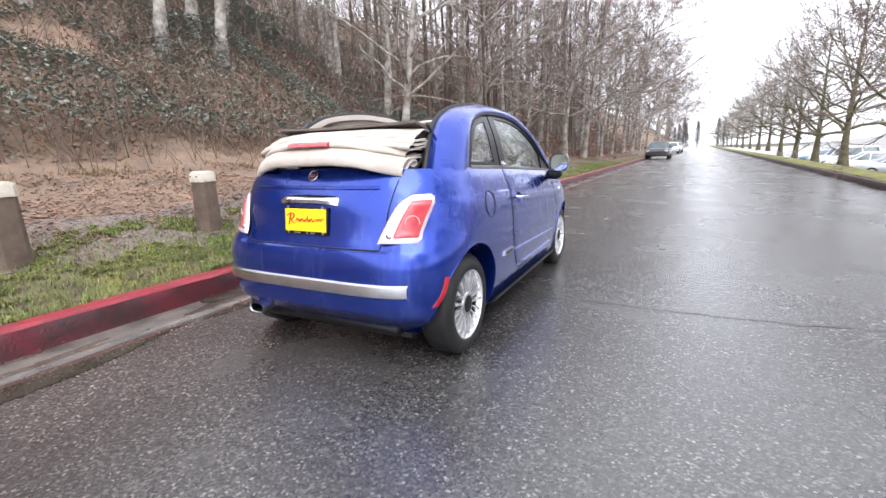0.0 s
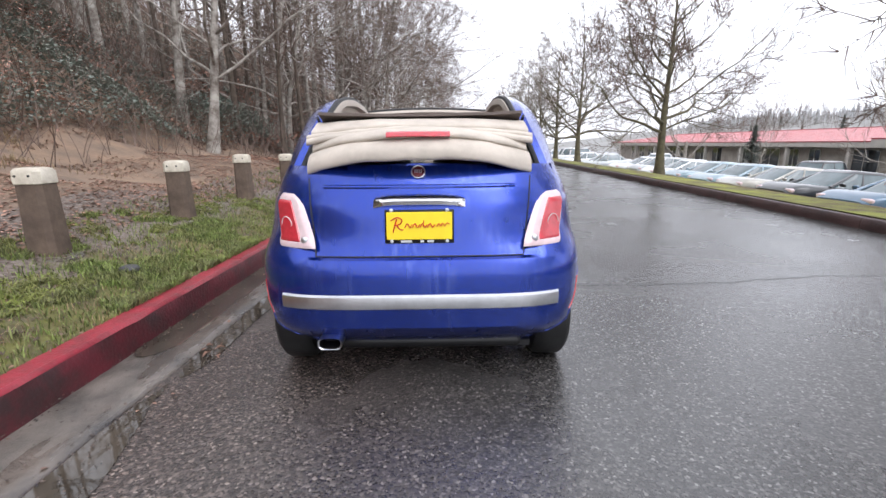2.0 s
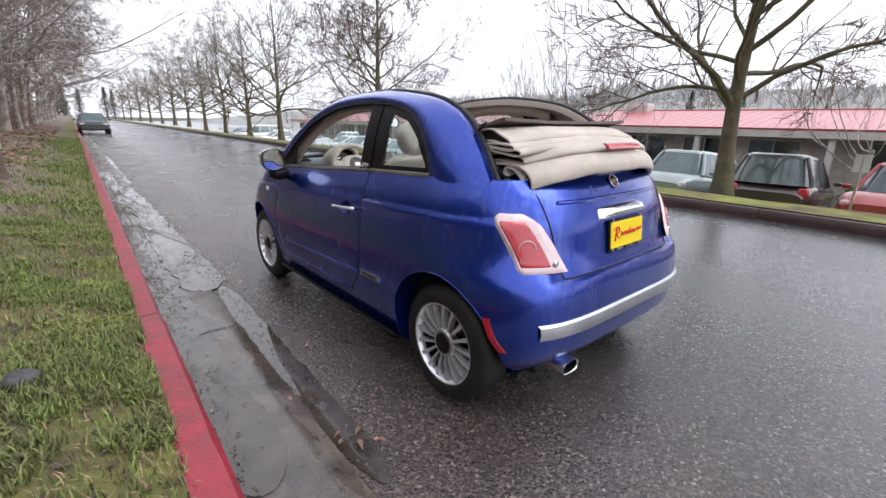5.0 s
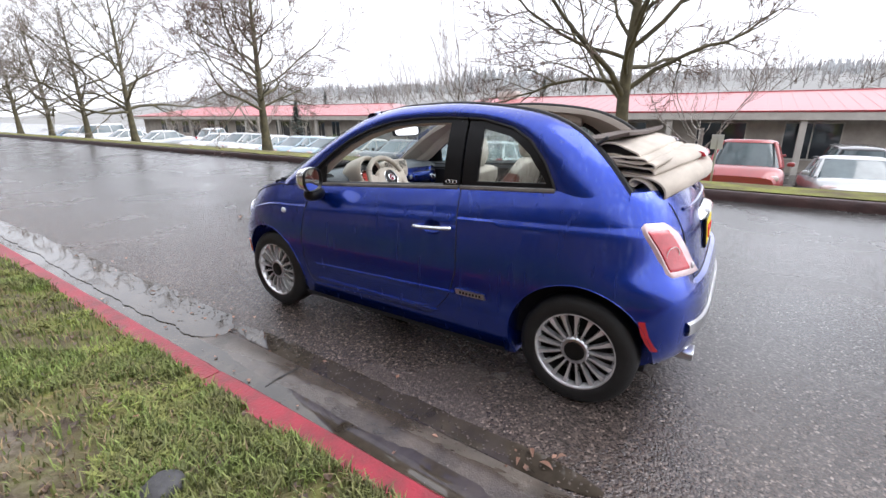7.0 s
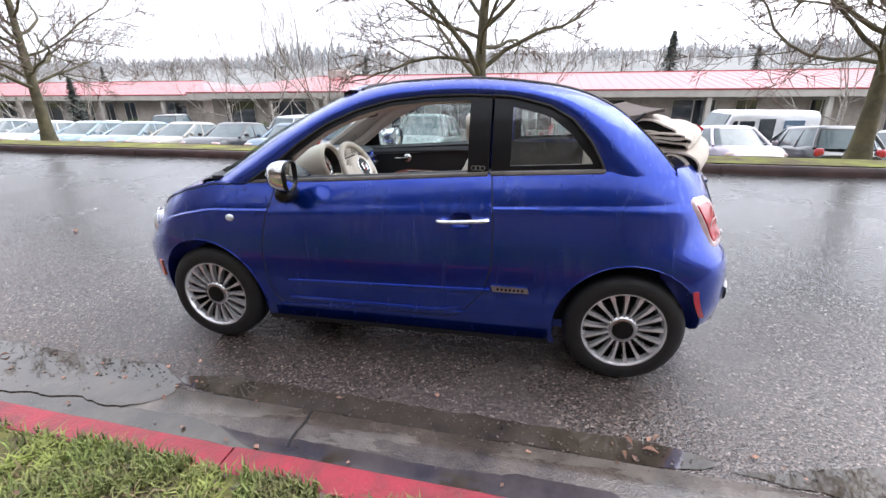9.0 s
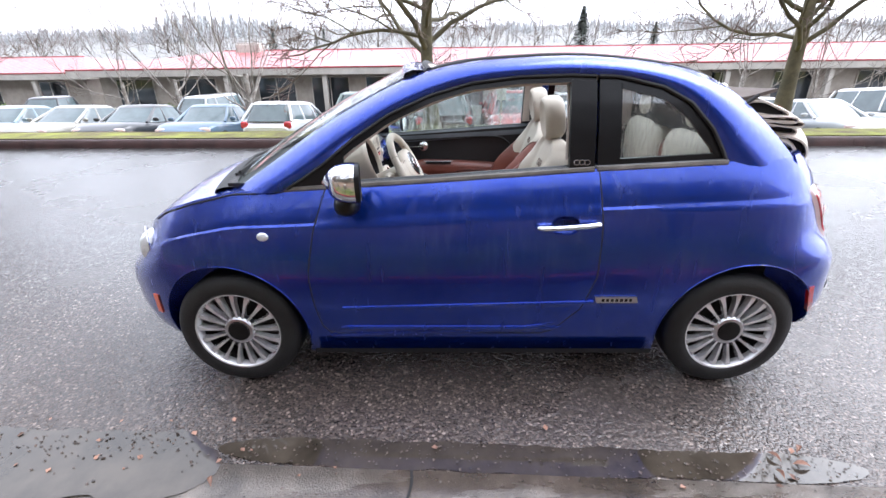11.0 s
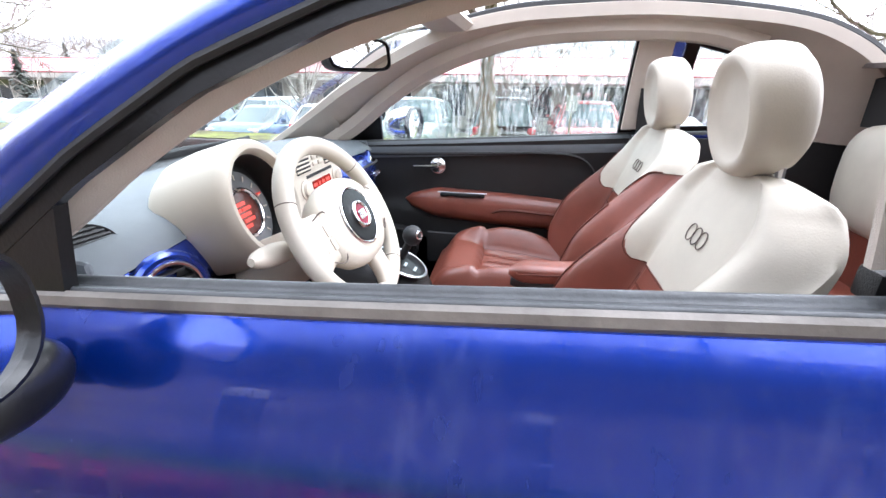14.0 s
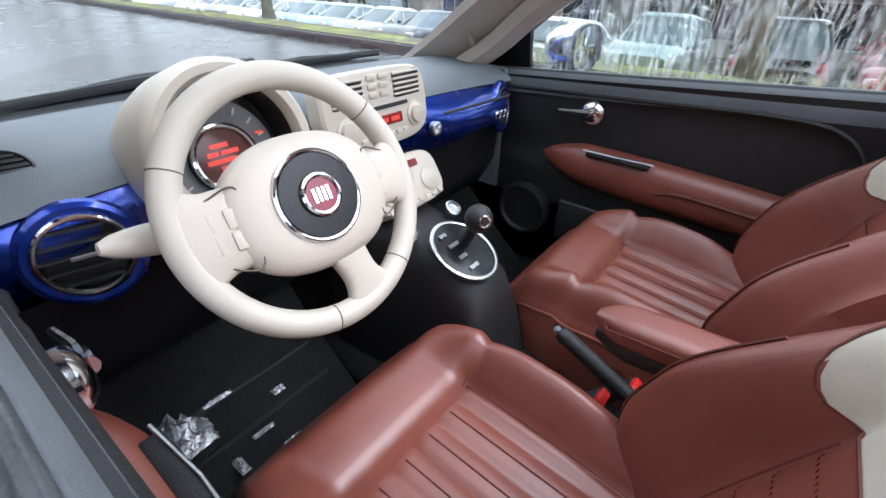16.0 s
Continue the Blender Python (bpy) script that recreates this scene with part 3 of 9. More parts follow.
def sheet(name, us, ys, place, mat, label, kind="structure", smooth=True):
    verts = [place(u, y) for y in ys for u in us]
    n = len(us)
    faces = [(i * n + j, i * n + j + 1, (i + 1) * n + j + 1, (i + 1) * n + j) for i in range(len(ys) - 1) for j in range(n - 1)]
    ob = raw(name, verts, faces, mat, None, smooth)
    tagged(ob, label, "", "", kind)
    return ob


def stretch(a, b, fine0, fine1, f, c):
    out = []
    y = a
    while y < b:
        out.append(y)
        y += f if fine0 <= y <= fine1 else c
    out.append(b)
    return out


LONG = stretch(-40, 320, -4, 12, 0.2, 4.0)
ground = sheet("ground", [-600, -200, -60, -12, -2, 8, 30, 120, 300, 700], [-300, -60, 0, 60, 200, 420, 900], lambda u, y: (u, y, -2.4), SOIL, "dark earth far around")
road = sheet("road", span(0.0, 1.0, 8), LONG, lambda u, y: (lerp(kerb_left(y) + 0.50, kerb_right(y) + 0.02, u), y, 0.0), ASPHALT, "wet dark asphalt road with coarse pale stones")
PAN = [0.0, 0.06, 0.20, 0.40, 0.50, 0.503]
PAN_Z = [-0.012, -0.010, -0.004, 0.006, 0.008, -0.02]
gutter = sheet("gutter", list(range(6)), LONG, lambda u, y: (kerb_left(y) + PAN[int(u)], y, PAN_Z[int(u)] + 0.002 * noise.noise((y * 2, u, 0))), CONCRETE, "wet worn concrete gutter pan beside the red kerb")


def kerb_run(name, base, side, mat, label, lengths, z1, y0, y1, seed):
    """Kerb stones of about two metres end to end, each its own piece."""
    top = empty(name)
    tagged(top, label, "", "", "structure")
    rnd = random.Random(seed)
    y = y0
    while y < y1:
        ln = lengths if y < 30 else lengths * 6
        bm = bmesh.new()
        a, b = y + 0.004, min(y + ln, y1) - 0.004
        rows = []
        j = rnd.uniform(-0.006, 0.006)
        n = 24 if y < 12 else 8
        for k in range(n + 1):
            yy = lerp(a, b, k / n)
            x = base(yy) + j
            w = 0.006 * noise.noise((yy * 4, seed, 0))
            c = 0.0 if 0 < k < n else 0.004
            ch = 0.012 * max(0.0, noise.noise((yy * 3.1, seed, 4)) - 0.25)
            rows.append([(x + side * (0.110 - c), yy, -0.05), (x + side * (0.104 - c), yy, 0.06), (x + side * (0.092 - c) + w, yy, z1 - 0.022 - c - ch), (x + side * (0.072 - ch), yy, z1 - c + w * 0.3 - ch * 0.6), (x - side * 0.045, yy, z1 - c), (x - side * 0.05, yy, -0.05)])
        vs = grid(bm, rows, close_u=True)
        bm.faces.new(vs[0])
        bm.faces.new(vs[-1])
        st = part("kerb_stone", bm, mat, top)
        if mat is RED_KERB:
            # the upright face takes a darker, mottled red
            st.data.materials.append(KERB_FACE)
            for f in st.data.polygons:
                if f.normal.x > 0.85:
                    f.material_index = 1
        y += ln
    return top


kerb_run("kerb_west", kerb_left, 1, RED_KERB, "red-painted concrete kerb, paint worn at the edge", 3.05, 0.183, -7.625, 60, 1)
kerb_run("kerb_east", kerb_right, -1, DARK_KERB, "dark wet kerb with faded red paint", 3.05, 0.150, -24.0, 150, 2)
U_VERGE = [0.035, 0.08, 0.16, 0.3, 0.4, 0.5, 0.6, 0.7, 0.8, 0.95, 1.1, 1.3, 1.5, 1.7, 1.9, 2.1, 2.3]
verge = sheet("verge_west", U_VERGE, LONG, lambda u, y: (kerb_left(y) - u, y, hill(u, y)), VERGE, "mossy green verge behind the red kerb")
U_HILL = [2.3, 2.7, 3.1, 3.6, 4.1, 4.8, 5.6, 6.6, 8, 10, 12.5, 16, 22, 30, 45, 80]
bank = sheet("bank_west", U_HILL, LONG, lambda u, y: (kerb_left(y) - u, y, hill(u, y)), LITTER, "leaf-strewn bank rising into the woods")
EAST = [0.045, 0.3, 0.6, 0.85, 1.1, 1.4, 1.7, 2.3, 2.8, 3.2, 3.7, 4.3, 4.9]


def east(u, y):
    x = kerb_right(y) + u
    return (x, y, max(0.15, lot_z(x, y)) if u < 0.3 else lot_z(x, y) + 0.02 * noise.noise((x, y * 0.7, 2.0)))


verge_e = sheet("verge_east", EAST, LONG, lambda u, y: east(u, y), MOSS, "mossy grass strip between road and car park")
lot = sheet("car_park", [4.9, 6, 8, 11, 15, 20, 26, 36, 42], LONG, lambda u, y: (kerb_right(y) + u, y, lot_z(kerb_right(y) + u, y)), ASPHALT, "wet asphalt car park below the road")
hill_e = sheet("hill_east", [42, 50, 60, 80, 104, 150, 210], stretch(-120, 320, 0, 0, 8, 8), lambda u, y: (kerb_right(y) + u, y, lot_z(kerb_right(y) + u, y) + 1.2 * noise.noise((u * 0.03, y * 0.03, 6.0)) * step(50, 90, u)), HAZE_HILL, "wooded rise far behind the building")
# trodden path along the strip
path = sheet("path_east", [1.05, 1.2, 1.45, 1.7, 1.9], stretch(-30, 60, -30, 60, 0.6, 0.6), lambda u, y: (east(u, y)[0] + 0.10 * noise.noise((y * 0.4, 3, 0)), y, east(u, y)[2] + 0.006), LITTER, "trodden brown path along the grass strip")


# ---- standing water, crack, joints ----
def water_area(y0, y1, lo, hi, seed, z, rag=0.05):
    """A sheet of rain water between two ragged shores, lo and hi metres out from the kerb line."""
    bm = bmesh.new()
    rows = []
    n = int((y1 - y0) / 0.025)
    for k in range(n + 1):
        y = lerp(y0, y1, k / n)
        e = min(1.0, (k + 0.2) / 10, (n - k + 0.2) / 10) ** 0.5
        a = lo(y) + rag * (noise.noise((y * 1.7, seed, 0)) + 0.4 * noise.noise((y * 7, seed, 2)) + 0.25 * noise.noise((y * 23, seed, 3)))
        b = hi(y) + rag * (noise.noise((y * 1.9, seed + 7, 0)) + 0.45 * noise.noise((y * 8, seed, 4)) + 0.3 * noise.noise((y * 27, seed, 5)))
        m, h = (a + b) / 2, max(0.002, (b - a) / 2 * e)
        rows.append([(kerb_left(y) + m - h, y, z), (kerb_left(y) + m, y, z), (kerb_left(y) + m + h, y, z)])
    grid(bm, rows)
    ob = part("puddle", bm, WATER)
    tagged(ob, "shallow rain water lying along the gutter", "puddle", "puddles", "structure")


water_area(-0.30, 2.25, lambda y: 0.507, lambda y: 0.645, 3, 0.005, 0.028)
water_area(2.20, 9.0, lambda y: 0.30, lambda y: 0.66 - 0.02 * (y - 2.2), 5, 0.0095, 0.05)
water_area(9.0, 17.0, lambda y: 0.50, lambda y: 0.57, 8, 0.006, 0.03)
water_area(-0.06, 12.0, lambda y: 0.05, lambda y: 0.36 - 0.05 * step(-0.2, 1.6, y) + 0.06 * step(1.6, 2.4, y), 11, 0.0035, 0.03)
water_area(-4.2, -0.36, lambda y: 0.515, lambda y: 0.56 + 0.20 * step(-0.3, -1.3, y), 23, 0.004, 0.04)


def crack_line(pts, w, seed):
    bm = bmesh.new()
    line = smooth_line(pts, 14)
    rows = []
    for k, p in enumerate(line):
        q = 0.06 * noise.noise((k * 0.23, seed, 0)) + 0.03 * noise.noise((k * 0.9, seed, 5))
        ww = w * (0.5 + 0.5 * abs(noise.noise((k * 0.6, seed, 9))))
        rows.append([(p.x, p.y + q - ww, 0.0035), (p.x, p.y + q + ww, 0.0035)])
    grid(bm, rows)
    ob = part("road_crack", bm, CRACK)
    tagged(ob, "thin dark crack across the wet asphalt", "crack", "", "structure")


crack_line([(0.55, 1.22, 0), (1.05, 1.16, 0), (1.95, 1.15, 0), (2.6, 1.20, 0), (3.6, 1.32, 0), (4.8, 1.25, 0), (5.7, 1.40, 0)], 0.0065, 1)
crack_line([(1.9, 13.5, 0), (3.0, 13.4, 0), (4.4, 13.7, 0), (6.1, 13.5, 0)], 0.014, 4)
for jy, jx0, jx1 in ((1.45, 0.02, 0.50), (-1.6, 0.02, 0.5), (4.5, 0.02, 0.5), (7.55, 0.02, 0.5)):
    bm = bmesh.new()
    rows = [[(kerb_left(jy) + lerp(jx0, jx1, t), jy + 0.02 * noise.noise((t * 6, jy, 0)) - 0.005, float(np.interp(lerp(jx0, jx1, t), PAN[:5], PAN_Z[:5])) + 0.0045), (kerb_left(jy) + lerp(jx0, jx1, t), jy + 0.02 * noise.noise((t * 6, jy, 0)) + 0.005, float(np.interp(lerp(jx0, jx1, t), PAN[:5], PAN_Z[:5])) + 0.0045)] for t in span(0, 1, 14)]
    grid(bm, rows)
    ob = part("gutter_joint", bm, CRACK)
    tagged(ob, "dark joint across the gutter pan", "joint", "", "structure")
# ---- the small blue convertible; the rear axle stands over the origin, the nose points to +y ----
car = empty("convertible_car")
tagged(car, "wet blue convertible hatchback with its beige canvas top folded back", "car")

LEV = [0.17, 0.20, 0.25, 0.30, 0.35, 0.40, 0.45, 0.52, 0.58, 0.63, 0.66, 0.668, 0.674, 0.68, 0.688, 0.70, 0.72, 0.77, 0.82, 0.86, 0.885, 0.895, 0.905, 0.93, 0.96, 0.99, 1.02, 1.04]
BELT_Y = [-0.60, -0.30, 0.16, 0.70, 1.41, 2.04, 2.22, 2.42, 2.58, 2.70, 2.85, 3.05]
BELT_Z = [1.075, 1.085, 1.075, 1.05, 1.005, 0.97, 0.965, 0.915, 0.86, 0.79, 0.70, 0.62]


def belt(y):
    return float(np.interp(y, BELT_Y, BELT_Z))


def half_width(q):
    return float(np.interp(q, [0.17, 0.25, 0.35, 0.45, 0.60, 0.72, 0.80, 0.86, 0.885, 0.895, 0.905, 0.96, 1.0, 1.04], [0.735, 0.772, 0.794, 0.809, 0.817, 0.813, 0.805, 0.796, 0.791, 0.782, 0.780, 0.760, 0.742, 0.720]))


def tail_end(q):
    return float(np.interp(q, [0.17, 0.27, 0.33, 0.45, 0.60, 0.655, 0.675, 0.69, 0.75, 0.85, 0.95, 1.0, 1.04], [-0.28, -0.42, -0.500, -0.522, -0.515, -0.505, -0.50, -0.496, -0.478, -0.44, -0.397, -0.365, -0.33]))


def recess(x, z):
    """The tailgate is set in above the bumper's ledge, between the tail lamps."""
    return 0.030 * step(0.60, 0.47, abs(x)) * step(0.668, 0.684, z) * (1 - step(0.72, 0.93, z))


def nose_end(q):
    return float(np.interp(q, [0.17, 0.25, 0.35, 0.50, 0.65, 0.80, 0.95, 1.04], [2.93, 2.99, 3.02, 3.02, 3.0, 2.97, 2.93, 2.88]))


REAR0, FRONT0, FRONT_N = 0.25, 1.95, 2.9


def rear_n(q):
    """How square the rear corners are at a level: squarer at the bumper, rounder round the lamps."""
    return 4.7 - 1.5 * step(0.60, 0.76, q)


def height_of(q, y):
    """World height of the body's level q at y: the upper levels follow the rising waist line."""
    return q - (1.04 - belt(y)) * step(0.42, 1.04, q)


def level_at(y, z):
    lo, hi = 0.17, 1.04
    for _ in range(30):
        mid = (lo + hi) / 2
        if height_of(mid, y) < z:
            lo = mid
        else:
            hi = mid
    return (lo + hi) / 2


def plan(q, y):
    """Half width of level q at y."""
    w = half_width(q)
    if y < REAR0:
        u = min(1.0, (REAR0 - y) / (REAR0 - tail_end(q)))
        return w * max(0.0, 1 - u ** rear_n(q)) ** (1 / rear_n(q))
    if y > FRONT0:
        u = min(1.0, (y - FRONT0) / (nose_end(q) - FRONT0))
        return w * max(0.0, 1 - u ** FRONT_N) ** (1 / FRONT_N)
    return w


def side_x(y, z, out=0.0):
    return -(plan(level_at(y, z), y) + out)


def rear_y(x, z, out=0.0):
    q = level_at(-0.4, z)
    w = half_width(q)
    u = (1 - min(1.0, abs(x) / w) ** rear_n(q)) ** (1 / rear_n(q))
    return REAR0 - (REAR0 - tail_end(q)) * u - out + recess(x, z)


def corner(a, z, out=0.0):
    """A point of the left rear corner: a 0 on the flank, 1 at the middle of the tail."""
    q = level_at(-0.4, z)
    w, rn = half_width(q), rear_n(q)
    ph = math.pi / 2 * (1 - a)
    u, g = max(0.0, math.cos(ph)) ** (2 / rn), max(0.0, math.sin(ph)) ** (2 / rn)
    y = REAR0 - (REAR0 - tail_end(q)) * u
    nx, ny = -(g ** (rn - 1)) / w, -(u ** (rn - 1)) / (REAR0 - tail_end(q))
    l = math.hypot(nx, ny)
    return V((-w * g + out * nx / l, y + out * ny / l, z))


def body_ring(q):
    pts, rn = [], rear_n(q)
    w, r, f = half_width(q), tail_end(q), nose_end(q)
    for i in range(0, 27):
        ph = math.pi / 2 * i / 26
        pts.append((w * max(0.0, math.sin(ph)) ** (2 / rn), REAR0 - (REAR0 - r) * max(0.0, math.cos(ph)) ** (2 / rn)))
    for i in range(1, 40):
        y = REAR0 + (FRONT0 - REAR0) * i / 40
        pts.append((w, y))
    for i in range(0, 27):
        ph = math.pi / 2 * (1 - i / 26)
        pts.append((w * max(0.0, math.sin(ph)) ** (2 / FRONT_N), FRONT0 + (f - FRONT0) * max(0.0, math.cos(ph)) ** (2 / FRONT_N)))
    return pts


def build_body():
    bm = bmesh.new()
    rows = []
    half = None
    for q in LEV:
        pts = body_ring(q)
        half = len(pts)
        ring = [(-x, y, height_of(q, y)) for x, y in pts] + [(x, y, height_of(q, y)) for x, y in reversed(pts[1:-1])]
        ring = [(x, y + recess(x, z) if y < -0.1 else y, z) for x, y, z in ring]
        rows.append(ring)
    vs = grid(bm, rows, close_u=True)
    n = len(vs[0])

    def lid(ring, crown, steps):
        prev = None
        for i in range(half):
            l = ring[i]
            r = ring[(n - i) % n]
            if l is r:
                line = [l]
            else:
                line = [l]
                for k in range(1, steps):
                    t = k / steps
                    p = l.co.lerp(r.co, t)
                    p.z += crown(p.y) * (1 - (2 * t - 1) ** 2)
                    line.append(bm.verts.new(p))
                line.append(r)
            if prev is not None:
                if len(prev) == 1 and len(line) > 1:
                    for k in range(len(line) - 1):
                        bm.faces.new([prev[0], line[k], line[k + 1]])
                elif len(line) == 1 and len(prev) > 1:
                    for k in range(len(prev) - 1):
                        bm.faces.new([prev[k], line[0], prev[k + 1]])
                else:
                    for k in range(len(line) - 1):
                        bm.faces.new([prev[k], line[k], line[k + 1], prev[k + 1]])
            prev = line
    lid(vs[-1], lambda y: 0.050 * step(2.15, 2.5, y) * (1 - 0.5 * step(2.7, 2.95, y)) + 0.01, 16)
    lid(vs[0], lambda y: 0.0, 4)
    cutters = []
    for y, z, r in ((0.0, 0.305, 0.352), (2.30, 0.30, 0.350)):
        for s in (-1, 1):
            c = bmesh.new()
            m = pose(s * 0.8, y, z, 0, 90, 0)
            vv = lathe(c, [(r, -0.24), (r, 0.24)], 64, m)
            c.faces.new(vv[0])
            c.faces.new(vv[1])
            cutters.append(c)
    c = bmesh.new()
    box(c, (-0.665, -0.16, 0.27), (0.665, 1.98, 1.40))
    cutters.append(c)
    c = bmesh.new()
    box(c, (-0.63, 1.9, 0.80), (0.63, 2.235, 1.40))
    cutters.append(c)
    for s in (-1, 1):
        c = bmesh.new()
        blob(c, (s * 0.815, 0.815, 0.835), (0.034, 0.062, 0.042), 0.9, 28, 18)
        cutters.append(c)
    return cut("body", bm, cutters, BLUE, car)


body = build_body()


# ---- side frames: pillar, roof rail and rear quarter in one sweep ----
OUT_YZ = [(2.24, 0.955), (2.03, 1.09), (1.84, 1.215), (1.62, 1.335), (1.43, 1.415), (1.22, 1.46), (1.01, 1.475), (0.79, 1.48), (0.57, 1.465), (0.36, 1.435), (0.23, 1.395), (0.10, 1.325), (-0.04, 1.20), (-0.19, 1.03)]
IN_YZ = [(2.00, 0.965), (1.83, 1.07), (1.70, 1.17), (1.54, 1.27), (1.37, 1.34), (1.20, 1.385), (1.01, 1.405), (0.80, 1.41), (0.60, 1.40), (0.43, 1.36), (0.32, 1.30), (0.23, 1.20), (0.18, 1.11), (0.155, 1.05)]


def glass_x(z):
    """How far out the side windows stand at a height."""
    return float(np.interp(z, [0.9, 1.0, 1.1, 1.2, 1.3, 1.4, 1.48], [0.725, 0.715, 0.697, 0.675, 0.645, 0.605, 0.565]))


def side_frames():
    o = smooth_line([(0, y, z) for y, z in OUT_YZ], 4)
    i = smooth_line([(0, y, z) for y, z in IN_YZ], 4)
    for s in (-1, 1):
        bm = bmesh.new()
        rows = []
        for k, (a, b) in enumerate(zip(i, o)):
            row = []
            top = 0.535 + 0.11 * step(1.45, 0.95, b.z)
            for j in range(9):
                t = j / 8
                p = a.lerp(b, t)
                x = glass_x(a.z) + 0.012 + (top - glass_x(a.z)) * (max(0.0, t) ** 1.7)
                bulge = 0.022 * math.sin(math.pi * t)
                row.append((s * (x + bulge), p.y, p.z))
            d = (b - a).normalized()
            row.append((s * (top - 0.03), b.y - d.y * 0.004, b.z - d.z * 0.004))
            row.append((s * (top - 0.05), b.y - d.y * 0.03, b.z - d.z * 0.03))
            row.append((s * (glass_x(a.z) - 0.045), a.y, a.z))
            rows.append(row)
        vs = grid(bm, rows, close_u=True)
        bm.faces.new(vs[0])
        bm.faces.new(vs[-1])
        part("side_frame", bm, BLUE, car)
        # cream lining on the inner face of the rail
        bm = bmesh.new()
        rows = []
        for a, b in zip(i, o):
            top = 0.535 + 0.11 * step(1.45, 0.95, b.z)
            d = (b - a).normalized()
            rows.append([(s * (glass_x(a.z) - 0.040), a.y - d.y * 0.012, a.z - d.z * 0.012), (s * (glass_x(a.z) - 0.060), a.y + d.y * 0.005, a.z + d.z * 0.005), (s * (top - 0.066), b.y - d.y * 0.045, b.z - d.z * 0.045), (s * (top - 0.060), b.y - d.y * 0.008, b.z - d.z * 0.008), (s * (top - 0.035), b.y + d.y * 0.004, b.z + d.z * 0.004)])
        grid(bm, rows)
        part("pillar_lining", bm, HEADLINER, car, "cream pillar lining")


side_frames()


# ---- wheels ----
def wheel_at(x, y, s):
    hub = empty("wheel", (x, y, 0.292), 0)
    hub.parent = car
    m = pose(0, 0, 0, 0, 90 * s, 0)
    bm = bmesh.new()
    lathe(bm, [(0.196, -0.10), (0.205, -0.108), (0.235, -0.108), (0.268, -0.098), (0.286, -0.075), (0.292, -0.05), (0.292, 0.05), (0.286, 0.06), (0.268, 0.078), (0.235, 0.086), (0.212, 0.084), (0.198, 0.074)], 64, m)
    part("tyre", bm, TYRE, hub)
    bm = bmesh.new()
    lathe(bm, [(0.199, 0.078), (0.203, 0.082), (0.196, 0.080), (0.188, 0.066), (0.184, 0.045)], 64, m)
    rim = part("rim", bm, ALLOY, hub)
    bm = bmesh.new()
    lathe(bm, [(0.184, 0.045), (0.180, 0.03), (0.178, -0.08)], 64, m)
    part("rim_barrel", bm, DARK_METAL, rim)
    bm = bmesh.new()
    lathe(bm, [(0.186, -0.03), (0.05, -0.03), (0.0, -0.03)], 48, m)
    part("brake_backing", bm, DARK_METAL, hub)
    for k in range(17):
        bm = bmesh.new()
        a = 2 * math.pi * k / 17
        rows = []
        for r, w, d in ((0.048, 0.0065, 0.062), (0.10, 0.0070, 0.072), (0.15, 0.0095, 0.077), (0.190, 0.0155, 0.074)):
            c, t = V((math.cos(a), math.sin(a), 0)), V((-math.sin(a), math.cos(a), 0))
            rows.append([m @ (c * r - t * w + V((0, 0, d - 0.03))), m @ (c * r - t * w * 0.75 + V((0, 0, d))), m @ (c * r + t * w * 0.75 + V((0, 0, d))), m @ (c * r + t * w + V((0, 0, d - 0.03)))])
        vs = grid(bm, rows)
        bm.faces.new(vs[-1])
        part("spoke", bm, ALLOY, hub)
    bm = bmesh.new()
    lathe(bm, [(0.070, 0.03), (0.072, 0.062), (0.064, 0.070), (0.052, 0.072)], 40, m)
    part("hub_ring", bm, SATIN, hub)
    bm = bmesh.new()
    lathe(bm, [(0.053, 0.066), (0.048, 0.076), (0.03, 0.079), (0.0, 0.080)], 40, m)
    part("hub_cap", bm, DARK_METAL, hub)
    return hub


for wx, wy, ws in ((-0.688, 0, -1), (0.688, 0, 1), (-0.688, 2.3, -1), (0.688, 2.3, 1)):
    wheel_at(wx, wy, ws)
# ---- outside of the car ----
def mirrored(fn):
    for s in (-1, 1):
        fn(s)


TOP_Y = [p[0] for p in reversed(IN_YZ)]
TOP_Z = [p[1] for p in reversed(IN_YZ)]


def win_top(y):
    return float(np.interp(y, TOP_Y, TOP_Z))


def on_glass(s, y, z, off=0.0):
    return (s * (glass_x(z) + off), y, z)


def columns(bm, s, ys, lo, hi, off, thick, n=8):
    """A pane that follows the side windows' curve, between two heights that depend on y."""
    rows = []
    for y in ys:
        a, b = lo(y), hi(y)
        rows.append([on_glass(s, y, a + (b - a) * k / n, off) for k in range(n + 1)])
    slab(bm, rows, (-s * thick, 0, 0))


DOOR_F = [(0.28, 1.83), (0.34, 1.88), (0.48, 1.905), (0.62, 1.91), (0.81, 1.87), (1.0, 1.81)]
DOOR_R = [(0.28, 0.86), (0.35, 0.80), (0.45, 0.71), (0.61, 0.66), (0.81, 0.66), (1.06, 0.68)]


def door_front(z):
    return float(np.interp(z, [p[0] for p in DOOR_F], [p[1] for p in DOOR_F]))


def door_rear(z):
    return float(np.interp(z, [p[0] for p in DOOR_R], [p[1] for p in DOOR_R]))


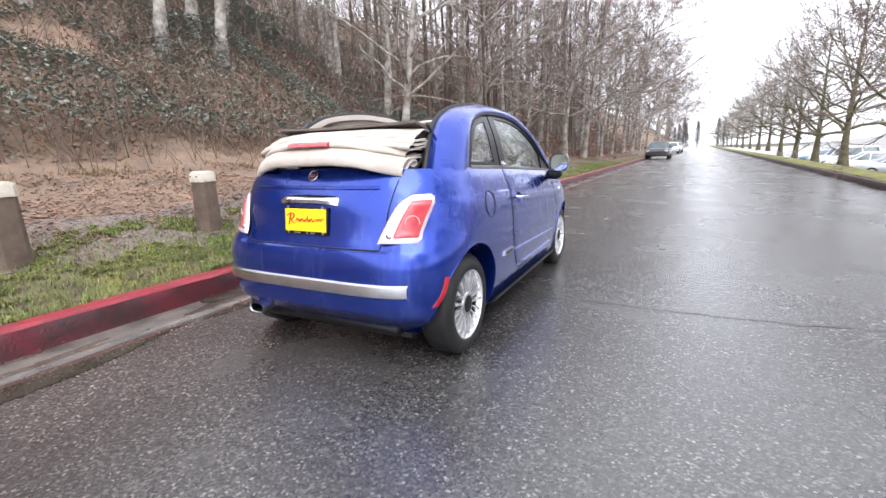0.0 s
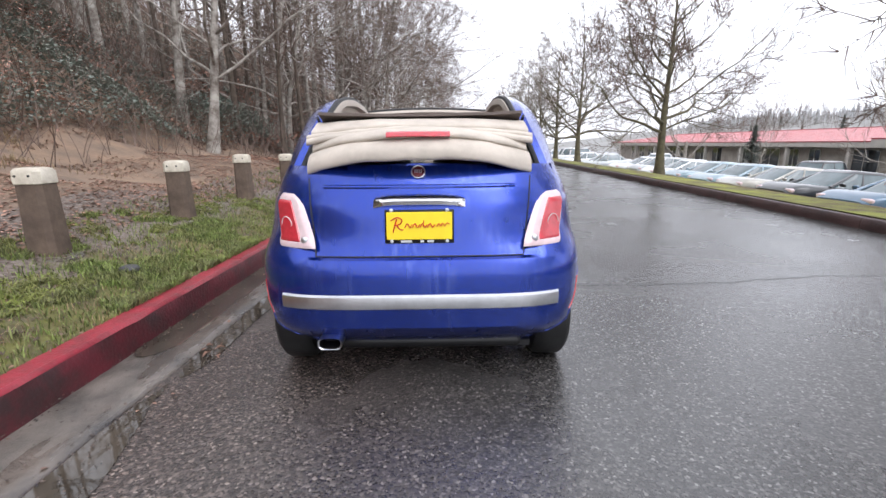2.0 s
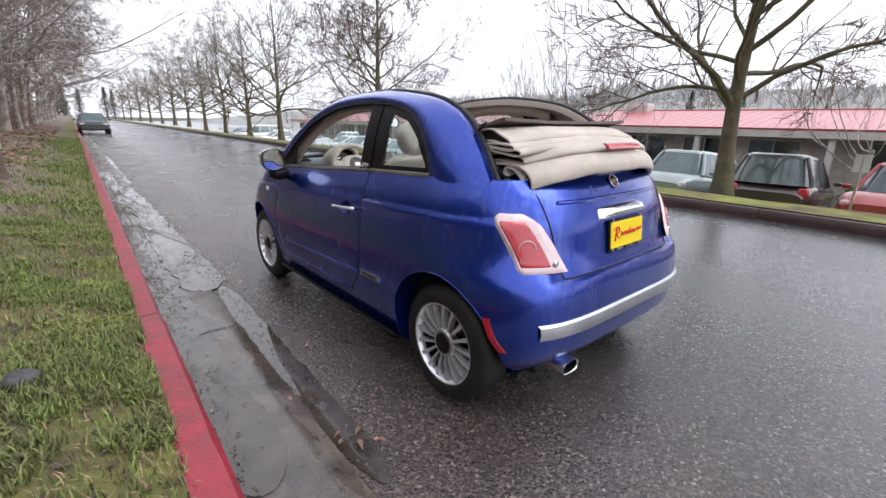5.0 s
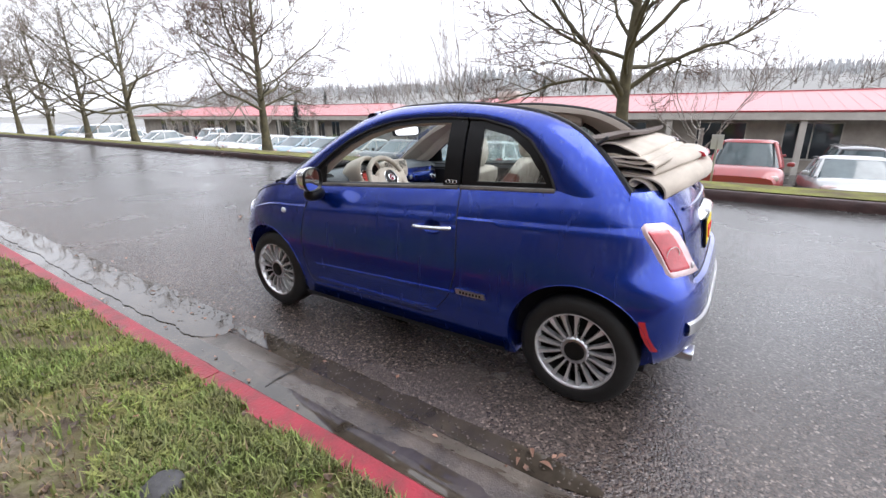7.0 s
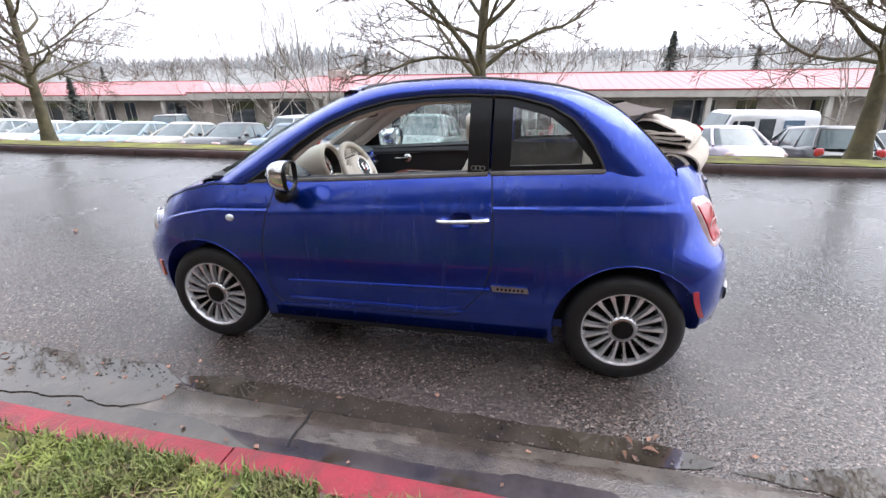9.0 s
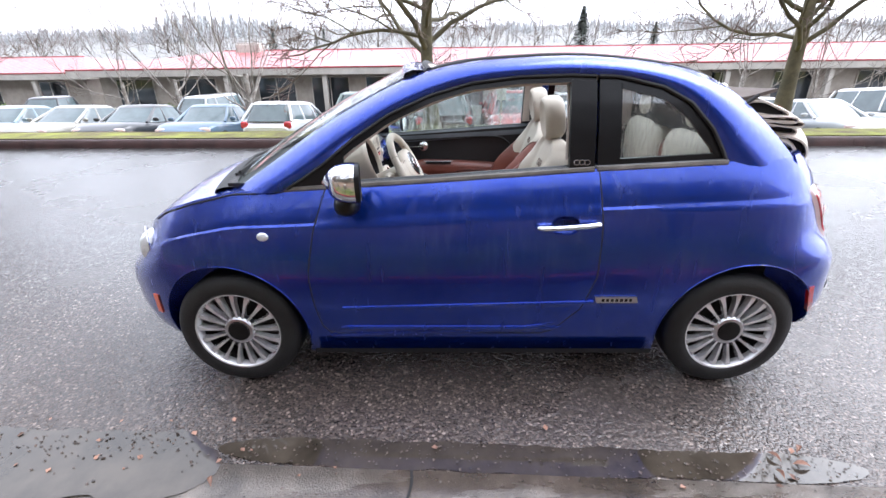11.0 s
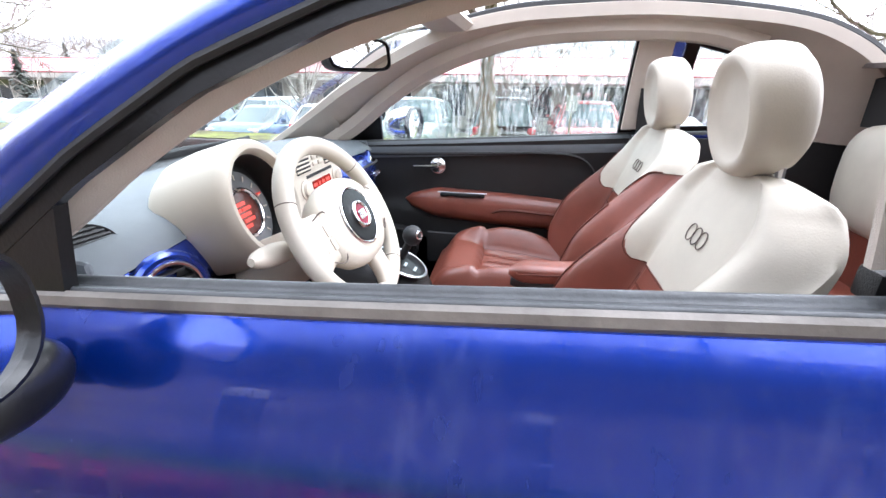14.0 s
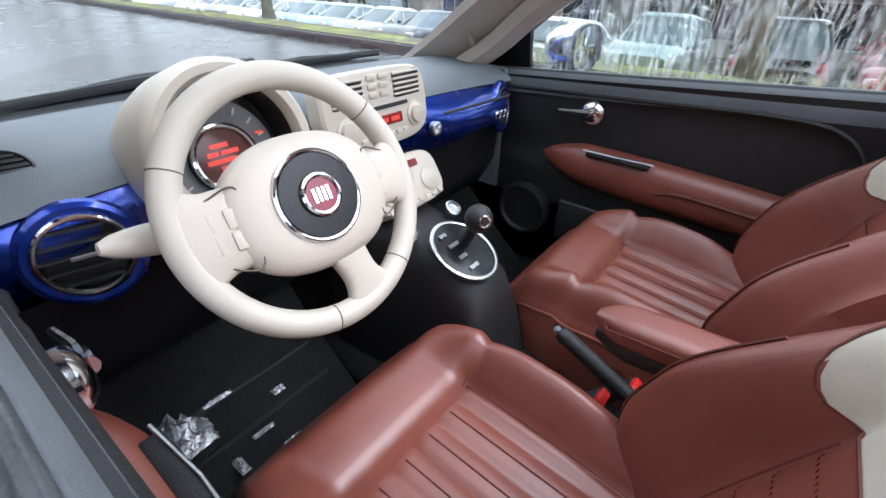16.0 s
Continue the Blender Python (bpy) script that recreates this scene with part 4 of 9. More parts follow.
def door(s):
    bm = bmesh.new()
    rows = []
    nz, ny = 34, 26
    for i in range(nz + 1):
        row = []
        for j in range(ny + 1):
            t = i / nz
            yy = lerp(0.66, 1.90, j / ny)
            z = lerp(0.315 - 0.02 * (yy - 0.66), belt(yy) - 0.012, t)
            y = lerp(door_rear(z), door_front(z), j / ny)
            z = lerp(0.315 - 0.02 * (y - 0.66), belt(y) - 0.012, t)
            edge = min(i, nz - i, j, ny - j)
            row.append((s * -side_x(y, z, 0.0045 if edge > 0 else 0.001), y, z))
        rows.append(row)
    slab(bm, rows, (-s * 0.03, 0, 0))
    c = bmesh.new()
    blob(c, (s * 0.815, 0.815, 0.835), (0.034, 0.062, 0.042), 0.9, 28, 18)
    d = cut("door", bm, [c], BLUE, car)
    d["label"] = "blue door with a chrome handle"
    bm = bmesh.new()
    line = [(z, door_rear(z)) for z in span(1.04, 0.32, 18)] + [(0.30 - 0.0 * k, y) for k, y in enumerate(span(0.88, 1.80, 8))] + [(z, door_front(z)) for z in span(0.31, 0.985, 18)]
    tube(bm, [(s * -side_x(y, z, 0.001), y, z) for z, y in line], 0.0028, 6)
    part("panel_gap", bm, RUBBER, d)
    bm = bmesh.new()
    pts = [(s * 0.822, 0.683, 0.848), (s * 0.835, 0.70, 0.847), (s * 0.842, 0.76, 0.843), (s * 0.843, 0.83, 0.838), (s * 0.838, 0.90, 0.834), (s * 0.822, 0.932, 0.832)]
    tube(bm, smooth_line(pts, 4), [0.010] + [0.0145] * 5 + [0.0135] * 10 + [0.0145] * 4 + [0.010], 12, flat=0.8)
    part("door_handle", bm, CHROME, d, "chrome pull handle")
    bm = bmesh.new()
    ys = span(1.775, 0.665, 30)
    tube(bm, [(s * -side_x(y, 0.45 + (1.775 - y) * 0.028, 0.006), y, 0.45 + (1.775 - y) * 0.028) for y in ys], 0.009, 8)
    part("rubbing_strip", bm, BLUE, d)
    bm = bmesh.new()
    tube(bm, [(s * -side_x(y, 0.338 + 0.03 * step(0.95, 0.80, y), 0.004), y, 0.338 + 0.03 * step(0.95, 0.80, y)) for y in span(1.80, 0.82, 26)], [0.004] + [0.013] * 24 + [0.004] * 2, 8)
    part("sill_crease", bm, BLUE, d)
    return d


doors = [door(-1), door(1)]


def side_bits(s):
    def P(y, z, o=0.0):
        return (s * -side_x(y, z, o), y, z)
    # waist moulding and the rubber sill behind it
    for y0, y1 in ((2.04, 0.70), (0.688, 0.165)):
        bm = bmesh.new()
        rows = []
        for y in span(y0, y1, 30):
            z = belt(y)
            x = half_width(1.04) * plan(1.04, y) / half_width(1.04)
            rows.append([(s * (x + 0.004), y, z - 0.014), (s * (x + 0.009), y, z - 0.004), (s * (x + 0.006), y, z + 0.007), (s * (x - 0.004), y, z + 0.010), (s * (x - 0.012), y, z - 0.004)])
        vs = grid(bm, rows, close_u=True)
        bm.faces.new(vs[0])
        bm.faces.new(vs[-1])
        part("waist_moulding", bm, MOULDING, car, "dulled grey waist moulding")
    bm = bmesh.new()
    rows = []
    for y in span(2.02, 0.17, 40):
        z = belt(y)
        rows.append(smooth_line([(s * 0.713, y, z + 0.003), (s * 0.708, y, z + 0.011), (s * 0.69, y, z + 0.006), (s * 0.682, y, z + 0.014), (s * 0.672, y, z + 0.010), (s * 0.668, y, z - 0.02)], 4))
    grid(bm, rows)
    part("window_sill_rubber", bm, WEATHERSTRIP, car)
    # side badge bar, indicator, markers
    bm = bmesh.new()
    rows = []
    for z in span(0.478, 0.508, 4):
        rows.append([P(y + (z - 0.49) * 0.3, z, 0.010) for y in span(0.655, 0.475, 8)])
    slab(bm, rows, (-s * 0.015, 0, 0))
    part("side_badge", bm, SATIN, car, "silver side badge")
    bm = bmesh.new()
    for k in range(7):
        y = 0.625 - k * 0.020
        box(bm, (s * (-side_x(y, 0.492) + 0.009) - 0.003, y - 0.006, 0.486), (s * (-side_x(y, 0.492) + 0.009) + 0.003, y + 0.006, 0.499))
    part("badge_relief", bm, DARK_METAL, car)
    bm = bmesh.new()
    blob(bm, P(2.088, 0.787, 0.0), (0.012, 0.026, 0.020), 1.0, 20, 10)
    part("side_indicator", bm, LENS_CLEAR, car, "clear oval side indicator")
    bm = bmesh.new()
    rows = [[V(P(y + (z - 0.42) * -0.10, z, 0.006)) for y in span(2.685, 2.715, 4)] for z in span(0.355, 0.46, 8)]
    slab(bm, rows, (-s * 0.02, 0, 0))
    part("front_marker", bm, LENS_AMBER, car, "amber side marker")
    bm = bmesh.new()
    rows = [[V(P(y + (z - 0.45) * 0.42 - 1.6 * (z - 0.46) ** 2, z, 0.004)) for y in span(-0.332, -0.304, 4)] for z in span(0.385, 0.535, 10)]
    slab(bm, rows, (-s * 0.02, 0, 0))
    part("rear_marker", bm, MARK_RED, car, "red side marker")
    # wheel arch lips
    for cy, cz, r in ((0.0, 0.305, 0.352), (2.30, 0.30, 0.350)):
        bm = bmesh.new()
        pts = []
        for a in span(math.radians(-12), math.radians(192), 40):
            y, z = cy + r * math.cos(a), cz + r * math.sin(a)
            z = max(z, 0.19)
            pts.append(P(y, z, 0.002))
        tube(bm, pts, 0.0022, 8)
        part("arch_lip", bm, BLUE, car)
    # sill ridge
    bm = bmesh.new()
    pts = [P(y, 0.285 + (1.83 - y) * 0.05, -0.002) for y in span(1.86, 0.78, 30)]
    tube(bm, pts, [0.004] + [0.014] * 29 + [0.003], 8)
    part("sill_ridge", bm, BLUE, car)
    bm = bmesh.new()
    rows = []
    for y in span(1.93, 0.36, 30):
        rows.append([(s * 0.80, y, 0.225), (s * 0.785, y, 0.19), (s * 0.74, y, 0.172), (s * 0.60, y, 0.17)])
    grid(bm, rows)
    part("sill_skirt", bm, BLACK_TRIM, car)


mirrored(side_bits)


def windows(s):
    # black door frame
    bm = bmesh.new()
    columns(bm, s, span(0.70, 1.98, 60), lambda y: max(belt(y) + 0.005, win_top(y) - 0.030 - 0.010 * step(1.25, 1.8, y)), lambda y: win_top(y) + 0.012, 0.004, 0.018)
    f = part("window_frame", bm, BLACK_TRIM, car, "black door window frame")
    bm = bmesh.new()
    ys = span(0.700, 1.98, 60)
    tube(bm, [on_glass(s, y, win_top(y) - 0.002, 0.010) for y in ys], 0.007, 6)
    part("frame_seal", bm, RUBBER, f)
    bm = bmesh.new()
    columns(bm, s, span(1.985, 1.735, 10), lambda y: belt(y) + 0.004, lambda y: max(belt(y) + 0.01, win_top(y) - 0.02), 0.003, 0.02)
    part("sail_panel", bm, BLACK_TRIM, car)
    # black middle post and quarter window border
    bm = bmesh.new()
    columns(bm, s, span(0.697, 0.80, 4), lambda y: belt(y) + 0.004, lambda y: win_top(y) - 0.02, 0.006, 0.025, 14)
    post = part("middle_post", bm, BLACK_TRIM, car, "black gloss middle post")
    bm = bmesh.new()
    columns(bm, s, span(0.595, 0.685, 5), lambda y: belt(y) + 0.004, lambda y: win_top(y) + 0.005, 0.003, 0.02, 14)
    columns(bm, s, span(0.60, 0.165, 40), lambda y: max(belt(y) + 0.004, win_top(y) - 0.045 - 0.03 * step(0.45, 0.25, y)), lambda y: max(belt(y) + 0.005, win_top(y) + 0.005), 0.003, 0.02)
    columns(bm, s, span(0.60, 0.19, 20), lambda y: belt(y) + 0.004, lambda y: belt(y) + 0.032, 0.003, 0.02, 3)
    q = part("quarter_window", bm, BLACK_TRIM, car, "quarter window with a black printed border")
    bm = bmesh.new()
    tube(bm, [on_glass(s, y, win_top(y) - 0.001, 0.010) for y in span(0.69, 0.16, 50)], 0.008, 6)
    part("window_seal", bm, RUBBER, q)
    bm = bmesh.new()
    columns(bm, s, span(0.60, 0.21, 30), lambda y: belt(y) + 0.03, lambda y: max(belt(y) + 0.032, win_top(y) - 0.04), 0.0, 0.004)
    g = part("pane", bm, GLASS_QUARTER, q, "rain-streaked quarter glass")
    g.visible_shadow = False
    # the three linked ovals of the badge, drawn as plain rings
    bm = bmesh.new()
    for k in range(3):
        cy = 0.728 + k * 0.021 - 0.0
        tube(bm, [on_glass(s, cy + 0.012 * math.cos(a), 1.075 + 0.010 * math.sin(a), 0.010) for a in [2 * math.pi * i / 16 for i in range(16)]], 0.0024, 6, closed=True)
    part("post_badge", bm, CHROME, post)
    if s > 0:
        bm = bmesh.new()
        columns(bm, s, span(0.80, 1.74, 40), lambda y: belt(y), lambda y: win_top(y) - 0.04 - 0.03 * step(1.25, 1.8, y), -0.004, 0.004)
        g = part("door_pane", bm, GLASS_WET, car, "raised door glass running with rain")
        g.visible_shadow = False


mirrored(windows)


def door_mirror(s):
    bm = bmesh.new()
    rows = []
    for k, (y, f) in enumerate(((1.765, 0.10), (1.758, 0.40), (1.745, 0.66), (1.722, 0.86), (1.69, 0.97), (1.66, 1.0), (1.645, 0.98))):
        rows.append([(s * (0.905 + 0.085 * f * math.copysign(abs(math.cos(a)) ** 0.75, math.cos(a)) - 0.01), y - 0.03 * math.cos(a) * 0.5, 1.045 + 0.075 * f * math.copysign(abs(math.sin(a)) ** 0.8, math.sin(a))) for a in [2 * math.pi * i / 28 for i in range(28)]])
    vs = grid(bm, rows, close_u=True)
    bm.faces.new(vs[0])
    mir = part("door_mirror", bm, CHROME, car, "chrome-capped door mirror on a black foot")
    bm = bmesh.new()
    ring = [[(s * (0.895 + 0.080 * f * math.copysign(abs(math.cos(a)) ** 0.75, math.cos(a))), y - 0.015 * math.cos(a), 1.045 + 0.070 * f * math.copysign(abs(math.sin(a)) ** 0.8, math.sin(a))) for a in [2 * math.pi * i / 28 for i in range(28)]] for y, f in ((1.66, 1.05), (1.632, 1.05), (1.630, 0.98), (1.645, 0.94))]
    grid(bm, ring, close_u=True)
    part("mirror_rim", bm, BLACK_TRIM, mir)
    bm = bmesh.new()
    grid(bm, [[(s * (0.895 + 0.080 * f * math.copysign(abs(math.cos(a)) ** 0.75, math.cos(a))), 1.643 - 0.015 * math.cos(a) * f, 1.045 + 0.070 * f * math.copysign(abs(math.sin(a)) ** 0.8, math.sin(a))) for a in [2 * math.pi * i / 28 for i in range(28)]] for f in (0.96, 0.02)], close_u=True)
    part("mirror_glass", bm, MIRROR, mir)
    bm = bmesh.new()
    tube(bm, smooth_line([(s * 0.765, 1.735, 0.925), (s * 0.80, 1.73, 0.93), (s * 0.845, 1.715, 0.945), (s * 0.875, 1.70, 0.985)], 4), [0.030] * 4 + [0.034] * 5 + [0.030] * 4, 14)
    blob(bm, (s * 0.842, 1.700, 0.945), (0.072, 0.052, 0.046), 0.9, 24, 14)
    part("mirror_foot", bm, BLACK_TRIM, mir)


mirrored(door_mirror)


# ---- windscreen, header, bonnet details ----
def screen_pt(u, v, o=0.0):
    """u -1..1 across, v 0 at the foot and 1 at the header."""
    w = lerp(0.665, 0.535, v)
    yb = 2.25 + 0.085 * (1 - u * u)
    yt = 1.46 + 0.045 * (1 - u * u)
    zb, zt = 0.966 + 0.028 * (1 - u * u), 1.415 + 0.03 * (1 - u * u)
    bow = 0.024 * math.sin(math.pi * v)
    return V((u * w, lerp(yb, yt, v) + bow * 0.4, lerp(zb, zt, v) + bow + o))


bm = bmesh.new()
grid(bm, [[screen_pt(u, v) for u in span(-1, 1, 24)] for v in span(0, 1, 16)])
wind = part("windscreen", bm, GLASS_DROPS, car, "windscreen spotted with rain")
wind.visible_shadow = False
bm = bmesh.new()
rows = []
for u in span(-1, 1, 24):
    p = screen_pt(u, 1.0)
    rows.append([p + V((0, 0.03, -0.022)), p + V((0, 0.02, 0.006)), p + V((0, -0.01, 0.018)), p + V((0, -0.05, 0.018)), p + V((0, -0.075, 0.004)), p + V((0, -0.07, -0.012))])
grid(bm, rows)
part("windscreen_header", bm, BLUE, car)
bm = bmesh.new()
rows = []
for u in span(-1, 1, 24):
    p = screen_pt(u, 1.0)
    rows.append([p + V((0, 0.025, -0.024)), p + V((0, -0.02, -0.035)), p + V((0, -0.10, -0.032)), p + V((0, -0.125, -0.012)), p + V((0, -0.11, 0.008)), p + V((0, -0.07, 0.010))])
grid(bm, rows)
part("header_lining", bm, HEADLINER, car, "cream header lining")
bm = bmesh.new()
tube(bm, [screen_pt(u, 1.0) + V((0, -0.085, 0.012)) for u in span(-0.98, 0.98, 20)], 0.014, 8)
for s in (-1, 1):
    o = smooth_line([(0, y, z) for y, z in OUT_YZ[4:]], 4)
    tube(bm, [(s * (0.535 + 0.11 * step(1.45, 0.95, b.z) - 0.040), b.y, b.z - 0.004) for b in o], 0.016, 8)
part("roof_seal", bm, RUBBER, car)
bm = bmesh.new()
rows = [[screen_pt(u, 0.0) + V((0, d, h)) for u in span(-1, 1, 24)] for d, h in ((-0.01, 0.006), (0.03, 0.004), (0.07, -0.008), (0.085, -0.05))]
grid(bm, rows)
part("scuttle_grille", bm, RUBBER, car)
for a, b in (((-0.52, 2.285, 0.992), (0.10, 2.325, 1.012)), ((0.02, 2.36, 0.985), (0.55, 2.27, 1.000))):
    bm = bmesh.new()
    tube(bm, [V(a), V(a).lerp(V(b), 0.5) + V((0, 0.02, 0.012)), V(b)], 0.007, 6)
    tube(bm, [V(a) + V((0, -0.02, 0.008)), V(b) + V((0, -0.02, 0.006))], 0.006, 6, flat=2.0)
    part("wiper", bm, RUBBER, car)
for s in (-1, 1):
    bm = bmesh.new()
    tube(bm, [(s * -side_x(y, belt(y) - 0.012, 0.001), y, belt(y) - 0.012) for y in span(2.10, 2.66, 20)], 0.004, 6)
    part("bonnet_gap", bm, RUBBER, car)
for s in (-1, 1):
    bm = bmesh.new()
    blob(bm, (s * 0.572, 2.705, 0.655), (0.075, 0.080, 0.095), 0.95, 28, 18, None)
    hl = part("headlight", bm, LENS_CLEAR, car, "round clear headlight")
    bm = bmesh.new()
    tube(bm, [(s * (0.575 + 0.082 * math.cos(a)), 2.745 - 0.055 * math.cos(a), 0.655 + 0.10 * math.sin(a)) for a in [2 * math.pi * k / 28 for k in range(28)]], 0.004, 8, closed=True)
    part("headlight_rim", bm, CHROME, hl)


# ---- tail ----
def tail_patch(s, za, zb, fa, fb, out, nz=16, na=12, dome=0.012):
    rows = []
    for i in range(nz + 1):
        z = lerp(za, zb, i / nz)
        e = 4 * (i / nz) * (1 - i / nz)
        a0, a1 = fa(i / nz), fb(i / nz)
        row = []
        for j in range(na + 1):
            g = 4 * (j / na) * (1 - j / na)
            p = corner(lerp(a0, a1, j / na), z, out + dome * min(1, 3.2 * e) ** 0.5 * min(1, 3.2 * g) ** 0.5 - dome * 0.5)
            row.append((p.x if s < 0 else -p.x, p.y, p.z))
        rows.append(row)
    return rows


def corner_param(x=None, y=None, z=0.8):
    lo, hi = 0.0, 1.0
    for _ in range(40):
        m = (lo + hi) / 2
        p = corner(m, z)
        if (y is not None and p.y > y) or (x is not None and p.x < x):
            lo = m
        else:
            hi = m
    return lo


def tail_light(s):
    def outer(t):
        z = lerp(0.722, 0.958, t)
        y = lerp(-0.345, -0.20, t ** 0.9) - 0.018 * (1 - (2 * t - 1) ** 2) + 0.03 * (abs(2 * t - 1) ** 6) * (-1)
        return corner_param(y=y, z=z)

    def inner(t):
        z = lerp(0.722, 0.958, t)
        x = lerp(-0.472, -0.565, t ** 1.3) - 0.035 * (max(0, t - 0.75) / 0.25) ** 2
        return corner_param(x=x, z=z)
    bm = bmesh.new()
    grid(bm, tail_patch(s, 0.722, 0.958, outer, inner, 0.006))
    lamp = part("tail_light", bm, LENS_WHITE, car, "red tail lamp in a clear surround")
    bm = bmesh.new()
    grid(bm, tail_patch(s, 0.742, 0.935, lambda t: lerp(outer(lerp(0.08, 0.90, t)), inner(lerp(0.08, 0.90, t)), 0.09), lambda t: lerp(outer(lerp(0.08, 0.90, t)), inner(lerp(0.08, 0.90, t)), 0.74), 0.012))
    part("red_lens", bm, LENS_RED, lamp)
    for z, r in ((0.757, 0.017), ):
        t = (z - 0.722) / 0.236
        p = corner(lerp(outer(t), inner(t), 0.82), z, 0.012)
        bm = bmesh.new()
        blob(bm, (p.x * -s if s > 0 else p.x, p.y, p.z), (r, 0.008, r), 1.0, 18, 8)
        part("reversing_lens", bm, SATIN, lamp)
    p = corner(lerp(outer(0.42), inner(0.42), 0.40), 0.821, 0.0165)
    bm = bmesh.new()
    n_ = (corner(lerp(outer(0.42), inner(0.42), 0.40), 0.821, 0.03) - p).normalized()
    n_ = V((-n_.x if s > 0 else n_.x, n_.y, n_.z))
    t_ = n_.cross(V((0, 0, 1))).normalized()
    c_ = V((-p.x if s > 0 else p.x, p.y, p.z))
    tube(bm, [c_ + t_ * (0.036 * math.cos(a)) + t_.cross(n_) * (0.036 * math.sin(a)) for a in [2 * math.pi * k / 28 for k in range(28)]], 0.0022, 6, closed=True)
    part("lens_ring", bm, LENS_WHITE, lamp)


mirrored(tail_light)


def across(x0, x1, z, out, n=40):
    return [(x, rear_y(x, z, out), z) for x in span(x0, x1, n)]


bm = bmesh.new()
rows = []
for z, o in ((0.448, 0.002), (0.455, 0.014), (0.482, 0.018), (0.510, 0.014), (0.518, 0.002)):
    rows.append(across(-0.640, 0.640, z + 0.0, o, 60))
grid(bm, rows)
part("bumper_strip", bm, SATIN, car, "brushed silver bumper strip")
bm = bmesh.new()
box(bm, (-0.50, -0.36, 0.175), (0.50, -0.10, 0.24), 0.03, 3)
part("rear_valance", bm, BLACK_TRIM, car)

hatch = empty("tailgate")
hatch.parent = car
bm = bmesh.new()
for s in (-1, 1):
    tube(bm, [(s * lerp(0.475, 0.52, t), rear_y(lerp(0.475, 0.52, t), lerp(0.685, 1.03, t), 0.0), lerp(0.685, 1.03, t)) for t in span(0, 1, 20)], 0.0038, 6)
tube(bm, across(-0.475, 0.475, 0.684, 0.0), 0.0038, 6)
part("panel_gap", bm, RUBBER, hatch)
# pressed surround of the plate
bm = bmesh.new()
ring = []
for a in [2 * math.pi * k / 48 for k in range(48)]:
    x = 0.215 * math.copysign(abs(math.cos(a)) ** 0.35, math.cos(a))
    z = 0.845 + 0.115 * math.copysign(abs(math.sin(a)) ** 0.35, math.sin(a))
    ring.append((x, rear_y(x, z, -0.001), z))
tube(bm, across(-0.44, 0.44, 0.992, -0.003), 0.010, 8)
part("pressed_edge", bm, BLUE, hatch)
bm = bmesh.new()
rows = []
for z, o in ((0.912, 0.004), (0.918, 0.032), (0.936, 0.044), (0.953, 0.034), (0.961, 0.004)):
    rows.append([(x, rear_y(x, z, o * (1 - 0.9 * (abs(x) / 0.21) ** 6)), z - 0.016 * (abs(x) / 0.21) ** 4) for x in span(-0.21, 0.21, 30)])
grid(bm, rows)
part("tailgate_handle", bm, CHROME, hatch, "chrome tailgate handle")
bm = bmesh.new()
m = Matrix.Translation((-0.004, rear_y(0, 1.04, -0.012), 1.052)) @ pose(0, 0, 0, 58, 0, 0)
lathe(bm, [(0.0, 0.014), (0.026, 0.013), (0.027, 0.010)], 32, m)
emb = part("emblem", bm, material("dark_red_enamel", (0.12, 0.02, 0.025), 0.25, 0.3, vary=0.2, scale=40), hatch, "round chrome-ringed dark red emblem")
bm = bmesh.new()
tube(bm, [m @ V((0.031 * math.cos(a), 0.031 * math.sin(a), 0.011)) for a in [2 * math.pi * k / 32 for k in range(32)]], 0.0032, 8, closed=True)
for k in range(4):
    box(bm, (-0.017 + k * 0.0095, -0.008, 0.012), (-0.0115 + k * 0.0095, 0.008, 0.017), 0, 1, m)
part("emblem_ring", bm, SATIN, emb)

# the dealer's yellow plate: red brush lettering as plain strokes
PL = Matrix.Translation((0.0, -0.455, 0.825)) @ pose(0, 0, 0, 84, 0, 0)
plate = empty("plate")
plate.parent = car
bm = bmesh.new()
box(bm, (-0.156, -0.082, -0.012), (0.156, 0.070, 0.004), 0.005, 2, PL)
part("plate_frame", bm, BLACK_TRIM, plate, "black plate frame")
bm = bmesh.new()
box(bm, (-0.148, -0.064, 0.003), (0.148, 0.060, 0.0075), 0.002, 1, PL)
part("plate_face", bm, YELLOW, plate, "yellow dealer plate with red brush strokes")
bm = bmesh.new()


def brush(pts, r=0.0045):
    tube(bm, smooth_line([PL @ V((x, y, 0.0085)) for x, y in pts], 4), r, 6, flat=0.5)


brush([(-0.118, -0.030), (-0.110, 0.0), (-0.100, 0.030)], 0.006)
brush([(-0.128, 0.022), (-0.100, 0.036), (-0.078, 0.026), (-0.085, 0.008), (-0.106, 0.0)], 0.0055)
brush([(-0.100, 0.0), (-0.088, -0.016), (-0.072, -0.020)], 0.0055)
for bx in (-0.056, -0.022, 0.012, 0.046):
    brush([(bx - 0.010, -0.010), (bx + 0.002, 0.008), (bx + 0.010, -0.004), (bx + 0.014, -0.010), (bx + 0.024, 0.004)], 0.0048)
brush([(0.018, -0.006), (0.020, 0.022)], 0.0045)
brush([(0.078, -0.006), (0.088, 0.008), (0.096, -0.004), (0.106, 0.010), (0.114, -0.004), (0.124, 0.010), (0.136, 0.004)], 0.0045)
part("brush_strokes", bm, PLATE_RED, plate)
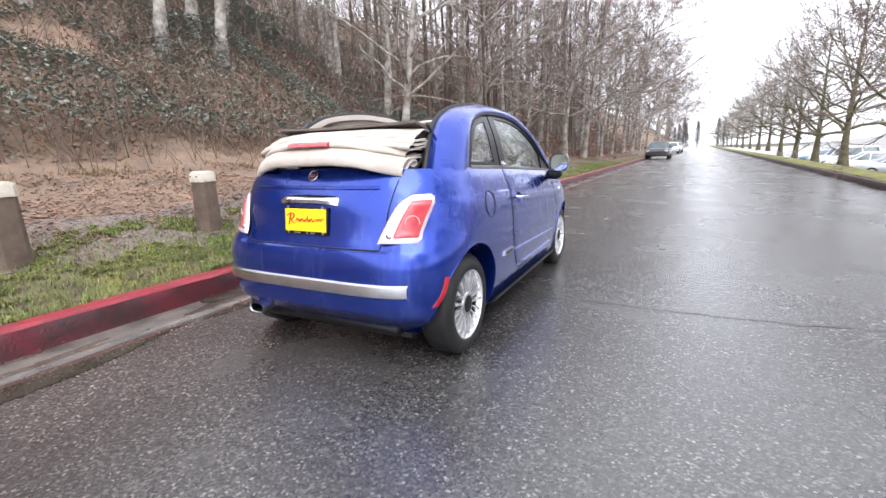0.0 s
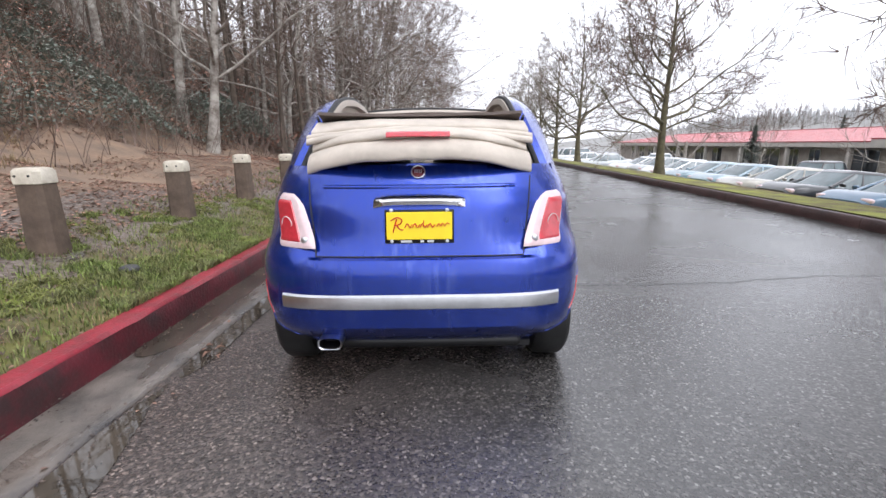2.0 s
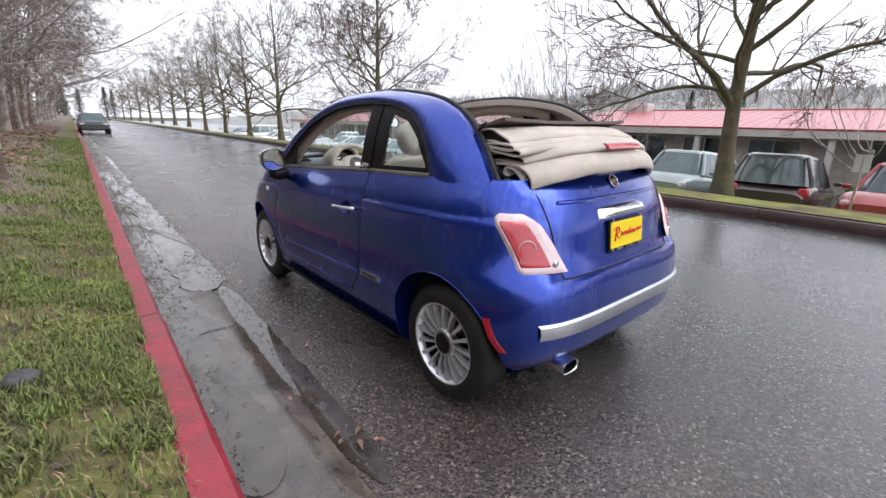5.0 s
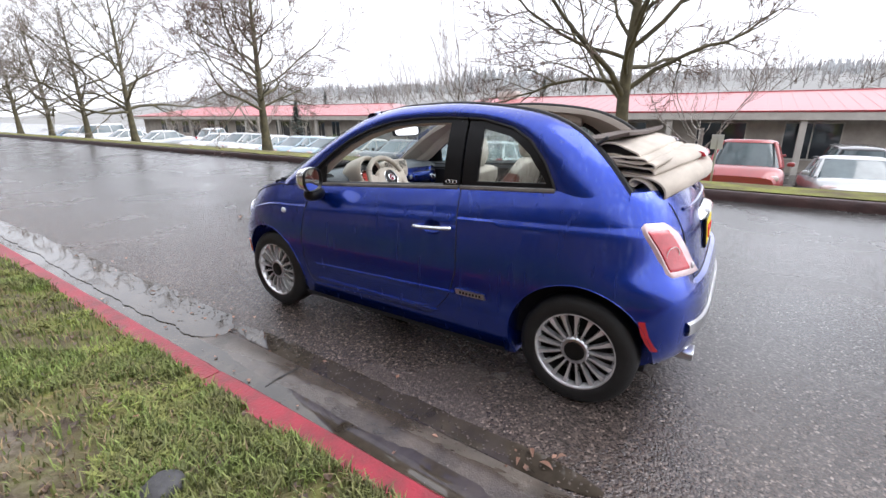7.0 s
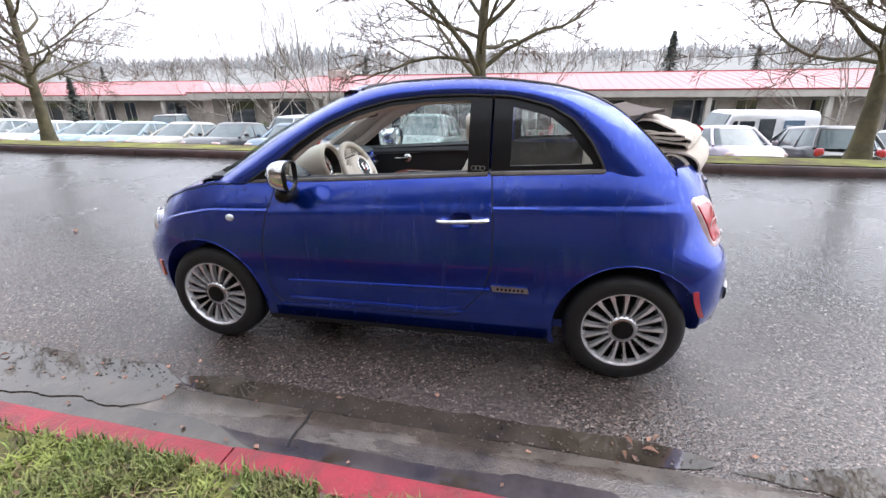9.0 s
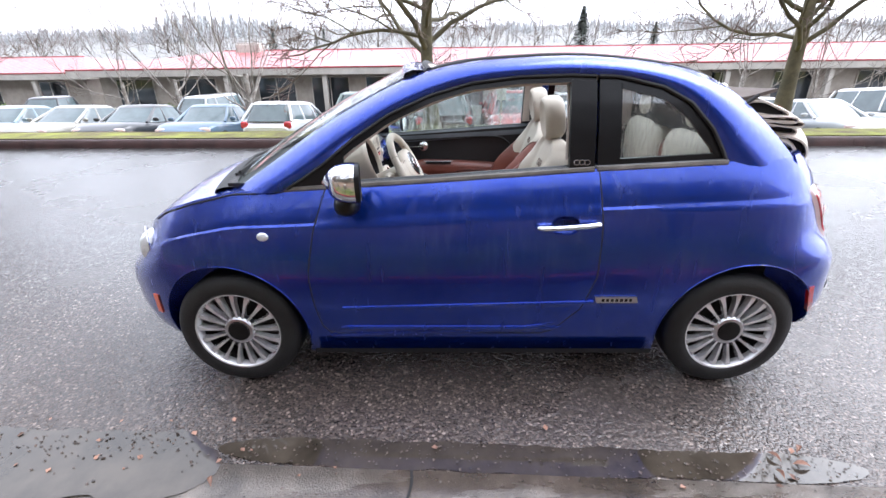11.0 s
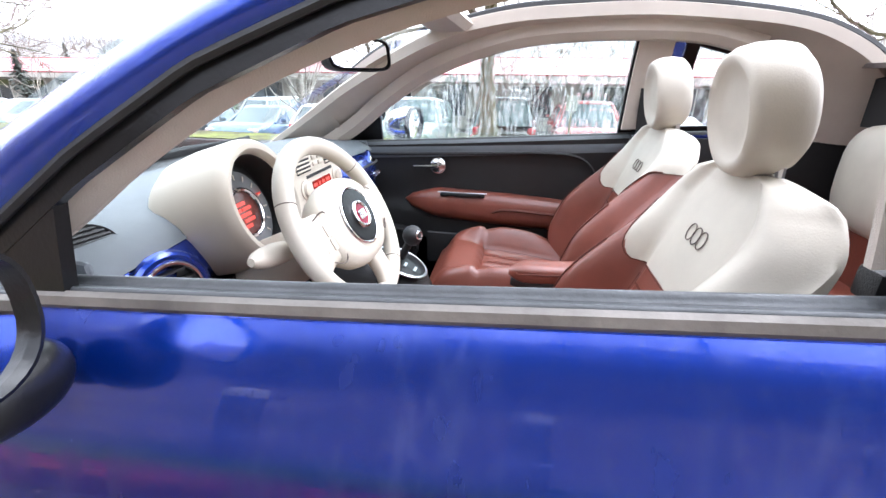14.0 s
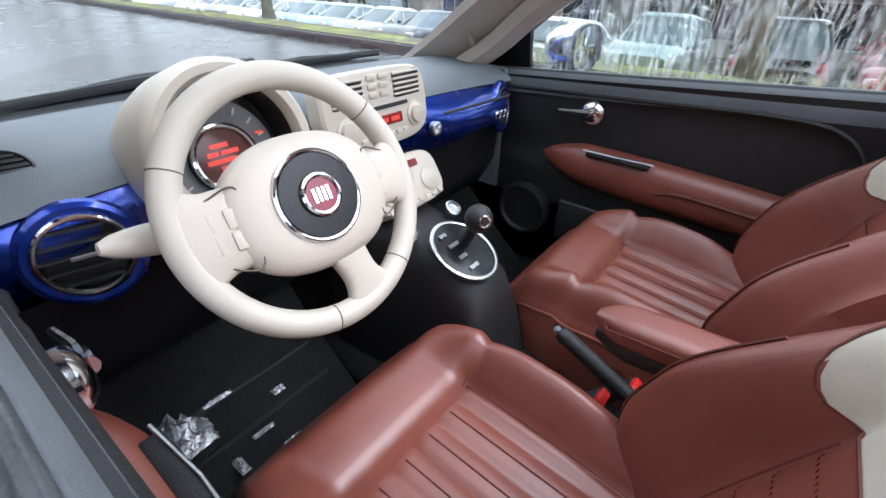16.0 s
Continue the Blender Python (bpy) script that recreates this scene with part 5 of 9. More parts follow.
for x, w in ((-0.06, 0.05), (0.012, 0.016), (0.05, 0.03)):
    bm = bmesh.new()
    box(bm, (x - w / 2, -0.077, 0.003), (x + w / 2, -0.067, 0.0055), 0, 1, PL)
    part("frame_mark", bm, SATIN, plate)
for x in (-0.125, 0.125):
    for y in (0.068, -0.071):
        bm = bmesh.new()
        lathe(bm, [(0.008, 0.003), (0.008, 0.007), (0.0, 0.008)], 12, PL @ Matrix.Translation((x, y, 0)))
        part("plate_screw", bm, SATIN, plate)

# exhaust tip
bm = bmesh.new()
EX = Matrix.Translation((-0.43, -0.475, 0.272))
rows = []
for y, f in ((0.22, 0.75), (0.05, 0.95), (-0.02, 1.0), (-0.025, 0.97), (-0.02, 0.86), (0.06, 0.8), (0.08, 0.02)):
    rows.append([EX @ V((0.058 * f * math.copysign(abs(math.cos(a)) ** 0.6, math.cos(a)), y, 0.030 * f * math.copysign(abs(math.sin(a)) ** 0.7, math.sin(a)))) for a in [2 * math.pi * k / 28 for k in range(28)]])
grid(bm, rows[:5], close_u=True)
ex = part("exhaust", bm, SATIN, car, "flattened oval chrome exhaust tip")
bm = bmesh.new()
grid(bm, rows[4:], close_u=True)
tube(bm, [(-0.43, -0.28, 0.285), (-0.40, -0.1, 0.27), (-0.36, 0.2, 0.24)], 0.055, 12)
part("exhaust_pipe", bm, DARK_METAL, ex)
bm = bmesh.new()
tube(bm, [(-0.70, 0, 0.27), (0.70, 0, 0.27)], 0.05, 10)
box(bm, (-0.55, -0.3, 0.16), (0.55, 2.6, 0.19))
part("underbody", bm, RUBBER, car)


# ---- folded canvas top ----
def bow(u, p, w, sag, lift, wave, seed):
    """A fold's point at u across the car: bulging back and up in the middle, creased a little."""
    back = step(0.06, -0.14, p.y)
    mid = 1 - abs(u) ** 2.4
    wv = wave * (math.sin(6 * u + seed + 4 * p.y) + 0.6 * math.sin(17 * u + 2 * seed + 9 * p.z) + 0.9 * noise.noise((u * 5, p.y * 14, seed))) * back
    return (u * w * (1 + 0.010 * math.sin(9 * p.y + seed)), p.y - sag * mid * back, p.z + lift * mid * back + wv)


def fold(centre, thick, w, mat, sag, lift, seed, label="", wave=0.0022, name="canvas_fold", core=None):
    """A turned sheet of canvas, open at its ends; a black filler inside stands for lining and shade."""
    line = smooth_line([(0, y, z) for y, z in centre], 5)
    up, dn = [], []
    for i, p in enumerate(line):
        d = (line[min(len(line) - 1, i + 1)] - line[max(0, i - 1)]).normalized()
        nrm = V((0, -d.z, d.y))
        up.append(p + nrm * thick / 2)
        dn.append(p - nrm * thick / 2)
    prof = up + list(reversed(dn))
    bm = bmesh.new()
    vs = grid(bm, [[bow(u, p, w, sag, lift, wave, seed) for p in prof] for u in span(-1, 1, 48)], close_u=True)
    bm.faces.new(vs[0])
    bm.faces.new(vs[-1])
    f = part(name, bm, mat, soft, label)
    if core:
        bm = bmesh.new()
        i0, i1 = int(core[0] * (len(line) - 1)), int(core[1] * (len(line) - 1))
        ring = line[i0:i1 + 1]
        c = sum(ring, V((0, 0, 0))) / len(ring)
        ring = [c + (p - c) * 0.86 for p in ring]
        vs = grid(bm, [[bow(u, p, w - 0.018, sag, lift, wave, seed) for p in ring] for u in span(-1, 1, 48)], close_u=True)
        bm.faces.new(vs[0])
        bm.faces.new(vs[-1])
        part("lining_shade_filler", bm, LINING_SHADE, f)
    return f


# black filler colour: dark lining and the shade between folds in one
LINING_SHADE = material("black_lining_and_shade", (0.010, 0.009, 0.009), 0.9, vary=0.2, scale=12, bump=0.2, bump_scale=300)
soft = empty("folded_soft_top")
soft.parent = car
fold([(-0.140, 1.085), (-0.126, 1.104), (-0.136, 1.126), (-0.165, 1.127), (-0.205, 1.108), (-0.235, 1.080), (-0.262, 1.050), (-0.276, 1.046), (-0.286, 1.056), (-0.283, 1.084), (-0.262, 1.112), (-0.225, 1.132), (-0.17, 1.140), (-0.08, 1.140), (0.04, 1.125)], 0.008, 0.535, CLOTH, 0.14, 0.072, 0.3, "thick beige canvas fold with a rolled hem", 0.0028, core=(0.16, 0.92))
fold([(-0.02, 1.150), (-0.10, 1.154), (-0.165, 1.146), (-0.215, 1.146), (-0.224, 1.158), (-0.205, 1.174), (-0.165, 1.184), (-0.115, 1.184), (-0.04, 1.180)], 0.007, 0.520, CLOTH, 0.160, 0.066, 1.3, core=(0.1, 0.9))
fold([(0.03, 1.185), (-0.06, 1.196), (-0.14, 1.186), (-0.205, 1.180), (-0.226, 1.186), (-0.222, 1.199), (-0.195, 1.206), (-0.12, 1.208), (-0.02, 1.204)], 0.006, 0.545, CLOTH, 0.085, 0.040, 1.9, core=(0.0, 1.0))
fold([(0.03, 1.212), (-0.05, 1.216), (-0.12, 1.204), (-0.172, 1.200), (-0.192, 1.206), (-0.188, 1.218), (-0.16, 1.224), (-0.09, 1.228), (-0.01, 1.226)], 0.006, 0.545, CLOTH, 0.075, 0.034, 3.1, core=(0.0, 1.0))
fold([(0.03, 1.236), (-0.04, 1.240), (-0.10, 1.229), (-0.145, 1.225), (-0.156, 1.234), (-0.147, 1.248), (-0.10, 1.268), (-0.05, 1.288), (0.0, 1.290), (0.035, 1.276)], 0.007, 0.535, CLOTH, 0.065, 0.026, 4.4, "thick beige canvas fold", core=(0.0, 1.0))
fold([(0.16, 1.296), (0.09, 1.300), (0.02, 1.304), (-0.05, 1.322), (-0.10, 1.334)], 0.014, 0.515, CLOTH_DARK, 0.012, -0.012, 0.0, "stiff taupe front board of the canvas top", 0.0008, "top_board")
bm = bmesh.new()
vs = grid(bm, [[(x, y, 1.12 + z) for y, z in ((0.12, 0.0), (-0.10, 0.0), (-0.12, 0.06), (-0.06, 0.16), (0.0, 0.17), (0.12, 0.14))] for x in span(-0.49, 0.49, 6)], close_u=True)
bm.faces.new(vs[0])
bm.faces.new(vs[-1])
part("fold_core", bm, LINING_SHADE, soft)
bm = bmesh.new()
rows = []
for z, o in ((1.185, 0.0), (1.190, 0.010), (1.205, 0.012), (1.212, 0.0)):
    rows.append([(x, -0.402 - o + 0.06 * (x / 0.5) ** 2 + (z - 1.185) * 0.9, z + 0.026 - 0.02 * (x / 0.5) ** 2) for x in span(-0.142, 0.142, 16)])
slab(bm, rows, (0, 0.03, 0))
part("brake_light_strip", bm, LENS_RED, soft, "slim red high-level brake light")
for s in (-1, 1):
    bm = bmesh.new()
    tube(bm, smooth_line([(s * 0.52, 0.06, 1.27), (s * 0.525, 0.0, 1.20), (s * 0.53, -0.09, 1.12), (s * 0.52, -0.16, 1.07)], 5), 0.010, 8)
    tube(bm, [(s * 0.535, 0.035, 1.283), (s * 0.535, -0.012, 1.318)], 0.008, 8)
    part("top_linkage", bm, RUBBER, soft)
# rear deck under the folded top
bm = bmesh.new()
slab(bm, [[(x, y, 1.07 + 0.012 * (1 - (x / 0.6) ** 2)) for x in span(-0.50, 0.50, 12)] for y in span(-0.30, -0.12, 6)], (0, 0, -0.01))
part("rear_deck", bm, RUBBER, car)
# fuel flap
bm = bmesh.new()
tube(bm, [(-side_x(0.27 + 0.075 * math.cos(a), 0.85 + 0.078 * math.sin(a), 0.0005), 0.27 + 0.075 * math.cos(a), 0.85 + 0.078 * math.sin(a)) for a in [2 * math.pi * k / 30 for k in range(30)]], 0.0038, 6, closed=True)
part("fuel_flap_gap", bm, RUBBER, car)
# ---- inside of the car ----
bm = bmesh.new()
box(bm, (-0.663, -0.158, 0.271), (0.663, 1.975, 0.285))
part("cabin_floor", bm, CARPET, car, "black carpet floor")
for s in (-1, 1):
    bm = bmesh.new()
    box(bm, (s * 0.663, -0.155, 0.286), (s * 0.640, 2.18, 0.60))
    part("side_carpet", bm, CARPET, car)
bm = bmesh.new()
box(bm, (-0.639, 1.93, 0.286), (0.639, 1.973, 0.95))
part("bulkhead", bm, CARPET, car)
bm = bmesh.new()
box(bm, (-0.16, 0.0, 0.28), (0.16, 1.925, 0.42), 0.05, 3)
part("tunnel", bm, CARPET, car)
def mat_z(y):
    """Height of the floor mats, rising up the toe board."""
    return 0.292 + 0.33 * (max(0.0, y - 1.55) / 0.37) ** 1.3


for s in (-1, 1):
    bm = bmesh.new()
    rows = []
    for i, y in enumerate(span(1.35, 1.92, 16)):
        rows.append([(s * x, y, mat_z(y) + 0.005 * math.sin(30 * x) * math.sin(25 * y)) for x in span(0.17, 0.62, 14)])
    slab(bm, rows, (0, 0, -0.008))
    part("floor_mat", bm, CARPET, car)


def door_trim(s):
    """Inner door face: black card, grey shoulder, chestnut armrest, chrome catch."""
    bm = bmesh.new()
    rows = []
    for z in span(0.36, 0.985, 24):
        row = []
        for y in span(0.74, 1.93, 30):
            zz = min(z, belt(y) - 0.004)
            if z > 0.94:
                zz = lerp(0.94, belt(y) - 0.004, (z - 0.94) / 0.045)
            push = 0.022 * step(0.78, 0.70, zz) + 0.012 * step(0.955, 0.985, zz)
            x = 0.662 - push
            row.append((s * x, y, zz))
        rows.append(row)
    slab(bm, rows, (s * 0.012, 0, 0))
    trim = part("door_trim", bm, CABIN_BLACK, car, "black door card with a chestnut leather armrest")
    bm = bmesh.new()
    rows = []
    for y in span(0.70, 1.90, 30):
        z = belt(y)
        rows.append([(s * 0.676, y, z + 0.006), (s * 0.668, y, z + 0.008), (s * 0.655, y, z - 0.006), (s * 0.648, y, z - 0.030), (s * 0.650, y, z - 0.055)])
    grid(bm, rows)
    part("door_shoulder", bm, DASH_GREY, trim, "grey soft door shoulder")
    bm = bmesh.new()
    tube(bm, smooth_line([(s * 0.648, 1.82, 0.945), (s * 0.647, 1.4, 0.962), (s * 0.647, 1.05, 0.975), (s * 0.647, 0.92, 0.955), (s * 0.645, 0.86, 0.88), (s * 0.642, 0.85, 0.80)], 8), 0.006, 6)
    part("card_seam", bm, CABIN_BLACK, trim)
    bm = bmesh.new()
    rows = []
    for t in span(0, 1, 26):
        y = lerp(1.63, 0.80, t)
        h = 0.048 + 0.018 * math.sin(math.pi * t) ** 0.5
        e = min(1, 6 * t, 6 * (1 - t)) ** 0.5
        zc = 0.765 - 0.045 * t
        d = 0.055 * e
        rows.append([(s * (0.652 - d * max(0.0, math.sin(a)) ** 0.6), y, zc + h * e * math.cos(a)) for a in span(0, math.pi, 10)])
    grid(bm, rows)
    part("armrest", bm, TAN_LEATHER, trim, "chestnut leather armrest")
    bm = bmesh.new()
    tube(bm, smooth_line([(s * 0.603, 1.26, 0.735), (s * 0.594, 1.20, 0.752), (s * 0.594, 1.05, 0.745), (s * 0.596, 0.85, 0.728)], 6), 0.006, 6)
    part("armrest_seam", bm, TAN_DARK, trim)
    bm = bmesh.new()
    box(bm, (s * 0.620, 1.29, 0.796), (s * 0.592, 1.47, 0.812), 0.006, 2)
    part("pull_cup", bm, CABIN_BLACK, trim)
    bm = bmesh.new()
    tube(bm, [(s * 0.600, 1.28, 0.813), (s * 0.594, 1.38, 0.814), (s * 0.600, 1.48, 0.813)], 0.0025, 6)
    part("cup_edge", bm, SATIN, trim)
    bm = bmesh.new()
    m = Matrix.Translation((s * 0.645, 1.487, 0.912)) @ pose(0, 0, 0, 0, -90 * s, 0)
    lathe(bm, [(0.034, 0.0), (0.034, 0.012), (0.028, 0.020), (0.014, 0.026), (0.0, 0.027)], 28, m)
    tube(bm, smooth_line([(s * 0.622, 1.487, 0.915), (s * 0.618, 1.53, 0.912), (s * 0.624, 1.585, 0.908)], 5), [0.012, 0.011, 0.010, 0.009, 0.008, 0.007, 0.007, 0.006, 0.006, 0.006, 0.005], 10)
    part("door_catch", bm, CHROME, trim, "chrome door catch")
    bm = bmesh.new()
    m = Matrix.Translation((s * 0.632, 1.66, 0.56)) @ pose(0, 0, 0, 0, -90 * s, 0)
    lathe(bm, [(0.095, 0.0), (0.092, 0.022), (0.080, 0.026), (0.072, 0.016), (0.0, 0.012)], 32, m)
    part("door_speaker", bm, CABIN_BLACK, trim)
    bm = bmesh.new()
    rows = []
    for y in span(0.80, 1.52, 12):
        rows.append([(s * 0.640, y, 0.50), (s * 0.588, y, 0.51), (s * 0.580, y, 0.58 - 0.0), (s * 0.586, y, 0.64 - 0.02 * (1.52 - y)), (s * 0.592, y, 0.645 - 0.02 * (1.52 - y)), (s * 0.600, y, 0.58)])
    grid(bm, rows)
    part("door_pocket", bm, CABIN_BLACK, trim)


mirrored(door_trim)


# ---- dashboard ----
def dash_row(x):
    """Profile of the dashboard at x, from the windscreen's foot down to the knees: y, z."""
    k = 0.02 * (x / 0.6) ** 2
    return [(2.24 - 0.05 * (x / 0.62) ** 4, 0.985), (2.05, 1.012), (1.92, 1.025 - k), (1.83, 1.022 - k), (1.785, 1.005 - k), (1.765, 0.985 - k)]


bm = bmesh.new()
rows = []
for x in span(-0.648, 0.648, 40):
    rows.append([(x, p.y, p.z) for p in smooth_line([(0, y, z) for y, z in dash_row(x)], 4)])
grid(bm, rows)
for s in (-1, 1):
    box(bm, (s * 0.648, 1.78, 0.60), (s * 0.630, 2.05, 1.0), 0.01)
dash = part("dashboard", bm, DASH_GREY, car, "soft grey dashboard top")
bm = bmesh.new()
slab(bm, [[(x, lerp(1.90, 2.262 + 0.075 * (1 - (x / 0.66) ** 2), t), lerp(0.994, 0.985, t)) for x in span(-0.655, 0.655, 24)] for t in span(0, 1, 8)], (0, 0, -0.02))
part("demister_ledge", bm, CABIN_BLACK, dash, "dark ledge under the windscreen")
bm = bmesh.new()
rows = []
for x in span(-0.640, 0.640, 48):
    b = 0.045 * step(0.12, 0.34, x) * (1 - 0.85 * step(0.50, 0.64, x))
    top = 0.985 - 0.02 * (x / 0.6) ** 2
    bot = 0.835 - 0.030 * step(0.12, 0.30, x)
    row = []
    for t in span(0, 1, 10):
        z = lerp(top, bot, t)
        row.append((x, 1.768 - (0.028 + b) * math.sin(math.pi * min(1, t * 1.15)) ** 0.8 + 0.02 * t + 0.02 * (abs(x) / 0.64) ** 6, z))
    rows.append(row)
grid(bm, rows)
part("fascia", bm, BLUE, dash, "body-coloured blue fascia")
bm = bmesh.new()
rows = []
for x in span(-0.640, 0.640, 20):
    rows.append([(x, 1.775, 0.838), (x, 1.79, 0.80), (x, 1.80, 0.70), (x, 1.86, 0.60), (x, 1.93, 0.55)])
grid(bm, rows)
part("knee_panel", bm, CABIN_BLACK, dash)
# round vents
for vx, vy, vz in ((-0.540, 1.752, 0.900), (0.555, 1.750, 0.900)):
    m = Matrix.Translation((vx, vy, vz)) @ pose(0, 0, 0, 82, 0, -14 if vx < 0 else 14)
    bm = bmesh.new()
    tube(bm, [m @ V((0.066 * math.cos(a), 0.066 * math.sin(a), 0.004)) for a in [2 * math.pi * k / 36 for k in range(36)]], 0.012, 10, closed=True)
    v = part("side_vent", bm, BLUE, dash, "round vent in a blue surround")
    bm = bmesh.new()
    tube(bm, [m @ V((0.055 * math.cos(a), 0.055 * math.sin(a), 0.014)) for a in [2 * math.pi * k / 36 for k in range(36)]], 0.0045, 8, closed=True)
    part("vent_ring", bm, CHROME, v)
    bm = bmesh.new()
    lathe(bm, [(0.056, 0.012), (0.052, -0.004), (0.0, -0.006)], 32, m)
    part("vent_well", bm, RUBBER, v)
    for k in range(-2, 3):
        bm = bmesh.new()
        w = math.sqrt(0.050 ** 2 - (k * 0.019) ** 2)
        box(bm, (-w, k * 0.019 - 0.0015, 0.0), (w, k * 0.019 + 0.0025, 0.015), 0, 1, m)
        part("vent_slat", bm, CABIN_BLACK, v)
    bm = bmesh.new()
    box(bm, (-0.018, -0.004, 0.014), (0.018, 0.002, 0.018), 0.001, 1, m)
    part("vent_tab", bm, SATIN, v)
m = Matrix.Translation((-0.575, 1.838, 1.000)) @ pose(0, 0, 0, 38, 0, -12)
bm = bmesh.new()
lathe(bm, [(0.040, 0.004), (0.037, 0.007), (0.034, 0.002), (0.0, 0.001)], 28, m)
for k in range(-3, 4):
    w = math.sqrt(0.034 ** 2 - (k * 0.009) ** 2)
    box(bm, (-w, k * 0.009 - 0.002, 0.001), (w, k * 0.009 + 0.002, 0.0055), 0, 1, m)
part("demister_grille", bm, CABIN_BLACK, dash)
# radio and centre vents in one ivory panel
RP = Matrix.Translation((0.010, 1.724, 1.000)) @ pose(0, 0, 0, 80, 0, 0)
bm = bmesh.new()
rows = []
for d, f in ((-0.03, 1.0), (0.006, 1.0), (0.012, 0.965), (0.014, 0.90), (0.014, 0.02)):
    rows.append([RP @ V((0.150 * f * math.copysign(abs(math.cos(a)) ** 0.42, math.cos(a)) * (1 - 0.10 * min(0, math.sin(a)) * -1), 0.078 * f * math.copysign(abs(math.sin(a)) ** 0.42, math.sin(a)), d)) for a in [2 * math.pi * k / 56 for k in range(56)]])
grid(bm, rows, close_u=True)
radio = part("radio_panel", bm, IVORY, dash, "ivory radio panel with two vents")
for s in (-1, 1):
    bm = bmesh.new()
    box(bm, (s * 0.040, 0.012, 0.008), (s * 0.128, 0.066, 0.0155), 0.006, 2, RP)
    part("centre_vent", bm, RUBBER, radio)
    for k in range(5):
        bm = bmesh.new()
        box(bm, (s * 0.042, 0.019 + k * 0.0102, 0.012), (s * 0.126, 0.0235 + k * 0.0102, 0.019), 0.001, 1, RP)
        part("vent_slat", bm, IVORY, radio)
for k in range(6):
    bm = bmesh.new()
    x = -0.030 + (k % 2) * 0.032
    y = 0.022 + (k // 2) * 0.017
    box(bm, (x, y, 0.012), (x + 0.026, y + 0.012, 0.018), 0.003, 2, RP)
    part("button", bm, IVORY, radio)
bm = bmesh.new()
box(bm, (-0.080, -0.002, 0.012), (0.080, 0.006, 0.0155), 0, 1, RP)
part("disc_slot", bm, RUBBER, radio)
RED_GLOW = glow("red_display", (1.0, 0.06, 0.03), 0.35)
RED_GLASS = material("dim_red_display", (0.20, 0.02, 0.015), 0.2, vary=0.3, scale=60)
bm = bmesh.new()
box(bm, (-0.058, -0.036, 0.012), (0.058, -0.014, 0.0165), 0.002, 1, RP)
part("radio_display", bm, RED_GLASS, radio, "dim red display")
for x, w in ((-0.046, 0.022), (-0.02, 0.012), (0.004, 0.018), (0.034, 0.026)):
    bm = bmesh.new()
    box(bm, (x - w / 2, -0.030, 0.0163), (x + w / 2, -0.021, 0.0172), 0, 1, RP)
    part("display_bar", bm, RED_GLOW, radio)
for x in (-0.100, 0.100):
    bm = bmesh.new()
    lathe(bm, [(0.026, 0.012), (0.026, 0.017), (0.020, 0.019), (0.018, 0.026), (0.0, 0.028)], 28, RP @ Matrix.Translation((x, -0.028, 0)))
    part("knob", bm, IVORY, radio)
for x in span(-0.062, 0.062, 6):
    bm = bmesh.new()
    box(bm, (x - 0.008, -0.060, 0.012), (x + 0.008, -0.050, 0.017), 0.002, 1, RP)
    part("button", bm, IVORY, radio)
bm = bmesh.new()
m = Matrix.Translation((0.205, 1.728, 0.915)) @ pose(0, 0, 0, 85, 0, 0)
lathe(bm, [(0.018, 0.0), (0.018, 0.014), (0.013, 0.016), (0.011, 0.008), (0.0, 0.008)], 24, m)
part("start_button", bm, SATIN, dash)
bm = bmesh.new()
for k in range(3):
    tube(bm, [(0.47 + 0.022 * k + 0.014 * math.cos(a), 1.700, 0.900 + 0.010 * math.sin(a)) for a in [2 * math.pi * i / 16 for i in range(16)]], 0.003, 6, closed=True)
part("fascia_badge", bm, CHROME, dash)
bm = bmesh.new()
tube(bm, smooth_line([(0.23, 1.712, 0.950), (0.30, 1.692, 0.955), (0.45, 1.690, 0.952), (0.56, 1.722, 0.940)], 6), 0.004, 6)
part("glovebox_seam", bm, RUBBER, dash)

# ---- instrument hood and dial ----
GH = Matrix.Translation((-0.326, 1.765, 0.985)) @ pose(0, 0, 0, 72, 0, 0)
bm = bmesh.new()
lathe(bm, [(r * 0.94, h) for r, h in ((0.118, -0.09), (0.134, -0.06), (0.140, 0.0), (0.139, 0.080), (0.135, 0.096), (0.126, 0.104), (0.114, 0.102), (0.107, 0.092), (0.106, 0.084))], 56, GH)
hood = part("instrument_hood", bm, IVORY, dash, "ivory instrument hood")
bm = bmesh.new()
lathe(bm, [(0.0996, 0.084), (0.102, 0.05), (0.103, 0.02)], 56, GH)
part("hood_well", bm, CABIN_BLACK, hood)
GH = GH @ Matrix.Translation((0, 0, 0.038))
bm = bmesh.new()
lathe(bm, [(0.103, -0.01), (0.101, -0.015), (0.0, -0.017)], 40, GH)
part("dial_back", bm, CABIN_BLACK, hood)
bm = bmesh.new()
lathe(bm, [(0.092, -0.012), (0.090, -0.006), (0.058, -0.010), (0.055, -0.012)], 40, GH @ Matrix.Translation((0, -0.012, 0)))
part("dial_band", bm, material("grey_dial_band", (0.16, 0.165, 0.17), 0.4, vary=0.15, scale=20), hood)
for k in range(14):
    bm = bmesh.new()
    a = math.radians(225 - k * 270 / 13)
    mm = GH @ Matrix.Translation((0, -0.012, 0)) @ pose(0.076 * math.cos(a), 0.076 * math.sin(a), -0.005, 0, 0, math.degrees(a))
    box(bm, (-0.006, -0.0016, 0), (0.006, 0.0016, 0.001), 0, 1, mm)
    part("dial_mark", bm, IVORY, hood)
bm = bmesh.new()
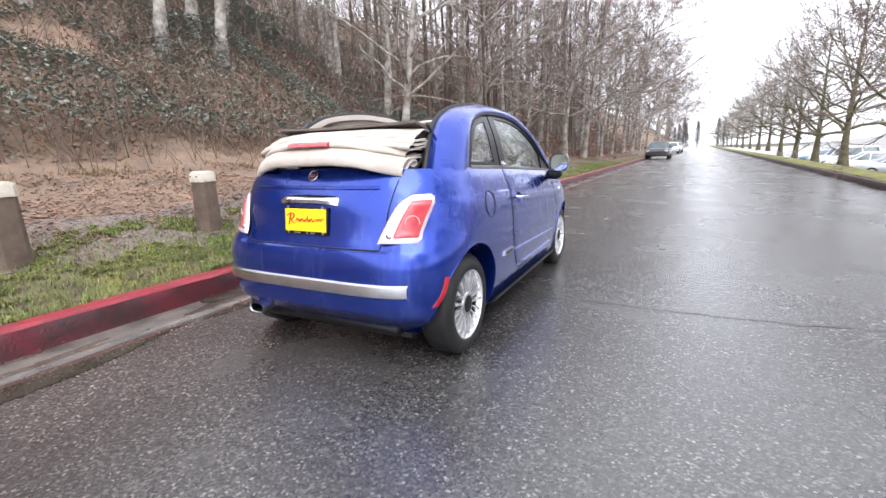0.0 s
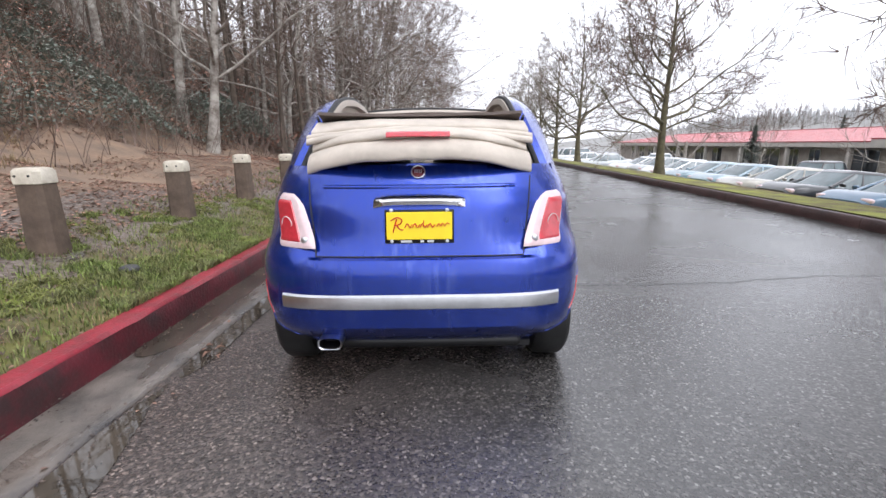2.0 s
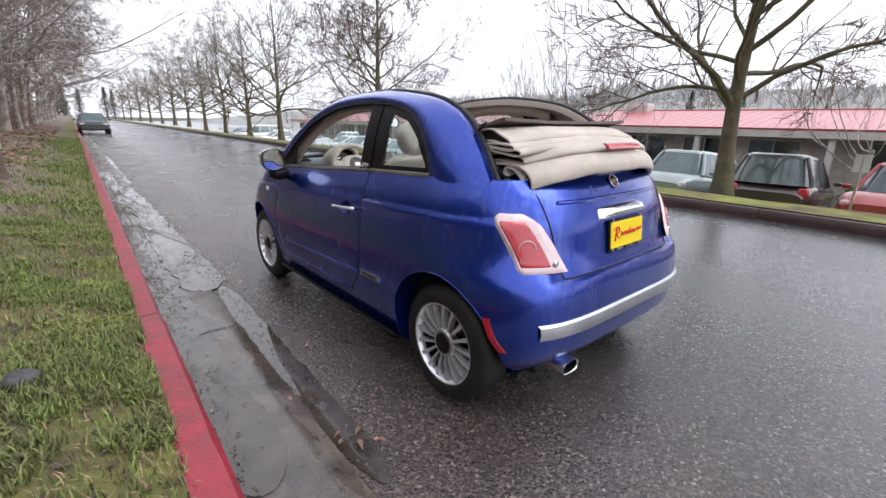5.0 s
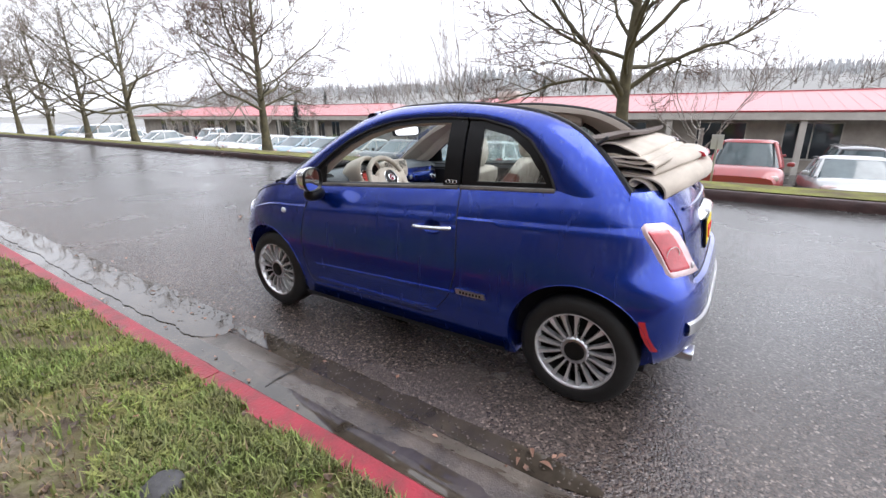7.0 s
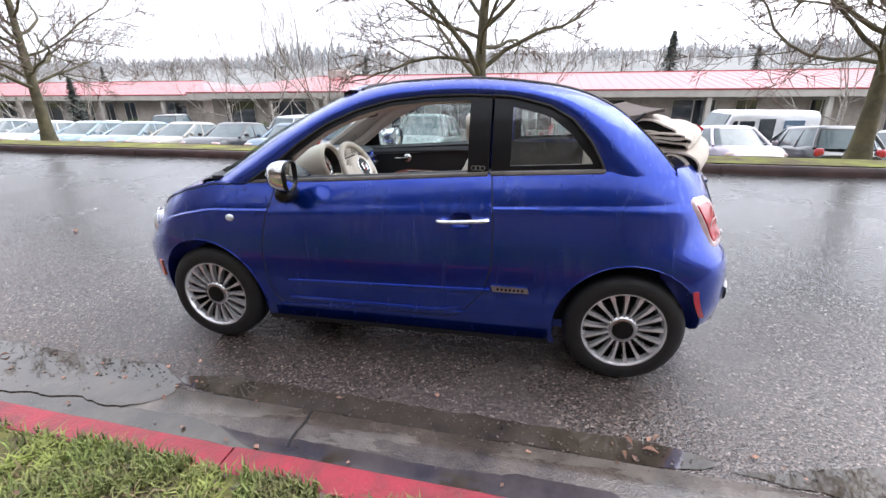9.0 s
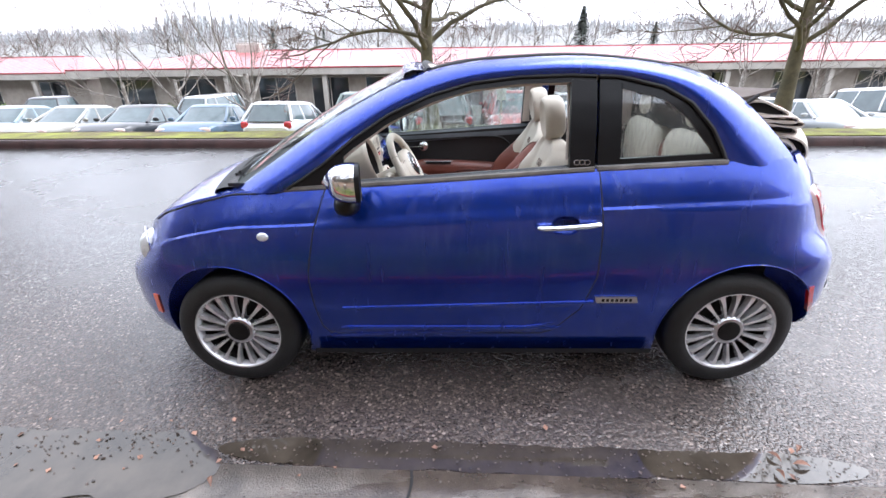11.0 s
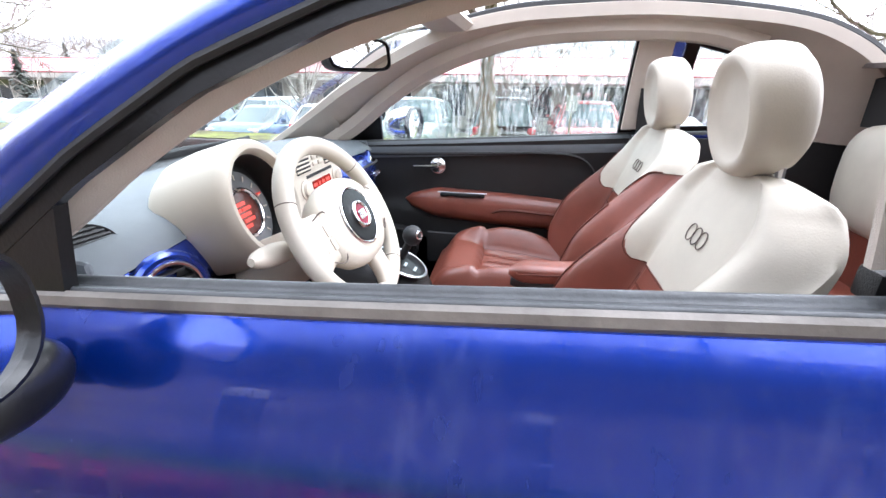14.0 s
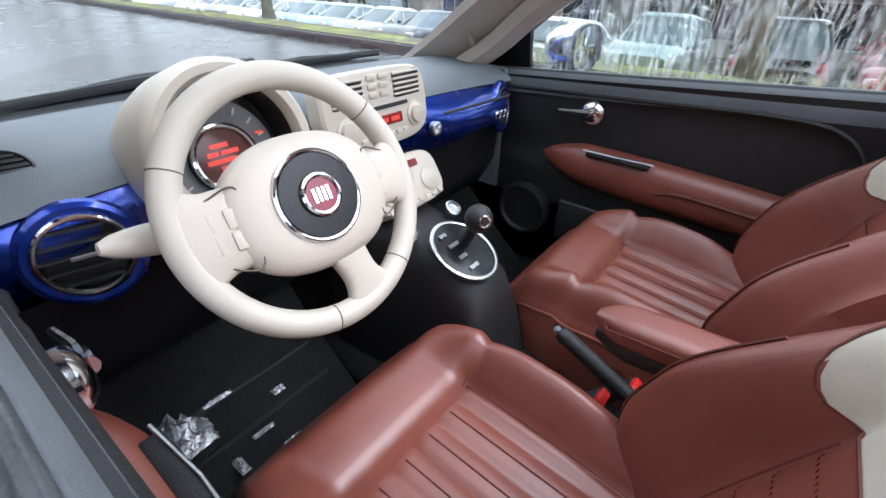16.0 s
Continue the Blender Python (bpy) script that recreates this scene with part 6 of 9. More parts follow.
tube(bm, [GH @ V((0.050 * math.cos(a), -0.012 + 0.050 * math.sin(a), 0.0)) for a in [2 * math.pi * k / 36 for k in range(36)]], 0.005, 8, closed=True)
part("dial_ring", bm, CHROME, hood)
bm = bmesh.new()
lathe(bm, [(0.048, -0.004), (0.0, -0.004)], 32, GH @ Matrix.Translation((0, -0.012, 0)))
part("dial_display", bm, material("display_glass", (0.10, 0.035, 0.03), 0.15, vary=0.2, scale=50), hood)
for y, x, w in ((0.020, -0.004, 0.030), (0.008, -0.018, 0.018), (0.008, 0.010, 0.030), (-0.004, -0.006, 0.048), (-0.016, 0.006, 0.036), (-0.028, -0.006, 0.026)):
    bm = bmesh.new()
    box(bm, (x - w / 2, -0.012 + y - 0.0036, -0.0035), (x + w / 2, -0.012 + y + 0.0036, -0.0025), 0, 1, GH)
    part("display_bar", bm, RED_GLOW, hood)
bm = bmesh.new()
box(bm, (0.062, 0.012, -0.004), (0.076, 0.0155, -0.002), 0, 1, GH)
part("dial_needle", bm, RED_GLOW, hood)

# ---- steering wheel ----
SW = Matrix.Translation((-0.342, 1.503, 0.985)) @ pose(0, 0, 0, 62, 0, -4)
wheel = empty("steering_wheel")
wheel.parent = car
bm = bmesh.new()
tube(bm, [SW @ V((0.162 * math.cos(a), 0.162 * math.sin(a), 0.0)) for a in [2 * math.pi * k / 72 for k in range(72)]], 0.0178, 16, closed=True, flat=1.0)
part("rim", bm, IVORY_LEATHER, wheel, "ivory leather steering wheel rim")
for a in (math.radians(152), math.radians(36), math.radians(-52), math.radians(-100)):
    bm = bmesh.new()
    tube(bm, [SW @ V(((0.162 + 0.0178 * math.cos(b)) * math.cos(a), (0.162 + 0.0178 * math.cos(b)) * math.sin(a), 0.0178 * math.sin(b))) for b in [2 * math.pi * k / 20 for k in range(20)]], 0.0010, 5, closed=True)
    part("rim_seam", bm, CLOTH_DARK, wheel)


def spoke(a, r0, r1, w0, w1, z0, z1, th):
    """A spoke that widens in a soft curve where it meets the rim."""
    c, t = V((math.cos(a), math.sin(a), 0)), V((-math.sin(a), math.cos(a), 0))
    rows = []
    for k in span(0, 1, 14):
        r, z = lerp(r0, r1, k), lerp(z0, z1, k ** 1.4)
        w = lerp(w0, w1, k) - 0.012 * math.sin(math.pi * k) + 0.014 * step(0.72, 1.0, k)
        ring = []
        for b in [2 * math.pi * i / 20 for i in range(20)]:
            ring.append(SW @ (c * r + t * (w * math.copysign(abs(math.cos(b)) ** 0.6, math.cos(b))) + V((0, 0, z + th * math.copysign(abs(math.sin(b)) ** 0.8, math.sin(b))))))
        rows.append(ring)
    bm = bmesh.new()
    grid(bm, rows, close_u=True)
    part("spoke", bm, IVORY, wheel)


spoke(math.radians(182), 0.02, 0.162, 0.066, 0.056, 0.014, 0.0, 0.016)
spoke(math.radians(-2), 0.02, 0.162, 0.062, 0.046, 0.014, 0.0, 0.016)
spoke(math.radians(-76), 0.02, 0.162, 0.050, 0.030, 0.012, 0.0, 0.014)
# a broad shallow pad that runs out into the spokes
bm = bmesh.new()
rows = []
for r, h in ((0.040, -0.05), (0.088, -0.030), (0.104, -0.004), (0.105, 0.012), (0.099, 0.022), (0.086, 0.029), (0.066, 0.0325), (0.0, 0.034)):
    rows.append([SW @ V((r * 1.10 * math.copysign(abs(math.cos(a)) ** 0.85, math.cos(a)), r * 0.84 * math.copysign(abs(math.sin(a)) ** 0.85, math.sin(a)) - 0.004, h)) for a in [2 * math.pi * k / 56 for k in range(56)]])
grid(bm, rows, close_u=True)
part("airbag_pad", bm, IVORY, wheel, "", 60)
bm = bmesh.new()
lathe(bm, [(0.055, 0.030), (0.053, 0.0375), (0.0, 0.0385)], 44, SW)
part("pad_disc", bm, BLACK_TRIM, wheel, "gloss black centre disc")
bm = bmesh.new()
tube(bm, [SW @ V((0.057 * math.cos(a), 0.057 * math.sin(a), 0.0345)) for a in [2 * math.pi * k / 44 for k in range(44)]], 0.0032, 8, closed=True)
part("disc_ring", bm, CHROME, wheel)
bm = bmesh.new()
lathe(bm, [(0.022, 0.037), (0.021, 0.0415), (0.0, 0.042)], 32, SW)
e = part("emblem", bm, material("red_enamel", (0.20, 0.012, 0.03), 0.25, vary=0.2, scale=60), wheel)
bm = bmesh.new()
tube(bm, [SW @ V((0.0245 * math.cos(a), 0.0245 * math.sin(a), 0.040)) for a in [2 * math.pi * k / 32 for k in range(32)]], 0.0040, 8, closed=True)
for k in range(4):
    box(bm, (-0.0125 + k * 0.0068, -0.009, 0.041), (-0.0085 + k * 0.0068, 0.009, 0.0435), 0, 1, SW)
part("emblem_ring", bm, CHROME, e)
for sx in (-1, 1):
    # a switch panel let into each spoke, with its outline and four keys
    bm = bmesh.new()
    loop = smooth_line([SW @ V((sx * x, y, 0.0)) for x, y in ((0.088, 0.034), (0.118, 0.036), (0.138, 0.022), (0.140, -0.020), (0.124, -0.046), (0.092, -0.052))], 5, True)
    up_ = SW.to_3x3() @ V((0, 0, 1))
    tube(bm, [p + up_ * 0.0262 - up_ * 0.012 * step(0.09, 0.145, (p - SW.translation).length) for p in loop], 0.0013, 5, closed=True)
    part("switch_outline", bm, CLOTH_DARK, wheel)
    for k in range(4):
        bm = bmesh.new()
        x, y = sx * (0.105 + (k % 2) * 0.018), 0.008 - (k // 2) * 0.026
        box(bm, (x - 0.0080, y - 0.0115, 0.014), (x + 0.0080, y + 0.0115, 0.0245 - 0.004 * (k % 2)), 0.002, 2, SW)
        part("wheel_button", bm, IVORY, wheel)
# column and stalks
bm = bmesh.new()
rows = []
for d, r in ((-0.05, 0.055), (-0.12, 0.062), (-0.20, 0.068), (-0.26, 0.06)):
    rows.append([SW @ V((r * math.cos(a), r * 0.9 * math.sin(a) - 0.02, d)) for a in [2 * math.pi * k / 24 for k in range(24)]])
grid(bm, rows, close_u=True)
part("steering_column", bm, IVORY, car, "ivory steering column shroud")
for sx in (-1, 1):
    bm = bmesh.new()
    tube(bm, smooth_line([SW @ V((sx * 0.05, 0.0, -0.075)), SW @ V((sx * 0.10, 0.006, -0.07)), SW @ V((sx * 0.165, 0.016, -0.060)), SW @ V((sx * 0.222, 0.024, -0.052))], 4), [0.008, 0.009, 0.010, 0.012, 0.015, 0.018, 0.0195, 0.020, 0.020, 0.019, 0.017, 0.014, 0.007], 14)
    part("stalk", bm, IVORY, car, "ivory column stalk")

# ---- centre console ----
console = empty("centre_console")
console.parent = car
CL = Matrix.Translation((0.015, 1.655, 0.850)) @ pose(0, 0, 0, 58, 0, 0)
bm = bmesh.new()
rows = []
for d, f in ((-0.05, 1.0), (0.004, 1.0), (0.012, 0.94), (0.014, 0.80), (0.014, 0.02)):
    rows.append([CL @ V((0.110 * f * math.copysign(abs(math.cos(a)) ** 0.5, math.cos(a)), 0.060 * f * math.copysign(abs(math.sin(a)) ** 0.5, math.sin(a)), d)) for a in [2 * math.pi * k / 48 for k in range(48)]])
grid(bm, rows, close_u=True)
clim = part("climate_panel", bm, IVORY, console, "ivory climate control panel")
for x, y, r in ((-0.062, -0.012, 0.026), (0.062, -0.012, 0.026), (0.0, 0.012, 0.02)):
    bm = bmesh.new()
    lathe(bm, [(r, 0.012), (r, 0.017), (r * 0.7, 0.021), (0.0, 0.022)], 26, CL @ Matrix.Translation((x, y, 0)))
    part("climate_knob", bm, IVORY, clim)
bm = bmesh.new()
box(bm, (0.018, 0.026, 0.012), (0.046, 0.042, 0.0165), 0.001, 1, CL)
part("climate_display", bm, RED_GLASS, clim)
for k in range(8):
    bm = bmesh.new()
    x = -0.085 + k * 0.0225
    box(bm, (x, -0.052, 0.010), (x + 0.017, -0.040, 0.017), 0.002, 1, CL)
    part("button", bm, IVORY, clim)
bm = bmesh.new()
rows = []
for y, z, w in ((1.78, 0.80, 0.13), (1.68, 0.79, 0.125), (1.60, 0.785, 0.115), (1.54, 0.765, 0.105), (1.47, 0.745, 0.098), (1.42, 0.71, 0.092), (1.385, 0.62, 0.10), (1.35, 0.50, 0.11), (1.25, 0.455, 0.12), (0.85, 0.45, 0.12)):
    ring = []
    for a in span(0, math.pi, 14):
        ring.append((0.01 + w * math.copysign(abs(math.cos(a)) ** 0.5, math.cos(a)), y, 0.30 + (z - 0.30) * math.sin(a) ** 0.35))
    rows.append(ring)
grid(bm, rows)
part("console_body", bm, CABIN_BLACK, console)
GR = Matrix.Translation((-0.005, 1.478, 0.754)) @ pose(0, 0, 0, 26, 0, 0)
bm = bmesh.new()
tube(bm, [GR @ V((0.068 * math.cos(a), 0.074 * math.sin(a), 0.005)) for a in [2 * math.pi * k / 36 for k in range(36)]], 0.0055, 10, closed=True, flat=0.7)
part("selector_ring", bm, SATIN, console, "satin silver selector ring")
bm = bmesh.new()
rows = [[GR @ V((0.064 * f * math.cos(a), 0.072 * f * math.sin(a), d)) for a in [2 * math.pi * k / 32 for k in range(32)]] for f, d in ((1.0, 0.008), (0.8, 0.012), (0.02, 0.014))]
grid(bm, rows, close_u=True)
part("selector_plate", bm, BLACK_TRIM, console)
for y, w in ((0.046, 0.02), (0.018, 0.03), (-0.012, 0.022), (-0.042, 0.026)):
    bm = bmesh.new()
    box(bm, (-0.036, y - 0.004, 0.013), (-0.036 + w, y + 0.004, 0.0155), 0, 1, GR)
    part("selector_mark", bm, SATIN, console)
bm = bmesh.new()
tube(bm, [(-0.003, 1.482, 0.765), (-0.004, 1.465, 0.80), (-0.005, 1.450, 0.83)], 0.011, 10)
part("gear_stalk", bm, RUBBER, console)
bm = bmesh.new()
blob(bm, (-0.005, 1.446, 0.840), (0.028, 0.028, 0.029), 1.0, 24, 14)
knob = part("gear_knob", bm, CABIN_BLACK, console, "round black gear knob")
bm = bmesh.new()
m = Matrix.Translation((-0.018, 1.424, 0.846)) @ pose(0, 0, 0, 80, 0, -30)
tube(bm, [m @ V((0.010 * math.cos(a), 0.010 * math.sin(a), 0.0)) for a in [2 * math.pi * k / 20 for k in range(20)]], 0.003, 6, closed=True)
part("knob_button", bm, CHROME, knob)
for sx in (-1, 1):
    bm = bmesh.new()
    m = Matrix.Translation((0.01 + sx * 0.075, 1.575, 0.785)) @ pose(0, 0, 0, 34, 0, 0)
    lathe(bm, [(0.020, 0.0), (0.020, 0.008), (0.016, 0.010), (0.012, 0.004), (0.0, 0.004)], 24, m)
    part("console_switch", bm, SATIN, console)
for sx in (-0.055, 0.055):
    bm = bmesh.new()
    m = Matrix.Translation((0.01 + sx, 1.29, 0.468))
    lathe(bm, [(0.044, -0.03), (0.044, 0.012), (0.040, 0.014), (0.037, 0.008), (0.036, -0.025), (0.0, -0.025)], 28, m)
    part("cup_holder", bm, RUBBER, console)
bm = bmesh.new()
blob(bm, (-0.085, 1.355, 0.50), (0.022, 0.022, 0.016), 0.9, 16, 10)
part("socket_cap", bm, CHROME, console)
# handbrake
hb = empty("handbrake")
hb.parent = car
bm = bmesh.new()
tube(bm, smooth_line([(0.012, 1.252, 0.648), (0.012, 1.20, 0.625), (0.012, 1.08, 0.565), (0.012, 0.98, 0.515)], 5), [0.013] + [0.0165] * 10 + [0.015] * 5, 12)
part("brake_grip", bm, CABIN_BLACK, hb, "black handbrake grip")
bm = bmesh.new()
blob(bm, (0.012, 1.257, 0.651), (0.008, 0.008, 0.008), 1.0, 12, 8)
part("brake_button", bm, DASH_GREY, hb)
BUCKLE = material("red_buckle_button", (0.62, 0.02, 0.018), 0.4, vary=0.08)
for bx, by, bz in ((0.042, 1.100, 0.575), (-0.076, 1.132, 0.628)):
    bk = empty("belt_buckle")
    bk.parent = car
    bm = bmesh.new()
    mm = pose(bx, by, bz, 38, 0, 0)
    box(bm, (-0.020, -0.012, -0.10), (0.020, 0.012, 0.0), 0.006, 2, mm)
    part("buckle_body", bm, CABIN_BLACK, bk)
    bm = bmesh.new()
    box(bm, (-0.017, -0.009, -0.004), (0.017, 0.009, 0.010), 0.004, 2, mm)
    part("buckle_button", bm, BUCKLE, bk, "red release button")


# ---- seats ----
def seat(cx, dy, armrest=False):
    st = empty("front_seat", (cx, dy, 0))
    st.parent = car

    def pad(k, t):
        """Height of the cushion: k -1..1 across, t 0 at the front edge and 1 at the back."""
        roll = 1 - step(0.27, 0.31, t)
        z = 0.618 - 0.060 * max(0.0, t - 0.28) + roll * (0.044 - 0.016 * abs(k) ** 3) * (0.55 + 0.45 * math.sin(math.pi * min(1.0, (t + 0.06) / 0.36))) - 0.055 * (1 - step(0.0, 0.16, t)) ** 2
        z -= 0.010 * math.exp(-((t - 0.295) / 0.012) ** 2) * (1 - step(0.60, 0.66, abs(k)))
        a = abs(k)
        mid = 1 - step(0.52, 0.60, a)
        z += (1 - roll) * mid * 0.007 * abs(math.cos(math.pi * 2.5 * k / 0.56 + math.pi / 2)) ** 0.6
        rise = step(-0.02, 0.46, t) * (1 - 0.62 * step(0.55, 0.98, t))
        z += 0.092 * rise * step(0.50, 0.80, a) * (1 - step(0.80, 1.04, a) * 0.55)
        z -= 0.008 * math.exp(-((a - 0.585) / 0.02) ** 2) * (1 - roll)
        return z - 0.050 * step(0.84, 1.0, a) ** 2
    bm = bmesh.new()
    rows = []
    for t in span(0, 1, 46):
        y = lerp(1.465, 0.90, t)
        w = 0.246 - 0.026 * (1 - step(0.0, 0.20, t))
        row = [(-w * 0.99, y, 0.40), (-w * 1.035, y, 0.52)] + [(k * w, y, pad(k, t)) for k in span(-1, 1, 84)] + [(w * 1.035, y, 0.52), (w * 0.99, y, 0.40)]
        rows.append(row)
    rows.insert(0, [(x * 0.975, 1.478, lerp(0.40, z, 0.80)) for x, y, z in rows[0]])
    rows.insert(0, [(x * 0.955, 1.470, lerp(0.40, z, 0.30)) for x, y, z in rows[1]])
    rows.insert(0, [(x * 0.95, 1.455, 0.40) for x, y, z in rows[2]])
    grid(bm, rows)
    part("seat_cushion", bm, TAN_LEATHER, st, "pleated chestnut leather seat cushion", 50)
    bm = bmesh.new()
    tube(bm, [(x, 1.465 - 0.565 * 0.295, pad(x / 0.246, 0.295) + 0.0015) for x in span(-0.150, 0.150, 14)], 0.0018, 5)
    part("seam", bm, TAN_DARK, st)
    for s in (-1, 1):
        bm = bmesh.new()
        tube(bm, [(s * 0.585 * 0.246, 1.465 - 0.565 * t, pad(0.585, t) + 0.0015) for t in span(0.295, 0.96, 16)], 0.0018, 5)
        part("seam", bm, TAN_DARK, st)
        bm = bmesh.new()
        tube(bm, [(s * (0.246 - 0.026 * (1 - step(0.0, 0.20, t))) * 1.005, 1.465 - 0.565 * t, pad(1.0, t) - 0.004) for t in span(0.02, 0.96, 24)], 0.0035, 6)
        part("edge_piping", bm, TAN_LEATHER, st)
    for k in (-0.336, -0.112, 0.112, 0.336):
        bm = bmesh.new()
        tube(bm, [(k * 0.246, 1.465 - 0.565 * t, pad(k, t) + 0.0008) for t in span(0.32, 0.95, 14)], 0.0013, 5)
        part("pleat_stitch", bm, TAN_DARK, st)

    # backrest: leaning, with side bolsters that reach well forward
    def back_pt(k, h, off=0.0):
        z = lerp(0.585, 1.090, h)
        lean = 0.972 - 0.195 * h
        w = 0.252 * (1 - 0.10 * step(0.15, 1.0, h) - 0.30 * step(0.84, 1.06, h) ** 2) + off
        a = abs(k)
        bol = 0.115 * step(0.48, 0.76, a) * (0.6 + 0.4 * step(0.0, 0.3, h)) * (1 - step(0.42, 0.95, h)) + 0.016 * step(0.52, 0.74, a)
        y = lean + bol - (0.105 - 0.03 * h) * step(0.76, 1.0, a) ** 2 - 0.008 * math.exp(-((a - 0.52) / 0.03) ** 2) * (1 - step(0.6, 0.75, h))
        return (k * w, y + off, z)

    def bib(k):
        """Where the ivory panel begins: level across the middle, rising over the bolsters but for the driver's outer one."""
        return 0.605 + (-0.14 if cx < 0 and k < 0 else 0.25) * step(0.56, 0.86, abs(k))
    bm = bmesh.new()
    rows = []
    for i in span(0, 1, 30):
        row = [back_pt(k, i * (bib(k) + 0.004)) for k in span(-1, 1, 72)]
        for k in span(1, -1, 14):
            h = i * lerp(bib(k) + 0.004, 0.45, 1 - abs(k))
            x, y, z = back_pt(k, h)
            row.append((x * 0.985, 0.972 - 0.195 * h - (0.120 - 0.040 * h) * (1 - 0.25 * abs(k) ** 3), z))
        rows.append(row)
    grid(bm, rows, close_u=True)
    part("backrest", bm, TAN_LEATHER, st, "chestnut leather lower backrest", 50)
    for n, h in enumerate(span(0.12, 0.52, 4)):
        bm = bmesh.new()
        wide = 0.50
        for k in span(-wide, wide, 30):
            x, y, z = back_pt(k, h, 0.0008)
            box(bm, (x - 0.0006, y - 0.001, z - 0.004), (x + 0.0006, y + 0.0002, z + 0.004))
        part("ribbed_stitching", bm, TAN_DARK, st)

    bm = bmesh.new()
    rows = []
    for i in span(0, 1, 24):
        row = [back_pt(k, lerp(bib(k), 1.0, i), 0.0025) for k in span(-1, 1, 72)]
        ring = []
        for k in span(1, -1, 14):
            h = lerp(lerp(bib(k), 0.446, 1 - abs(k)), 1.0, i)
            x, y, z = back_pt(k, h, 0.0025)
            d = 0.120 - 0.040 * h
            ring.append((x * 0.985, 0.972 - 0.195 * h - d * (1 - 0.25 * abs(k) ** 3) - 0.004, z))
        rows.append(row + ring)
    top = rows[-1]
    my = sum(p[1] for p in top) / len(top)
    rows.append([(x * 0.93, my + (y - my) * 0.86, z + 0.012) for x, y, z in top])
    rows.append([(x * 0.72, my + (y - my) * 0.55, z + 0.024) for x, y, z in top])
    rows.append([(x * 0.30, my + (y - my) * 0.20, z + 0.029) for x, y, z in top])
    vs = grid(bm, rows, close_u=True)
    bm.faces.new(vs[-1])
    part("upper_backrest", bm, IVORY_LEATHER, st, "ivory leather upper backrest", 60)
    bm = bmesh.new()
    tube(bm, [back_pt(k, bib(k) + 0.004, 0.0045) for k in span(-0.9, 0.9, 50)], 0.0018, 5)
    part("bib_seam", bm, TAN_DARK, st)
    bm = bmesh.new()
    for j in range(3):
        tube(bm, [back_pt(((j - 1) * 0.025 + 0.0135 * math.cos(a)) / 0.235, (0.998 + 0.015 * math.sin(a) - 0.585) / 0.505, 0.0052) for a in [2 * math.pi * i / 18 for i in range(18)]], 0.0012, 5, closed=True)
    part("stitched_badge", bm, CLOTH_DARK, st)
    for s in (-1, 1):
        bm = bmesh.new()
        tube(bm, [back_pt(s * 0.52, h, 0.001) for h in span(0.03, 0.56, 14)], 0.0018, 5)
        part("seam", bm, TAN_DARK, st)
        bm = bmesh.new()
        tube(bm, [back_pt(s * 0.80, h, 0.002) for h in span(0.03, 0.66, 18)], 0.0022, 5)
        part("bolster_piping", bm, TAN_DARK, st)
    # head restraint: a drum with a dished face
    bm = bmesh.new()
    m = Matrix.Translation((0, 0.765, 1.212)) @ pose(0, 0, 0, -8, 0, 0)
    rows = []
    for y, f in ((0.043, 0.03), (0.043, 0.45), (0.045, 0.60), (0.052, 0.72), (0.058, 0.82), (0.054, 0.91), (0.042, 0.97), (0.02, 1.0), (-0.01, 0.99), (-0.034, 0.93), (-0.048, 0.80), (-0.053, 0.55), (-0.054, 0.03)):
        rows.append([m @ V((0.094 * f * math.copysign(abs(math.cos(a)) ** 0.95, math.cos(a)), y * 0.88, 0.102 * f * math.copysign(abs(math.sin(a)) ** 0.95, math.sin(a)))) for a in [2 * math.pi * k / 40 for k in range(40)]])
    vs = grid(bm, rows, close_u=True)
    bm.faces.new(vs[0])
    bm.faces.new(vs[-1])
    part("head_restraint", bm, IVORY_LEATHER, st, "round ivory leather head restraint", 50)
    for s in (-1, 1):
        bm = bmesh.new()
        tube(bm, [(s * 0.045, 0.735, 1.06), (s * 0.045, 0.738, 1.15)], 0.007, 8)
        part("restraint_post", bm, SATIN, st)
    if armrest:
        bm = bmesh.new()
        rows = []
        for t in span(0, 1, 18):
            y = lerp(1.140, 0.80, t)
            e = min(1, 7 * t + 0.10) ** 0.5
            rows.append([(0.282 + 0.037 * e * math.copysign(abs(math.cos(a)) ** 0.6, math.cos(a)), y, 0.778 + 0.012 * t + 0.026 * e * math.copysign(abs(math.sin(a)) ** 0.6, math.sin(a))) for a in [2 * math.pi * k / 24 for k in range(24)]])
        vs = grid(bm, rows, close_u=True)
        bm.faces.new(vs[0])
        rest = part("seat_armrest", bm, TAN_LEATHER, st, "folding chestnut armrest")
        bm = bmesh.new()
        tube(bm, [(0.282 + 0.0375 * math.cos(a), 1.128 - 0.016 * abs(math.cos(a)) ** 2, 0.785) for a in span(0, math.pi, 6)] + [(0.2445, y, 0.786 + 0.012 * (1.14 - y) / 0.34) for y in span(1.09, 0.82, 8)], 0.0016, 5)
        part("armrest_seam", bm, TAN_DARK, rest)
        bm = bmesh.new()
        rows = []
        for t in span(0, 1, 12):
            y = lerp(1.134, 0.80, t)
            e = min(1, 6 * t + 0.15) ** 0.5
            rows.append([(0.282 + 0.0345 * e * math.copysign(abs(math.cos(a)) ** 0.5, math.cos(a)), y, 0.752 + 0.010 * t + 0.024 * e * math.copysign(abs(math.sin(a)) ** 0.5, math.sin(a))) for a in [2 * math.pi * k / 20 for k in range(20)]])
        vs = grid(bm, rows, close_u=True)
